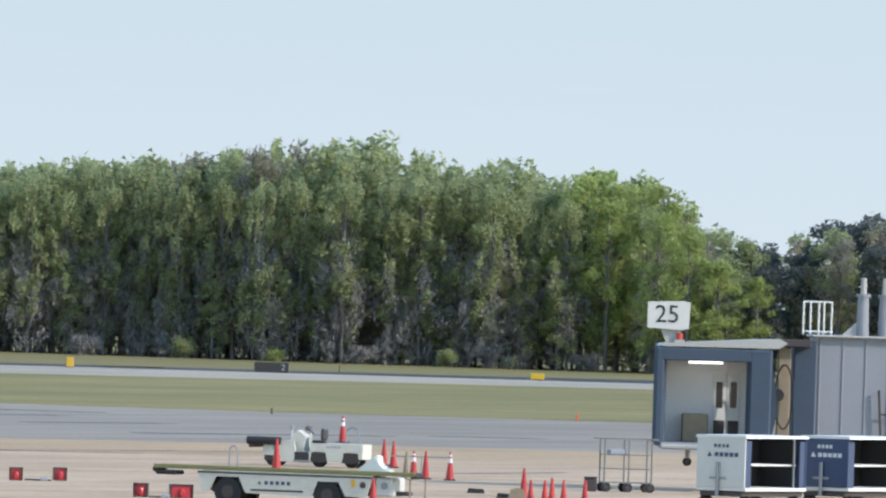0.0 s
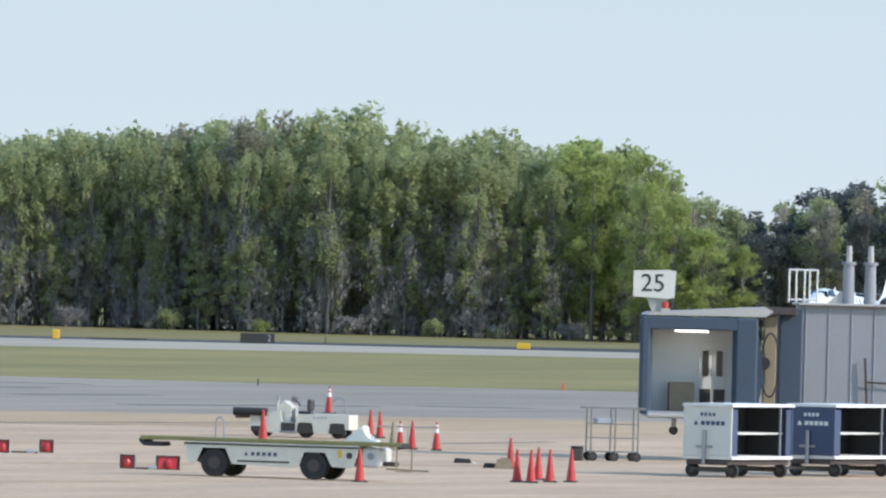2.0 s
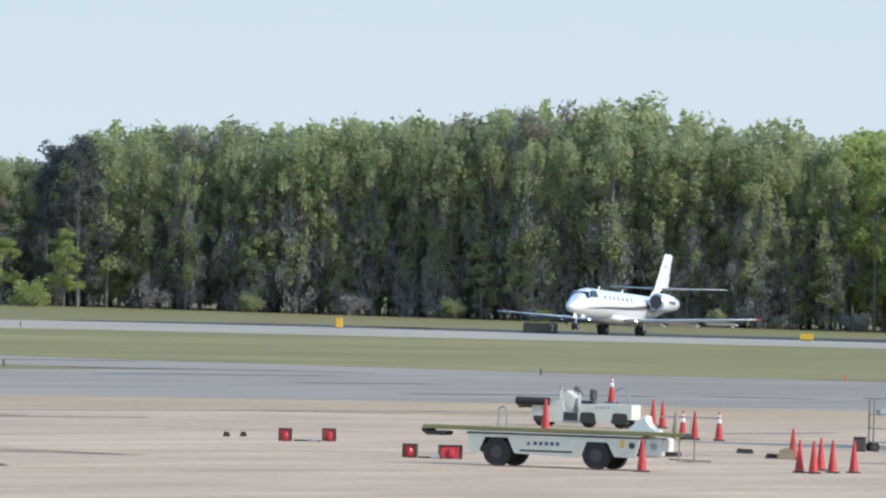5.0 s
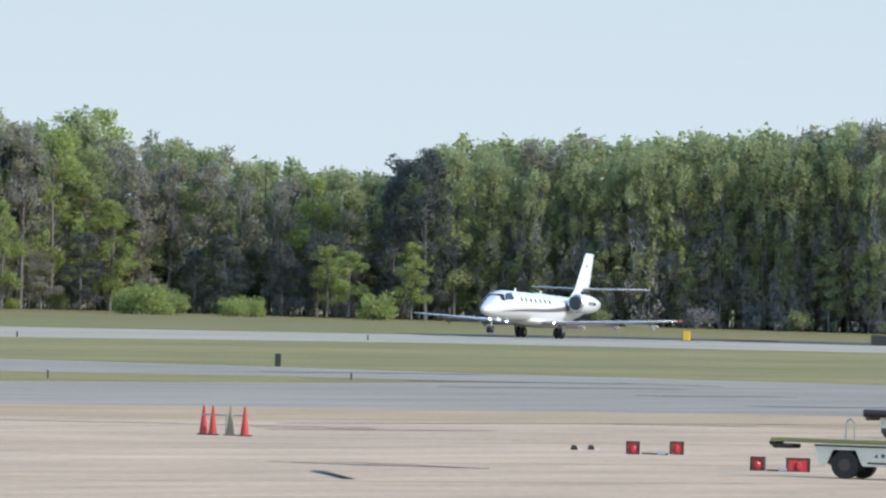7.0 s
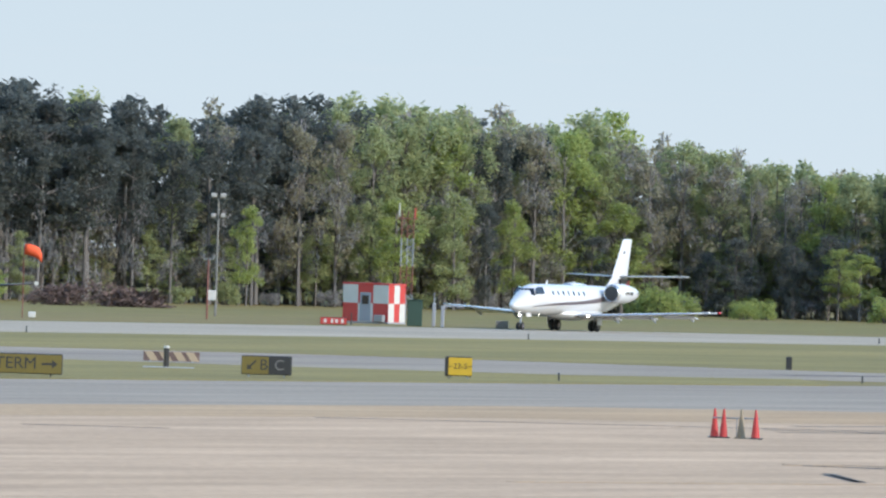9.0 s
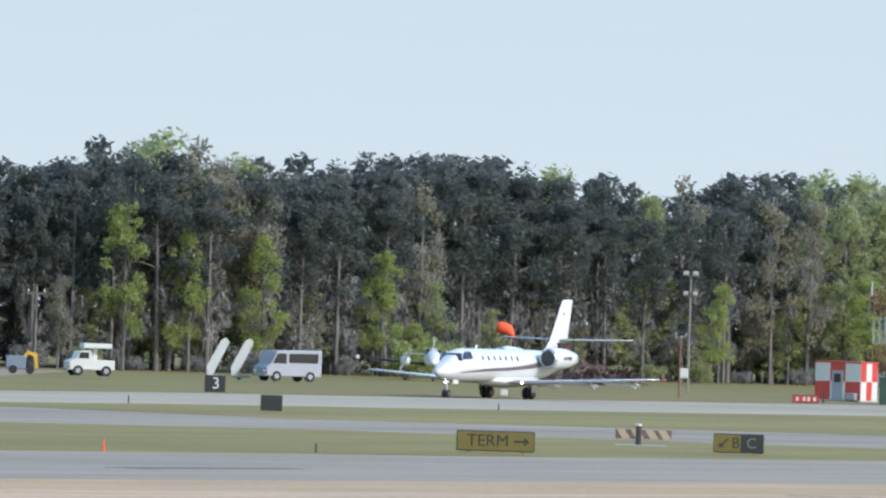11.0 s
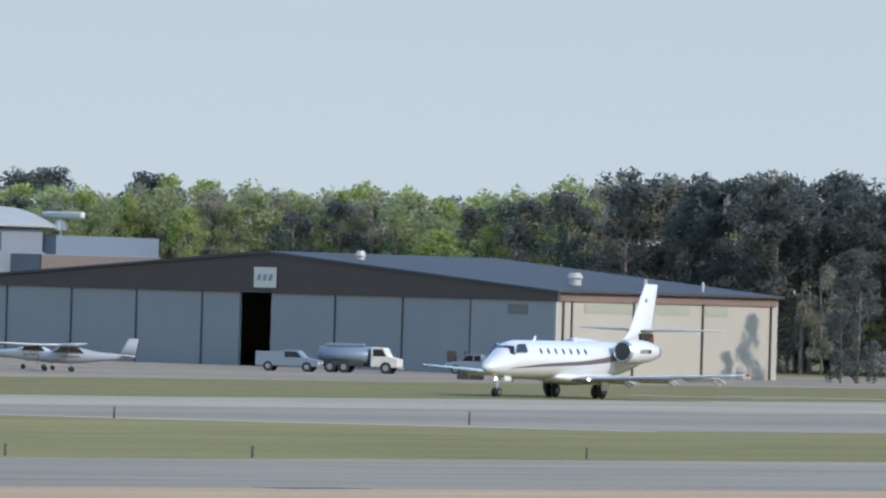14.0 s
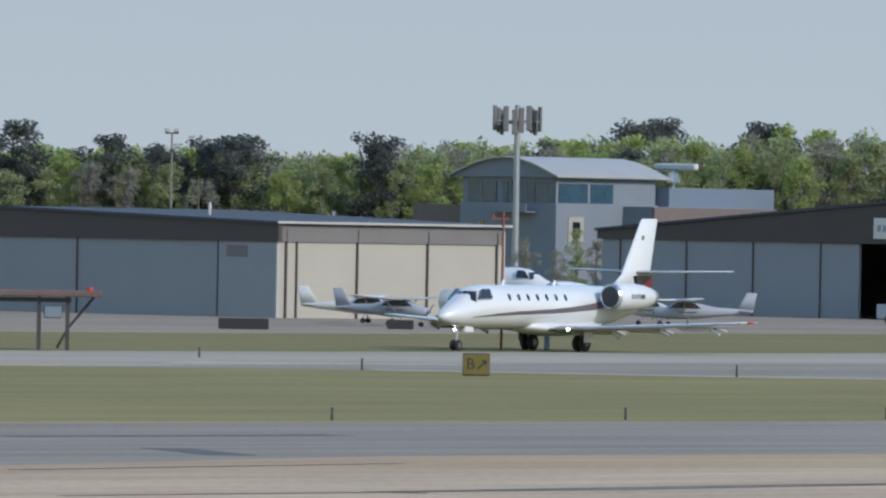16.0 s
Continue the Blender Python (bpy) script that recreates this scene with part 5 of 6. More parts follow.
VAN = [(-2.6, 0.35), (2.5, 0.35), (2.55, 0.95), (1.9, 1.15), (1.45, 1.95), (-2.6, 2.0)]
SUV = [(-2.1, 0.35), (2.2, 0.35), (2.25, 0.85), (1.1, 1.0), (0.5, 1.62), (-1.9, 1.65), (-2.15, 0.95)]
PICK = [(-2.6, 0.4), (2.6, 0.4), (2.65, 0.95), (1.35, 1.05), (0.85, 1.65), (-0.5, 1.65), (-0.65, 1.05), (-2.6, 1.02)]
# the white bus and stair truck before the woods; haze is put into the bus's grey
vehicle("van", pose(-98.0, 783, 0, 0, 0, 215), "white passenger van greyed for distance haze, parked beyond the runway", "van", [(-2.2, 0.35), (2.1, 0.35), (2.2, 1.0), (1.75, 1.2), (1.35, 2.15), (-2.2, 2.2)], 2.0, (-1.3, 1.35), 0.36, M_CONC,
        [[(1.68, 1.25), (1.30, 1.95), (0.6, 1.95), (0.6, 1.25)], [(0.4, 1.3), (0.4, 1.95), (-1.9, 1.95), (-1.9, 1.3)]])
for k, x in enumerate((-103.0, -101.3)):
    t = thing("boarding_stairs", toward(x, 784, 0), "white mobile boarding stairs parked on the ramp", "boarding stairs")
    part("stringer", prism([(-0.75, 0.3), (-0.35, 0.3), (0.75, 2.6), (0.55, 2.9), (0.2, 2.8), (-0.8, 0.9)], 0.12), M_PAINT, t, m=pose(0, -0.5, 0))
    part("stringer", prism([(-0.75, 0.3), (-0.35, 0.3), (0.75, 2.6), (0.55, 2.9), (0.2, 2.8), (-0.8, 0.9)], 0.12), M_PAINT, t, m=pose(0, 0.5, 0))
    for i in range(7):
        part("step", boxes(((-0.6 + i * 0.18, -0.44, 0.4 + i * 0.32), (-0.34 + i * 0.18, 0.44, 0.45 + i * 0.32))), M_STEEL, t)
    for s in (-0.4, 0.4):
        part("wheel", bar((-0.2, s - 0.06, 0.15), (-0.2, s + 0.06, 0.15), 0.15), M_RUBBER, t)
    part("base", boxes(((-0.8, -0.5, 0.15), (0.6, 0.5, 0.32), 0.02)), M_STEEL, t)
vehicle("suv", pose(-140.6, 772, 0, 0, 0, 170), "blue-grey sport utility car parked by the hangar side", "car", SUV, 1.8, (-1.3, 1.35), 0.36, M_CARBLUE, [[(0.98, 1.05), (0.46, 1.55), (-0.4, 1.55), (-0.4, 1.05)], [(-0.55, 1.05), (-0.55, 1.55), (-1.75, 1.55), (-1.9, 1.05)]],
        [("roof_rack", [((-1.9, -0.75, 1.72), (0.3, 0.75, 1.78))], M_STEEL)])
# pickup paint dimmed to blue-grey to stand in for the hangar's shade
vehicle("pickup_truck", pose(-145.0, 743, 0, 0, 0, 180), "pickup truck with a rack by the hangar doors, paint dimmed for shade", "truck", PICK, 1.85, (-1.6, 1.7), 0.38, M_CARBLUE, [[(1.15, 1.1), (0.78, 1.58), (0.2, 1.58), (0.2, 1.1)], [(0.1, 1.1), (0.1, 1.58), (-0.42, 1.58), (-0.5, 1.1)]],
        [("rack", [((0.9, -0.8, 1.0), (1.0, 0.8, 1.9)), ((1.9, -0.6, 0.9), (2.5, 0.6, 1.9))], M_FASCIA)], size=0.8)
# this truck's colour is darkened too, as if shaded by the hangar
vehicle("utility_truck", pose(-153.4, 722, 0, 0, 0, 0), "utility pickup with side boxes, paint dimmed for shade", "truck", [(-2.5, 0.4), (2.4, 0.4), (2.45, 0.9), (1.3, 1.05), (0.8, 1.6), (-0.3, 1.65), (-0.4, 1.5), (-2.5, 1.5)], 1.9, (-1.5, 1.55), 0.38, M_CARBLUE, [[(1.1, 1.1), (0.74, 1.54), (-0.2, 1.54), (-0.2, 1.1)]], size=0.85)
fuel = vehicle("fuel_truck", pose(-149.0, 724, 0, 0, 0, 0), "silver fuel tank truck with a white cab", "tank truck", [(0.9, 0.5), (3.0, 0.5), (3.05, 1.15), (2.2, 1.3), (1.9, 2.0), (0.9, 2.05)], 2.1, (-2.3, -1.2, 2.1), 0.46, M_DIRTY, [[(2.12, 1.35), (1.84, 1.9), (1.1, 1.9), (1.1, 1.35)]], size=0.85)
part("tank", loft([(-3.3, 0, 1.35, 0.8, 0.55), (-3.2, 0, 1.35, 1.0, 0.7), (0.6, 0, 1.35, 1.0, 0.7), (0.7, 0, 1.35, 0.8, 0.55)], 18), M_CARBLUE, fuel, "dull blue-grey tank", smooth=True)
part("chassis", boxes(((-3.3, -0.5, 0.5), (1.0, 0.5, 0.66))), M_BLACK, fuel), part("hose_rack", boxes(((-2.6, -1.05, 0.55), (0.3, -0.9, 0.9), 0.02)), M_FASCIA, fuel), part("top_rail", boxes(((-2.8, -0.3, 2.05), (0.2, 0.3, 2.28), 0.03)), M_CARBLUE, fuel)
tank2 = vehicle("fuel_truck", pose(-160.3, 636, 0, 0, 0, 5), "white fuel tank truck before the cream hangar wall", "tank truck", [(0.9, 0.5), (2.2, 0.5), (2.25, 1.3), (1.9, 1.9), (0.9, 1.95)], 2.1, (-1.6, -0.7, 1.6), 0.42, M_CARBLUE, [[(2.0, 1.35), (1.8, 1.8), (1.1, 1.8), (1.1, 1.35)]])
part("tank", loft([(-2.0, 0, 1.5, 0.7, 0.5), (-1.9, 0, 1.5, 0.95, 0.68), (0.7, 0, 1.5, 0.95, 0.68), (0.8, 0, 1.5, 0.7, 0.5)], 18), M_PAINT, tank2, "white steel tank", smooth=True)
part("chassis", boxes(((-2.2, -0.5, 0.45), (1.0, 0.5, 0.7))), M_BLACK, tank2), part("meter_box", boxes(((-1.6, -1.0, 0.5), (0.6, -0.8, 0.95), 0.03)), M_FASCIA, tank2)
for x, y, w in ((-118.1, 768, 1.0), (-115.3, 774, 1.2)):
    t = thing("loader_machine", toward(x, y), "yellow and grey ground support machine", "machine")
    part("arm", prism([(-0.6, 0.5), (-0.1, 0.5), (0.35, 1.35), (0.75, 1.2), (0.85, 0.4), (1.05, 0.4), (0.95, 1.45), (0.3, 1.6), (-0.1, 1.2)], 0.5), M_YELLOW, t)
    part("body", boxes(((-w, -0.5, 0.3), (0.2, 0.5, 1.25), 0.06)), M_CARBLUE, t)
    for xx in (-0.7, 0.5):
        part("wheel", bar((xx, -0.55, 0.3), (xx, -0.35, 0.3), 0.3, seg=14), M_RUBBER, t), part("wheel", bar((xx, 0.35, 0.3), (xx, 0.55, 0.3), 0.3, seg=14), M_RUBBER, t)
vehicle("service_truck", pose(-110.8, 775, 0, 0, 0, 200), "white service truck with a raised lift box", "truck", [(-1.6, 0.4), (1.6, 0.4), (1.65, 1.0), (1.1, 1.15), (0.9, 1.7), (0.1, 1.75), (0.0, 1.1), (-1.6, 1.1)], 1.9, (-1.0, 1.0), 0.36, M_PAINT, [[(1.0, 1.2), (0.85, 1.62), (0.25, 1.62), (0.25, 1.2)]],
        [("lift_box", [((-1.4, -0.7, 1.9), (0.6, 0.7, 2.25), 0.04), ((-0.5, -0.15, 1.1), (-0.2, 0.15, 1.9))], M_PAINT)])


# ---- parked light aircraft ----
def light_plane(m, label, high=True, paint=None):
    paint = paint or M_PAINT
    p = thing("light_aircraft", m @ Matrix.Scale(0.8, 4), label, "airplane", "parked light aircraft")
    f = part("fuselage", loft([(2.3, 0, 1.05, 0.12, 0.12), (2.2, 0, 1.05, 0.34, 0.33), (1.4, 0, 1.1, 0.48, 0.45), (0.5, 0, 1.25, 0.55, 0.62), (-0.9, 0, 1.25, 0.52, 0.58), (-2.2, 0, 1.2, 0.32, 0.36), (-4.6, 0, 1.25, 0.12, 0.16), (-5.0, 0, 1.28, 0.05, 0.08)], 16), paint, p, smooth=True)
    z = 1.92 if high else 0.85
    for s in (1, -1):
        w = part("wing", wing([((0.75, 0.0, z), 1.55, 0.2, "y"), ((0.75, 2.6 * s, z + 0.04), 1.5, 0.18, "y"), ((0.5, 5.3 * s, z + 0.14), 1.1, 0.10, "y")]), paint, p, smooth=True)
        part("strut", bar((0.3, 0.5 * s, 0.85), (0.1, 2.7 * s, z), 0.04, seg=6), M_STEEL, w) if high else part("tip", bar((0.3, 5.3 * s, z + 0.14), (-0.4, 5.3 * s, z + 0.14), 0.09), M_RED, w)
        part("stabilizer", wing([((-3.9, 0, 1.3), 1.0, 0.1, "y"), ((-4.2, 1.65 * s, 1.3), 0.7, 0.06, "y")]), paint, p, smooth=True)
        part("window", prism([(0.95, 1.45), (0.45, 1.8), (-0.7, 1.78), (-1.1, 1.45)], 0.04), M_GLASS, f, m=pose(0, 0.53 * s, 0))
        leg = part("gear_leg", bar((-0.2, 0.45 * s, 0.8), (-0.2, 1.15 * s, 0.22), 0.04, seg=6), M_STEEL, p)
        part("tyre", bar((-0.2, 1.15 * s - 0.07, 0.2), (-0.2, 1.15 * s + 0.07, 0.2), 0.2, seg=14), M_RUBBER, leg)
    part("fin", wing([((-3.7, 0, 1.35), 1.3, 0.12, "z"), ((-4.5, 0, 2.65), 0.75, 0.06, "z")]), paint, p, smooth=True)
    part("windshield", prism([(1.25, 1.46), (0.6, 1.86), (0.5, 1.86), (0.9, 1.45)], 0.9), M_GLASS, f)
    part("stripe", boxes(((-0.8, -0.565, 1.12), (0.6, 0.565, 1.2))), M_BLUE, f)
    leg = part("nose_leg", bar((1.7, 0, 0.8), (1.8, 0, 0.2), 0.04, seg=6), M_STEEL, p)
    part("tyre", bar((1.8, -0.07, 0.18), (1.8, 0.07, 0.18), 0.18, seg=14), M_RUBBER, leg)
    pr = part("propeller", boxes(((2.36, -0.95, 1.0), (2.40, 0.95, 1.1), 0.01, Matrix.Translation((0, 0, 1.05)) @ pose(0, 0, 0, 35) @ Matrix.Translation((0, 0, -1.05)))), M_BLACK, p)
    part("spinner", bar((2.3, 0, 1.05), (2.6, 0, 1.05), 0.16, 0.02, 12), M_METAL, pr)
    return p


light_plane(pose(-171.5, 655, 0, 0, 0, 5), "white high-wing light aircraft parked on the ramp")
# grey paint here puts the shadow on this aircraft into its colour
light_plane(pose(-165.8, 640, 0, 0, 0, -12), "high-wing light aircraft on the ramp, paint greyed for shade", paint=M_CONC)
light_plane(pose(-159.8, 677, 0, 0, 0, -30), "white high-wing light aircraft beside the hangar")
# greyed likewise, shadow carried by the paint
light_plane(pose(-155.6, 668, 0, 0, 0, 195), "high-wing light aircraft tied down, paint greyed for shade", paint=M_CONC)


def twin_prop():
    p = thing("twin_aircraft", toward(-93.6, 835, -90), "dark-winged twin propeller aircraft facing the runway", "airplane")
    part("fuselage", loft([(4.2, 0, 1.35, 0.08, 0.08), (3.9, 0, 1.38, 0.35, 0.32), (2.6, 0, 1.5, 0.62, 0.58), (1.2, 0, 1.65, 0.7, 0.8), (-2.5, 0, 1.6, 0.65, 0.7), (-6.5, 0, 1.8, 0.12, 0.2)], 16), M_PAINT, p, smooth=True)
    part("windshield", prism([(2.3, 1.85), (1.55, 2.35), (1.3, 2.35), (1.7, 1.85)], 1.1), M_GLASS, p)
    part("fin", wing([((-5.0, 0, 1.9), 1.6, 0.14, "z"), ((-6.0, 0, 3.3), 0.9, 0.08, "z")]), M_PAINT, p)
    for s in (1, -1):
        w = part("wing", wing([((1.2, 0, 1.2), 2.1, 0.3, "y"), ((0.8, 5.6 * s, 1.65), 1.1, 0.14, "y")]), M_BLACK, p, "dark wing", smooth=True)
        n = part("engine", loft([(2.4, 2.1 * s, 1.45, 0.15, 0.15), (2.2, 2.1 * s, 1.45, 0.36, 0.38), (0.6, 2.1 * s, 1.45, 0.4, 0.4), (-0.8, 2.1 * s, 1.45, 0.12, 0.15)], 14), M_PAINT, p, smooth=True)
        part("propeller", boxes(((2.42, 2.1 * s - 0.09, 0.5), (2.46, 2.1 * s + 0.09, 2.4), 0.01, Matrix.Translation((0, 2.1 * s, 1.45)) @ pose(0, 0, 0, 25 * s) @ Matrix.Translation((0, -2.1 * s, -1.45)))), M_STEEL, n)
        part("tip_tank", bar((0.9, 5.6 * s, 1.65), (-0.5, 5.6 * s, 1.65), 0.16, 0.06), M_PAINT, w)
        leg = part("gear_leg", bar((0.2, 2.1 * s, 1.2), (0.2, 2.1 * s, 0.3), 0.07), M_STEEL, p)
        part("tyre", bar((0.2, 2.1 * s - 0.1, 0.3), (0.2, 2.1 * s + 0.1, 0.3), 0.3, seg=14), M_RUBBER, leg)
        part("stabilizer", wing([((-5.4, 0, 1.95), 1.0, 0.1, "y"), ((-5.8, 2.3 * s, 1.95), 0.7, 0.06, "y")]), M_PAINT, p)
    leg = part("nose_leg", bar((3.2, 0, 1.1), (3.3, 0, 0.25), 0.06), M_STEEL, p)
    part("tyre", bar((3.3, -0.08, 0.25), (3.3, 0.08, 0.25), 0.25, seg=14), M_RUBBER, leg)


twin_prop()
parked = copy_thing(jet, pose(-191.6, 748, 0, 0, 0, -14))
tagged(parked, "white business jet parked between the hangars, nose out", "airplane")


# ---- near apron: cones, chocks, carts, loader, tug, passenger bridge ----
def cone_model(body_mat, collar):
    c = thing("traffic_cone", pose(0, 0, 0), "orange traffic cone standing on the apron", "traffic cone", "traffic cones on the apron")
    part("cone_body", bar((0, 0, 0.04), (0, 0, 0.90), 0.135, 0.03, 18), body_mat, c, smooth=False)
    b = boxes(((-0.19, -0.19, 0.0), (0.19, 0.19, 0.045), 0.012))
    part("foot", b, M_BLACK if body_mat is M_CONE else M_OLDCONE, c)
    if collar:
        part("collar", bar((0, 0, 0.56), (0, 0, 0.70), 0.078, 0.061, 18), M_COLLAR, c), part("collar", bar((0, 0, 0.76), (0, 0, 0.82), 0.053, 0.046, 18), M_COLLAR, c)
    return c


plain, banded, old = cone_model(M_CONE, False), cone_model(M_CONE, True), cone_model(M_OLDCONE, False)
tagged(banded, "orange traffic cone with white reflective collars"), tagged(old, "faded tan traffic cone on a pale foot")
first_cone = {}
for src, x, y, z in ((plain, 7.6, 303.4, 0.012), (plain, 10.0, 386, 0.012), (plain, 10.2, 381.4, 0.012), (banded, 10.25, 359, 0.012), (plain, 10.65, 359.6, 0.012), (banded, 11.4, 358.7, 0.012), (old, 9.98, 357.5, 0.012), (plain, 12.65, 329.7, 0.012),
                     (plain, 12.05, 309, 0.012), (plain, 12.42, 308.7, 0.012), (plain, 12.8, 313.2, 0.012), (plain, 13.0, 310.2, 0.012), (plain, 13.62, 311, 0.012),
                     (plain, -15.5, 347.3, 0.012), (plain, -15.2, 346.8, 0.012), (old, -14.65, 346.7, 0.012), (plain, -14.2, 346.4, 0.012), (banded, 8.42, 379.6, 0.83), (plain, 5.02, 306.0, 0.957)):
    m = pose(x, y, z, 0, 0, random.uniform(-20, 20))
    if src in first_cone:
        copy_thing(src, m)
    else:
        first_cone[src] = True
        src.matrix_basis = m
for x, y in ((10.7, 366), (-14.8, 346.9)):
    t = thing("barrier_pole", pose(x, y, 0.012), "thin grey barrier pole resting on cones", "pole")
    part("pole", bar((-0.75 if x < 0 else -1.0, 0, 0.62), (0.7 if x < 0 else 0.9, 0, 0.62), 0.022, seg=8), M_STEEL, t), part("stake", bar((0, 0, 0), (0, 0, 0.62), 0.02, seg=8), M_STEEL, t)


def red_reflector(x, y, turn, wide=1.0):
    t = thing("reflector_box", toward(x, y, turn), "red reflector box in a black frame on the apron", "reflector box", "red reflector boxes")
    w = 0.20 * wide
    part("frame", boxes(((-w, -0.02, 0), (-w + 0.03, 0.26, 0.40)), ((w - 0.03, -0.02, 0), (w, 0.26, 0.40)), ((-w, -0.02, 0.37), (w, 0.26, 0.40)), ((-w, -0.02, 0), (w, 0.26, 0.03)), ((-w, 0.24, 0), (w, 0.27, 0.40))), M_BLACK, t)
    part("lens", prism([(-w + 0.03, 0.03), (w - 0.03, 0.03), (w - 0.05, 0.37), (-w + 0.05, 0.37)], 0.14), M_REDBOX, t, m=pose(0, 0.1, 0))
    part("dome", loft([(-0.03, 0, 0.16, 0.10, 0.14), (-0.08, 0, 0.16, 0.05, 0.08)], 12), M_REDBOX, t, m=pose(0, 0.02, 0, 0, 0, 90))
    return t


for x, y, turn, w in ((-2.2, 334.2, 0, 1), (-0.9, 336.2, 6, 1), (1.4, 314.2, -8, 1), (2.55, 314, 10, 1.6)):
    red_reflector(x, y, turn, w)
for x0, x1, y in ((-1.95, -1.15, 335), (1.65, 2.2, 314)):
    t = thing("tow_bar", pose((x0 + x1) / 2, y, 0.012), "thin dark bar lying on the concrete", "bar")
    part("bar", boxes(((x0 - x1) / 2 * Vector((1, 0, 0)) + Vector((0, -0.03, 0)), Vector(((x1 - x0) / 2, 0.03, 0.05)), 0.01)), M_FASCIA, t), part("clamp", boxes(((0.05, -0.15, 0.0), (0.3, 0.15, 0.1), 0.02)), M_CONC, t)
for x, y, w in ((11.5, 337, 0.55), (12.15, 330, 0.6), (-4.0, 339.3, 0.24), (-3.5, 340.2, 0.24)):
    t = thing("wheel_chock", toward(x, y), "black rubber wheel chocks on the apron", "wheel chock")
    part("chock", prism([(-w / 2, 0), (w / 2, 0), (w / 2 - 0.05, 0.14), (-w / 2 + 0.06, 0.16)], 0.2), M_RUBBER, t), part("rope", bar((w / 2 - 0.02, 0, 0.04), (w / 2 + 0.12, 0, 0.02), 0.015, seg=6), M_COLLAR, t)
t = thing("wheel_chock", toward(12.45, 329), "faded tan plastic chock", "wheel chock")
part("chock", prism([(-0.3, 0), (0.25, 0), (0.18, 0.3), (-0.2, 0.3)], 0.3), M_OLDCONE, t), part("handle", boxes(((-0.1, -0.03, 0.3), (0.1, 0.03, 0.34))), M_OLDCONE, t)


def round_wheel(parent, x, y, z, r, w, name="wheel"):
    o = part(name, bar((x, y - w / 2, z), (x, y + w / 2, z), r, seg=18), M_RUBBER, parent)
    part("hub", bar((x, y - w / 2 - 0.012, z), (x, y + w / 2 + 0.012, z), r * 0.45, seg=12), M_FASCIA, o)
    return o


def belt_loader():
    t = thing("belt_loader", pose(5.05, 305.3, 0.012, 0, 0, -20), "off-white belt loader with a dirty yellow-green belt", "belt loader")
    # -y faces the observer; origin midway between the near wheels
    prof = [(-2.2, 0.42), (-2.05, 0.36), (-1.95, 0.36), (-1.75, 0.78), (-1.1, 0.78), (-0.9, 0.36), (0.85, 0.30), (1.0, 0.36), (1.15, 0.74), (1.75, 0.74), (1.95, 0.36), (2.55, 0.34), (2.7, 0.9), (-2.25, 0.9)]
    for y in (0.0, 1.62):
        s = part("side_panel", prism(prof, 0.06), M_DIRTY, t, m=pose(0, y, 0))
        part("sill_stripe", boxes(((-0.75, -0.035, 0.42), (0.75, 0.035, 0.47))), M_BLACK, s)
        if y == 0:
            for k in range(5):
                part("brand_bar", boxes(((-0.36 + k * 0.16, -0.036, 0.60), (-0.26 + k * 0.16, -0.032, 0.70))), M_BLUE, s, "dark lettering bar")
            part("brand_mark", prism([(-0.56, 0.60), (-0.44, 0.60), (-0.50, 0.70)], 0.072), M_BLUE, s)
            part("side_lamp", bar((2.45, -0.05, 0.68), (2.45, 0, 0.68), 0.09, seg=12), M_FASCIA, s)
            part("reflector", boxes(((2.12, -0.04, 0.62), (2.24, -0.03, 0.82))), M_YELLOW, s)
    part("chassis", boxes(((-2.1, 0.1, 0.4), (2.7, 1.5, 0.6))), M_FASCIA, t)
    for x in (-1.42, 1.42):
        part("wheel_well", boxes(((x - 0.55, 0.3, 0.36), (x + 0.55, 1.35, 0.88))), M_BLACK, t)
    part("deck", boxes(((-2.25, -0.03, 0.905), (2.72, 1.65, 0.94), 0.01)), M_DIRTY, t)
    for x in (-1.42, 1.42):
        for y in (0.12, 1.5):
            round_wheel(t, x, y, 0.38, 0.38, 0.24)
    for y0 in (-0.02, 0.62):
        b = part("belt_rail", boxes(((-3.55, y0, 0.95), (3.9, y0 + 0.06, 1.06), 0.01)), M_BELT, t)
    part("belt", boxes(((-3.5, 0.04, 0.96), (3.85, 0.62, 1.03), 0.02)), M_BELT, t, "worn yellow-green rubber belt")
    part("roller", bar((-3.5, 0.0, 0.93), (-3.5, 0.66, 0.93), 0.09, seg=14), M_RUBBER, t), part("roller", bar((3.85, 0.0, 0.97), (3.85, 0.66, 0.97), 0.08, seg=14), M_RUBBER, t)
    part("bumper_pad", boxes(((-3.5, -0.03, 0.78), (-2.9, 0.66, 0.9), 0.04)), M_RUBBER, t)
    bm = bmesh.new()
    for a, b in (((-1.72, 0.9, 0.94), (-1.70, 0.9, 1.55)), ((-1.70, 0.9, 1.55), (-1.58, 0.9, 1.62)), ((-1.58, 0.9, 1.62), (-1.48, 0.9, 1.5)), ((-1.48, 0.9, 1.5), (-1.46, 0.9, 0.94))):
        tube(bm, a, b, 0.022, seg=8)
    part("hand_hoop", bm, M_STEEL, t)
    cv = prism([(2.05, 0.97), (2.95, 0.97), (3.0, 1.10), (2.72, 1.12), (2.62, 1.22), (2.60, 1.52), (2.44, 1.40), (2.22, 1.22), (2.05, 1.12)], 0.5)
    bmesh.ops.bevel(cv, geom=cv.edges[:], offset=0.05, segments=2, affect="EDGES")
    part("seat_cover", cv, M_COLLAR, t, "crumpled white plastic sheet over the seat", m=pose(0, 0.9, 0))
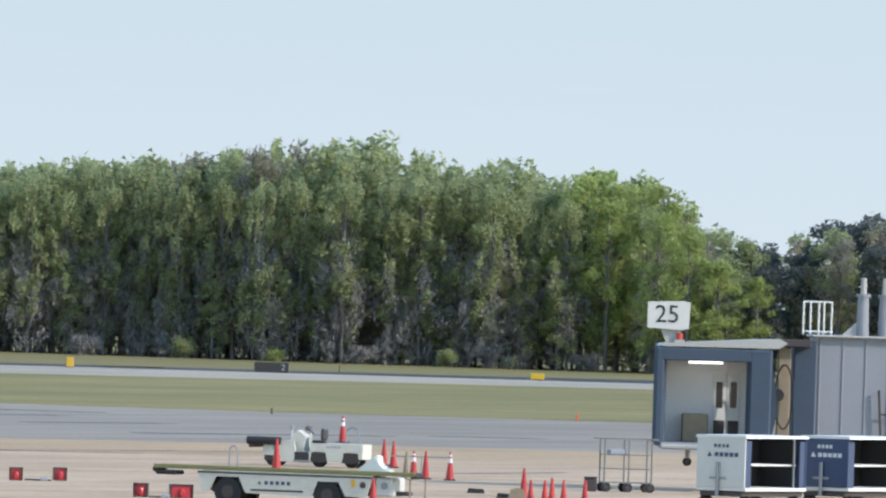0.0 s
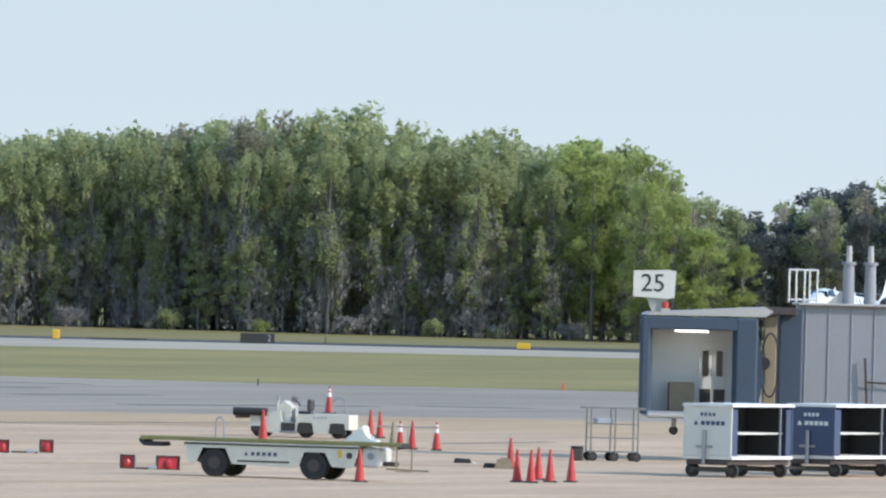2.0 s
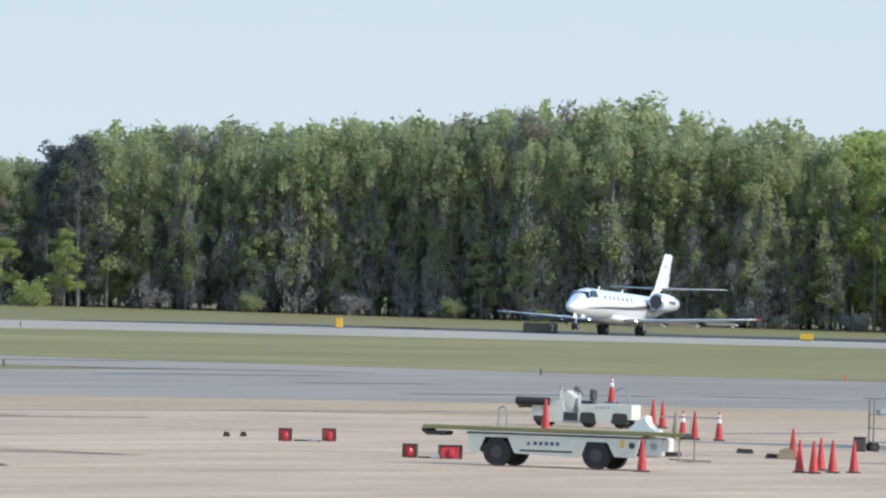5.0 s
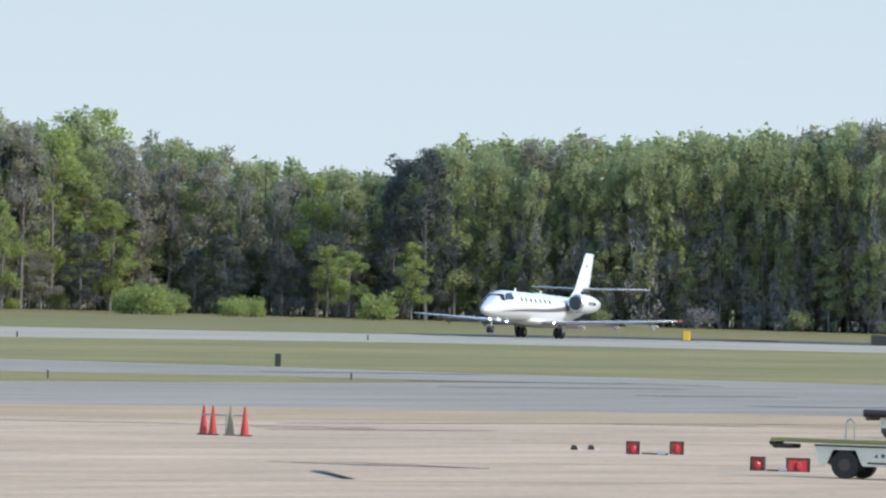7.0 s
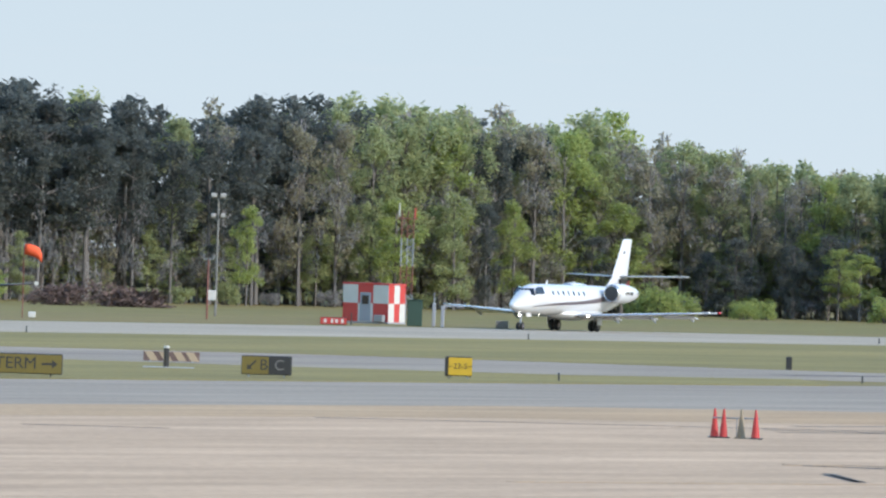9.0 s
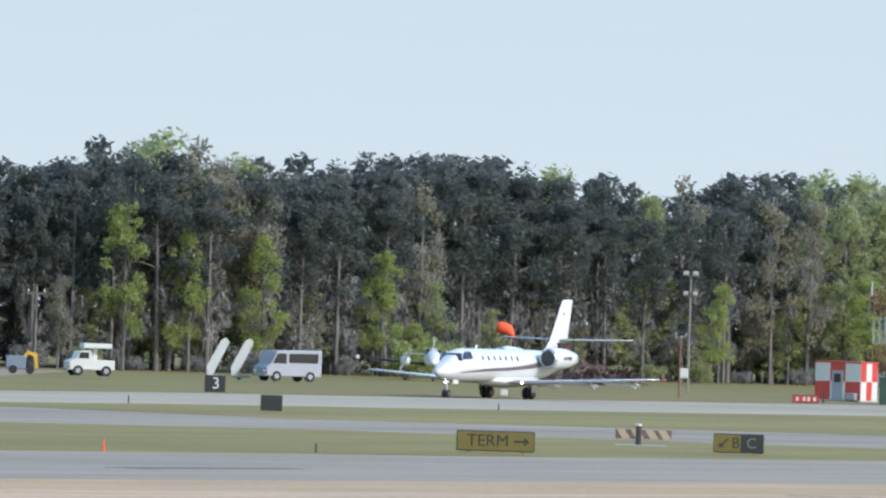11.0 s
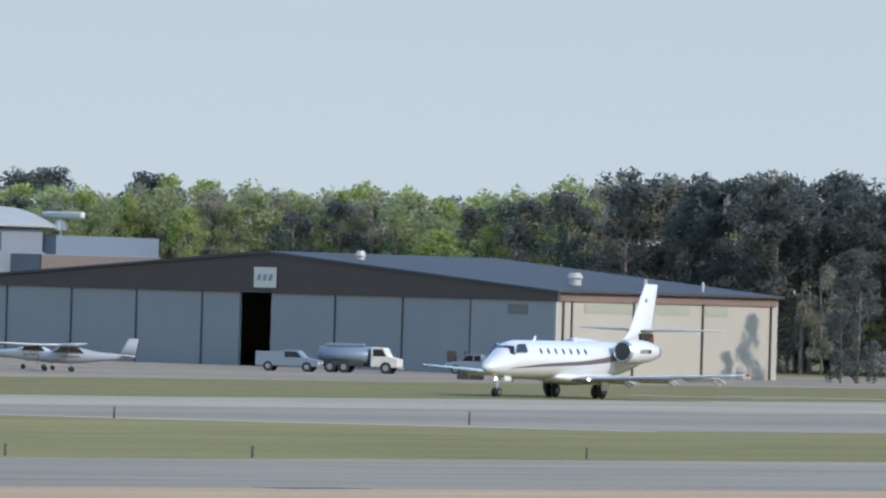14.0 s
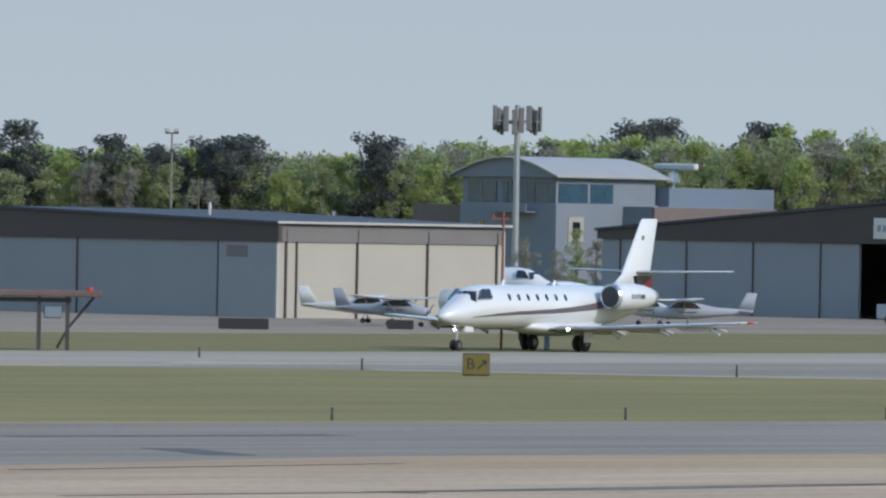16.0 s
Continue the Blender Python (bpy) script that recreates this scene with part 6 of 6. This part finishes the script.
    part("deck_edge", boxes(((-2.28, -0.045, 0.86), (2.74, -0.03, 0.91))), M_FASCIA, t, "grimy dark deck edge"), part("hitch", boxes(((3.25, 0.4, 0.42), (3.6, 0.8, 0.54), 0.02)), M_FASCIA, t)
    part("end_box", boxes(((2.74, 0.1, 0.38), (3.25, 1.2, 0.9), 0.05)), M_PAINT, t)
    part("end_lamp", bar((3.02, 0.07, 0.68), (3.02, 0.1, 0.68), 0.1, seg=12), M_STEEL, t)
    bm = bmesh.new()
    for a, b in (((3.75, 0.1, 0.9), (3.75, 0.1, 0.3)), ((4.05, 0.5, 0.9), (4.05, 0.5, 0.3)), ((3.75, 0.1, 0.3), (4.05, 0.5, 0.3)), ((3.4, 0.3, 0.35), (4.6, 0.3, 0.32))):
        tube(bm, a, b, 0.025, seg=8)
    part("tow_frame", bm, M_OLDCONE, t)


belt_loader()


def baggage_tug():
    t = thing("baggage_tractor", pose(7.25, 377.5, 0.012, 0, 0, -14), "off-white open baggage tractor with a rusty front bumper", "baggage tractor")
    # x to the rear, -x front
    part("rear_body", prism([(0.05, 0.2), (0.1, 0.2), (0.16, 0.52), (0.52, 0.52), (0.6, 0.2), (1.18, 0.2), (1.26, 0.52), (1.64, 0.52), (1.72, 0.3), (1.85, 0.3), (1.85, 0.80), (0.05, 0.80)], 1.4), M_DIRTY, t, m=pose(0, 0.7, 0))
    part("front_body", prism([(-1.55, 0.34), (-1.1, 0.34), (-0.95, 0.16), (-0.1, 0.14), (0.05, 0.2), (0.05, 0.5), (-0.45, 0.52), (-0.5, 0.86), (-1.55, 0.86)], 1.4), M_DIRTY, t, m=pose(0, 0.7, 0))
    h = part("dash", prism([(-0.62, 0.5), (-0.2, 0.5), (-0.16, 1.02), (-0.42, 1.22), (-0.66, 1.0)], 0.9), M_DIRTY, t, m=pose(0, 0.6, 0))
    part("steering_wheel", bar((-0.22, 0.5, 1.22), (-0.18, 0.5, 1.25), 0.19, seg=16), M_BLACK, h)
    part("seat", boxes(((0.06, 0.15, 0.8), (0.5, 0.75, 0.9), 0.04), ((0.36, 0.15, 0.9), (0.5, 0.75, 1.3), 0.05)), M_BLACK, t, "dark blue-black seat")
    part("front_bumper", boxes(((-2.0, 0.0, 0.62), (-0.95, 1.4, 0.86), 0.06)), M_FASCIA, t), part("bumper_end", boxes(((-2.06, -0.02, 0.60), (-1.9, 1.42, 0.90), 0.03)), M_BRUSH, t, "rusty bumper edge")
    for x in (-1.25, 0.35, 1.45):
        for y in (0.06, 1.34):
            if x == 0.35 and y > 1:
                continue
            round_wheel(t, x, y + (0.16 if y < 1 else -0.16), 0.24, 0.24, 0.2)
    # black panel on the body that paints the gap's shade
    part("foot_well", boxes(((-0.48, -0.008, 0.2), (0.02, 0.3, 0.5), 0.01)), M_BLACK, t, "black panel painting the shaded foot well")
    # black panels close the arch openings, painting the shade around the wheels
    for x in (0.35, 1.45):
        part("wheel_arch", prism([(x - 0.3, 0.16), (x - 0.24, 0.50), (x + 0.24, 0.50), (x + 0.3, 0.16)], 0.1), M_BLACK, t, "black panel painting the shade in a wheel arch", m=pose(0, 0.046, 0))
    part("front_arch", boxes(((-1.5, -0.006, 0.18), (-1.0, 0.2, 0.36))), M_BLACK, t)
    part("buffer_roll", bar((-2.1, -0.05, 0.84), (-0.95, -0.05, 0.84), 0.13, seg=14), M_RUBBER, t, "dark rubber buffer roll")
    part("windscreen_post", bar((-0.62, 0.1, 1.0), (-0.58, 0.1, 1.32), 0.03, seg=8), M_PAINT, t), part("mirror", boxes(((-0.66, 0.02, 1.22), (-0.56, 0.1, 1.38), 0.02)), M_STEEL, t)
    part("dash_panel", boxes(((-0.6, 0.1, 0.86), (-0.3, 0.14, 1.06), 0.01)), M_CONC, h), part("gauge_box", boxes(((-0.34, 0.3, 1.2), (-0.2, 0.7, 1.34), 0.02)), M_BRUSH, h)
    part("side_step", boxes(((-0.5, -0.12, 0.16), (0.1, 0.02, 0.22), 0.01)), M_STEEL, t)
    part("head_lamp", bar((-1.15, -0.03, 0.62), (-1.15, 0.0, 0.62), 0.08, seg=12), M_STEEL, t)
    for k in range(4):
        part("brand_bar", boxes(((0.62 + k * 0.13, -0.006, 0.45 + 0.2), (0.70 + k * 0.13, 0.01, 0.72))), M_CONC, t, "pale grey lettering bar")
    bm = bmesh.new()
    for a, b in (((1.2, 0.3, 0.8), (1.22, 0.3, 1.25)), ((1.22, 0.3, 1.25), (1.4, 0.3, 1.38)), ((1.4, 0.3, 1.38), (1.6, 0.3, 1.3)), ((1.6, 0.3, 1.3), (1.72, 0.3, 0.8))):
        tube(bm, a, b, 0.025, seg=8)
    part("hand_hoop", bm, M_STEEL, t)
    part("lever", bar((0.08, 0.05, 0.35), (0.06, 0.05, 1.15), 0.03, seg=8), M_PAINT, t)


baggage_tug()


def luggage_rack():
    t = thing("luggage_rack", toward(16.45, 347.5, 12), "grey tubular luggage rack cart on small wheels", "luggage cart")
    H = 1.62
    for x in (-0.74, 0.02, 0.74):
        for y in (-0.35, 0.35):
            part("upright", bar((x, y, 0.25), (x, y, H), 0.028, seg=8), M_RACK, t)
    for z in (0.3, 0.72, 1.15):
        part("shelf", boxes(((-0.76, -0.36, z - 0.02), (0.76, 0.36, z + 0.02))) if z < 0.5 else boxes(((-0.76, -0.36, z - 0.015), (0.76, -0.32, z + 0.015)), ((-0.76, 0.32, z - 0.015), (0.76, 0.36, z + 0.015))), M_RACK, t)
    part("top_rail", boxes(((-0.95, -0.38, H), (0.95, -0.30, H + 0.05)), ((-0.95, 0.30, H), (0.95, 0.38, H + 0.05)), ((-0.76, -0.38, H), (-0.70, 0.38, H + 0.05)), ((0.70, -0.38, H), (0.76, 0.38, H + 0.05))), M_RACK, t)
    part("basket", boxes(((-0.55, -0.3, 1.16), (-0.05, 0.3, 1.32), 0.02)), M_CONC, t)
    for x in (-0.68, 0.0, 0.7):
        for y in (-0.33, 0.33):
            round_wheel(t, x, y, 0.15, 0.15, 0.07)
    t2 = thing("equipment_case", toward(15.35, 346.8), "small dark case standing by the rack", "case")
    part("body", boxes(((-0.2, -0.2, 0.01), (0.2, 0.2, 0.42), 0.04)), M_FASCIA, t2), part("lid", boxes(((-0.21, -0.21, 0.42), (0.21, 0.21, 0.46), 0.02)), M_FASCIA, t2)


luggage_rack()


def baggage_cart(x, y, turn, end_mat, label):
    t = thing("baggage_cart", pose(x, y, 0.012, 0, 0, turn), label, "baggage cart", "row of baggage carts")
    # x along the end panel, y along the open side; origin at the corner nearest the observer
    W, L, H = 1.55, 3.9, 2.06
    part("end_panel", boxes(((-W, -0.03, 0.62), (0, 0.03, H - 0.02), 0.01)), end_mat, t)
    part("end_panel", boxes(((-W, L - 0.03, 0.62), (0, L + 0.03, H - 0.02), 0.01)), M_BLUE, t)
    part("back_panel", boxes(((-W, 0.03, 0.62), (-W + 0.05, L - 0.03, H - 0.02))), M_BLUE, t)
    part("curtain", boxes(((-0.06, 0.04, 0.62), (-0.02, 0.42, H - 0.1), 0.01)), M_BLUE, t), part("curtain", boxes(((-0.06, L - 0.36, 0.62), (-0.02, L - 0.04, H - 0.1), 0.01)), M_BLUE, t)
    part("roof", prism([(-W - 0.05, H - 0.02), (0.06, H - 0.02), (0.02, H + 0.06), (-W, H + 0.06)], L + 0.12), M_COLLAR, t, m=pose(0, L / 2, 0))
    part("floor", boxes(((-W, 0, 0.52), (0.03, L, 0.62), 0.01)), M_COLLAR, t)
    part("shelf", boxes(((-W + 0.05, 0.03, 1.24), (-0.3, L - 0.03, 1.29))), M_COLLAR, t)
    part("post", boxes(((-0.05, L * 0.80, 0.62), (0.0, L * 0.80 + 0.05, H - 0.02))), M_STEEL, t)
    # near-black panels added inside the walls to paint the cart's inner shade
    part("inner_wall", boxes(((-W + 0.06, 0.04, 0.63), (-W + 0.08, L - 0.04, H - 0.05))), M_INNER_SHADE, t)
    part("frame", boxes(((-W + 0.1, 0.0, 0.36), (-0.1, L, 0.5), 0.02)), M_FASCIA, t)
    part("inner_wall", boxes(((-W + 0.09, L - 0.08, 0.63), (-0.4, L - 0.06, H - 0.05))), M_INNER_SHADE, t), part("inner_wall", boxes(((-W + 0.09, 0.06, 0.63), (-0.5, 0.08, H - 0.05))), M_INNER_SHADE, t)
    part("axle_beam", boxes(((-W + 0.2, 0.25, 0.16), (-0.2, 0.45, 0.3), 0.02)), M_BLACK, t), part("axle_beam", boxes(((-W + 0.2, L - 0.55, 0.16), (-0.2, L - 0.35, 0.3), 0.02)), M_BLACK, t)
    part("draw_bar", boxes(((-W / 2 - 0.06, L, 0.22), (-W / 2 + 0.06, L + 2.4, 0.3), 0.02)), M_BLACK, t)
    for xx in (-W + 0.14, -0.14):
        for yy in (0.35, L - 0.45):
            round_wheel(t, xx, yy, 0.2, 0.2, 0.13)
    if end_mat is not M_BLUE:
        mt = M_BLUE
    else:
        mt = M_COLLAR
    p = part("brand_mark", prism([(-1.22, 1.50), (-1.06, 1.50), (-1.14, 1.64)], 0.08), mt, t)
    for k in range(5):
        part("brand_bar", boxes(((-0.98 + k * 0.16, -0.042, 1.50), (-0.86 + k * 0.16, -0.032, 1.62))), mt, t, "lettering bar")
    for k in range(4):
        part("number_bar", boxes(((-1.0 + k * 0.13, -0.042, 1.76), (-0.92 + k * 0.13, -0.032, 1.86))), mt, t, "small number bar")
    part("tow_bar", boxes(((-W * 0.55 - 0.05, -0.12, 0.35), (-W * 0.55 + 0.05, -0.04, 1.35), 0.02), ((-W * 0.55 - 0.25, -0.1, 0.85), (-W * 0.55 + 0.25, -0.05, 0.92))), M_STEEL, t)


baggage_cart(18.75, 323.6, -30, M_PAINT, "white-ended baggage cart with dark open shelves")
baggage_cart(22.1, 329.4, -30, M_BLUE, "navy blue baggage cart with open side")
baggage_cart(25.4, 335.2, -30, M_BLUE, "navy blue baggage cart with open side")


def passenger_bridge():
    m = pose(19.4, 352, 0)
    t = thing("passenger_bridge", m, "grey corrugated passenger boarding bridge with a canvas cab hood", "boarding bridge")
    # cab, turned to show its open end
    cab = part("cab_floor", boxes(((-1.75, -1.2, 1.38), (1.6, 1.9, 1.55), 0.03)), M_BRIDGE, t)
    part("cab_back_wall", boxes(((-1.75, 1.2, 1.55), (1.1, 1.3, 4.2))), M_INNER, cab, "pale painted inner wall")
    part("cab_side_wall", boxes(((-1.75, 0.1, 1.55), (-1.68, 1.2, 4.2))), M_BRIDGE, cab)
    for x0 in (-0.02, 0.42):
        d = part("cab_door", boxes(((x0, 1.14, 1.6), (x0 + 0.40, 1.2, 3.75), 0.01)), M_COLLAR, cab)
        part("door_glass", boxes(((x0 + 0.1, 1.12, 2.65), (x0 + 0.30, 1.14, 3.45))), M_GLASS, d)
        part("door_kick_panel", boxes(((x0 + 0.03, 1.125, 1.65), (x0 + 0.38, 1.14, 2.25))), M_FASCIA, d)
    part("ceiling_light", boxes(((-0.85, 0.2, 4.02), (0.2, 0.4, 4.08))), M_TUBE, cab, "lit fluorescent ceiling tube")
    part("console", boxes(((-1.0, 0.3, 1.55), (-0.2, 0.9, 2.45), 0.03)), M_OLDCONE, cab, "brown control console")
    part("ceiling", boxes(((-1.7, -0.9, 4.1), (1.5, 1.3, 4.22))), M_INNER, cab)
    # bellows hood: folds round the opening
    for k in range(5):
        y = -1.1 + k * 0.24
        g = 0.05 * (k % 2)
        w = 0.26 + 0.02 * k
        bm = boxes(((-1.95 + g, y, 1.45), (-1.95 + g + w, y + 0.22, 4.5), 0.05), ((-1.95 + g + w - 0.05, y + 0.006, 4.10), (1.03 - g, y + 0.214, 4.49 - g), 0.03), ((0.98 - g, y, 1.62), (1.55 - g + 0.12, y + 0.22, 4.5), 0.06))
        part("hood_fold", bm, M_CANVAS, cab, "slate blue canvas bellows fold")
    part("hood_side", prism([(0.95, 1.6), (1.75, 1.6), (1.95, 2.6), (1.72, 4.45), (1.1, 4.5), (1.2, 3.0)], 0.3), M_CANVAS, cab, m=pose(0, 0.2, 0))
    part("cab_roof", prism([(-1.85, 4.53), (-1.75, 4.62), (1.9, 4.86), (2.15, 4.72), (1.9, 4.55)], 2.8), M_LTROOF, cab, "pale metal cab roof", m=pose(0, 0.4, 0))
    part("front_bumper", boxes(((-1.75, -1.35, 1.33), (0.7, -1.2, 1.5), 0.05)), M_LTROOF, cab)
    part("cab_side_post", boxes(((1.95, 0.5, 1.6), (2.35, 0.9, 4.6), 0.03)), M_OLDCONE, t)
    part("roof_beam", boxes(((1.7, 0.2, 4.62), (2.95, 0.9, 4.86), 0.02)), M_FASCIA, t)
    cst = part("caster_leg", bar((-0.85, -0.3, 1.35), (-0.85, -0.3, 1.05), 0.08), M_STEEL, t)
    round_wheel(cst, -0.85, -0.3, 0.95, 0.14, 0.1, "caster")
    # hose loop
    bm = bmesh.new()
    pts = [(2.15 + 0.28 * math.cos(a), 0.3, 3.05 + 1.0 * math.sin(a)) for a in [2 * math.pi * i / 20 for i in range(21)]]
    for a, b in zip(pts, pts[1:]):
        tube(bm, a, b, 0.03, seg=7)
    part("hose", bm, M_RUBBER, t, "black looped cable"), part("hose_reel", bar((1.95, 0.22, 3.1), (1.95, 0.32, 3.1), 0.2, seg=16), M_RUBBER, t)
    # rotunda edge and tunnel
    part("column_panel", boxes(((2.45, 0.6, 1.4), (3.15, 2.4, 4.85), 0.03)), M_CANVAS, t, "slate blue corner panel")
    tn = part("tunnel", boxes(((3.12, 0.9, 1.7), (16, 3.6, 4.95))), M_BRIDGE, t)
    for k in range(18):
        x = 3.25 + k * 0.72
        part("rib", boxes(((x, 0.87, 1.72), (x + 0.05, 0.9, 4.93), 0.01)), M_BRIDGE, tn)
    part("tunnel_roof", boxes(((3.0, 0.7, 4.95), (16.1, 3.7, 5.03), 0.02)), M_LTROOF, tn)
    part("conduit", bar((5.25, 0.75, 1.7), (5.15, 0.75, 3.35), 0.04), M_FASCIA, tn), part("conduit", bar((5.15, 0.75, 2.6), (7.5, 0.75, 2.5), 0.03), M_FASCIA, tn)
    # roof guard rail
    for x in (2.72, 2.94, 3.2, 3.36, 3.60):
        part("guard_rail_bar", bar((x, 0.9, 5.03), (x, 0.9, 6.05), 0.03, seg=8), M_COLLAR, t)
    for z in (5.12, 6.05):
        part("guard_rail_bar", bar((2.7, 0.9, z), (3.64, 0.9, z), 0.03, seg=8), M_COLLAR, t)
    for x in (4.6, 5.28):
        p = part("vent_pipe", bar((x, 1.2, 5.0), (x, 1.2, 6.25), 0.2, 0.17, 14), M_BRIDGE, t)
        part("stack_cap", bar((x, 1.2, 6.25), (x, 1.2, 6.34), 0.23, 0.23, 14), M_BRIDGE, p), part("stack_lamp", bar((x, 1.2, 6.34), (x, 1.2, 6.85), 0.1, 0.08, 12), M_LTROOF, p)
    part("stack_base", prism([(3.95, 5.03), (4.45, 5.5), (4.6, 5.6), (4.6, 5.03)], 0.1), M_LTROOF, t, m=pose(0, 1.2, 0))
    # support leg behind
    part("support_leg", boxes(((5.5, 1.6, 0), (6.1, 2.6, 1.7), 0.05), ((12, 1.6, 0), (12.8, 2.6, 1.7), 0.05)), M_BRIDGE, t)
    sg = thing("gate_sign", m @ pose(-1.55, -0.2, 4.62, 0, 0, 0), "white gate sign box with a black number", "sign")
    part("sign_box", prism([(-0.66, 0.47), (0.42, 0.42), (0.62, 0.46), (0.66, 1.28), (0.46, 1.32), (-0.66, 1.28)], 0.4), M_PAINT, sg)
    part("bracket", prism([(-0.05, -0.02), (0.2, -0.02), (0.45, 0.46), (-0.25, 0.46)], 0.12), M_LTROOF, sg)
    lettering("25", 0.78, M_BLACK, sg, Matrix.Translation((-0.06, -0.208, 0.88)) @ FACE)
    part("beacon", bar((0.35, -0.1, 0.12), (0.35, -0.1, 0.32), 0.1), M_RED, sg), part("beacon_base", boxes(((0.2, -0.25, -0.06), (0.5, 0.05, 0.12))), M_LTROOF, sg)


passenger_bridge()


# ---- marks on the pavement ----
def mark(x0, y0, x1, y1, w, material, label):
    a, b = Vector((x0, y0, 0)), Vector((x1, y1, 0))
    d = b - a
    bm = boxes(((0, -w / 2, 0), (d.length, w / 2, 0.006)))
    tagged(part("pavement_mark", bm, material, m=Matrix.Translation((x0, y0, 0.0165)) @ pose(0, 0, 0, 0, 0, math.degrees(math.atan2(d.y, d.x)))), label, "pavement mark", kind="structure")


for k, x0, y0, x1, y1 in (
    ('j', -14.0, 360.7, -7.1, 370.3),
    ('j', -10.2, 308.5, -8.2, 307.5),
    ('j', -8.2, 307.5, -6.0, 305.2),
    ('a', -10.2, 294.6, -9.1, 286.4),
    ('j', -3.3, 392.7, 1.7, 396.0),
    ('j', 11.8, 372.4, 16.0, 382.3),
    ('d', -20.5, 526.4, -11.0, 540.6),
    ('d', -13.4, 508.8, -4.1, 517.5),
    ('d', 14.4, 470.6, 18.8, 473.8),
    ('d', -4.4, 520.3, 0.6, 520.2),
    ('j', -35.2, 331.6, -31.0, 332.9),
    ('j', -28.9, 361.1, -10.9, 369.5),
    ('j', -14.7, 364.9, -10.8, 366.1),
    ('j', -11.7, 306.8, -9.0, 304.9),
    ('a', -10.2, 296.2, -9.0, 286.0),
    ('d', -11.1, 487.7, -1.4, 503.7),
    ('j', -66.8, 256.0, -61.0, 272.6),
    ('j', -66.8, 256.0, -65.6, 256.1),
    ('j', -61.0, 272.6, -52.2, 291.9),
    ('j', -70.9, 246.3, -63.2, 263.6),
    ('j', -63.2, 263.6, -57.4, 280.6),
    ('j', -78.5, 268.4, -73.6, 284.6),
    ('d', -82.6, 295.8, -79.2, 289.6),
    ('d', -66.5, 311.2, -65.1, 315.4),
    ('j', -11.2, 306.0, -6.4, 305.3),
    ('j', -14.1, 374.1, 3.0, 405.5),
    ('w', -118.2, 452.8, -106.7, 454.8),
    ('w', -106.7, 454.8, -83.2, 465.5),
    ('w', -113.3, 625.2, -105.1, 630.1),
    ('w', -91.8, 571.8, -88.5, 574.7),
    ('w', -109.9, 636.8, -102.1, 646.8),
    ('w', -129.3, 461.0, -119.9, 474.3),
    ('v', -11.8, 305.9, 12.1, 333.9),
    ('v', -17.1, 273.6, 4.8, 300.2),
    ('v', -6.0, 352.0, 18.0, 366.0),
    ('j', 1.2, 402.0, 9.0, 413.0),
    ('d', 2.0, 452.0, 12.0, 466.0),
    ('d', -2.5, 476.0, 3.2, 486.0),
    ('d', -52.0, 372.0, -47.5, 383.0),
    ('d', -90.0, 306.0, -84.0, 318.0),
):
    w, mt, lb = {"j": (0.4, M_TARMARK, "dark sealed joint across the apron concrete"), "d": (1.3, M_TARMARK, "dark tar patch on the taxiway"), "a": (0.3, M_TARMARK, "short dark seam in the concrete"),
                 "w": (1.6, M_LINE, "faded pale line along the runway edge"), "v": (0.35, M_SHOULDER, "faint worn joint in the concrete")}[k]
    mark(x0, y0, x1, y1, w, mt, lb)


# ---- what moves ----
def motions():
    rows = []
    for t, x, y, z, pitch in (
            (0.0, 90.6, 882.6, 4.6, 3), (1.5, 64.9, 857.7, 2.3, 4), (2.5, 52.0, 841.2, 0.72, 5), (3.0, 46.0, 835.9, 0.26, 5.5), (3.2, 43.6, 832.8, 0.14, 5.6), (4.0, 32.4, 822.4, 0.0, 4.2),
            (5.5, 11.2, 802.6, 0, 2.2), (6.0, 3.5, 799.0, 0, 2.1), (6.5, -3.8, 794.5, 0, 2.1), (7.0, -11.9, 788.3, 0, 2.0), (7.5, -19.4, 781.3, 0, 1.9), (8.0, -27.6, 772.4, 0, 1.5),
            (8.5, -35.1, 763.0, 0, 0.9), (9.0, -43.1, 751.6, 0, 0.2), (9.5, -50.6, 740.7, 0, 0), (10.0, -58.6, 727.7, 0, 0), (10.2, -61.6, 722.5, 0, 0), (12.3, -90.6, 656.5, 0, 0),
            (12.5, -92.9, 652.0, 0, 0), (13.0, -99.6, 634.3, 0, 0), (13.5, -105.6, 618.0, 0, 0), (14.0, -111.7, 600.2, 0, 0), (14.5, -116.6, 583.3, 0, 0), (15.0, -122.1, 567.2, 0, 0),
            (15.5, -126.8, 552.1, 0, 0), (16.0, -130.3, 532.3, 0, 0)):
        rows.append((t, pose(x, y, z + 0.015, 0, -pitch, float(np.interp(t, *zip(*TURNS))))))
    walk(jet, rows)


TURNS = [(0, -114.8), (5.5, -114.3), (9, -111.9), (12.5, -109.6), (16, -109.3)]
motions()
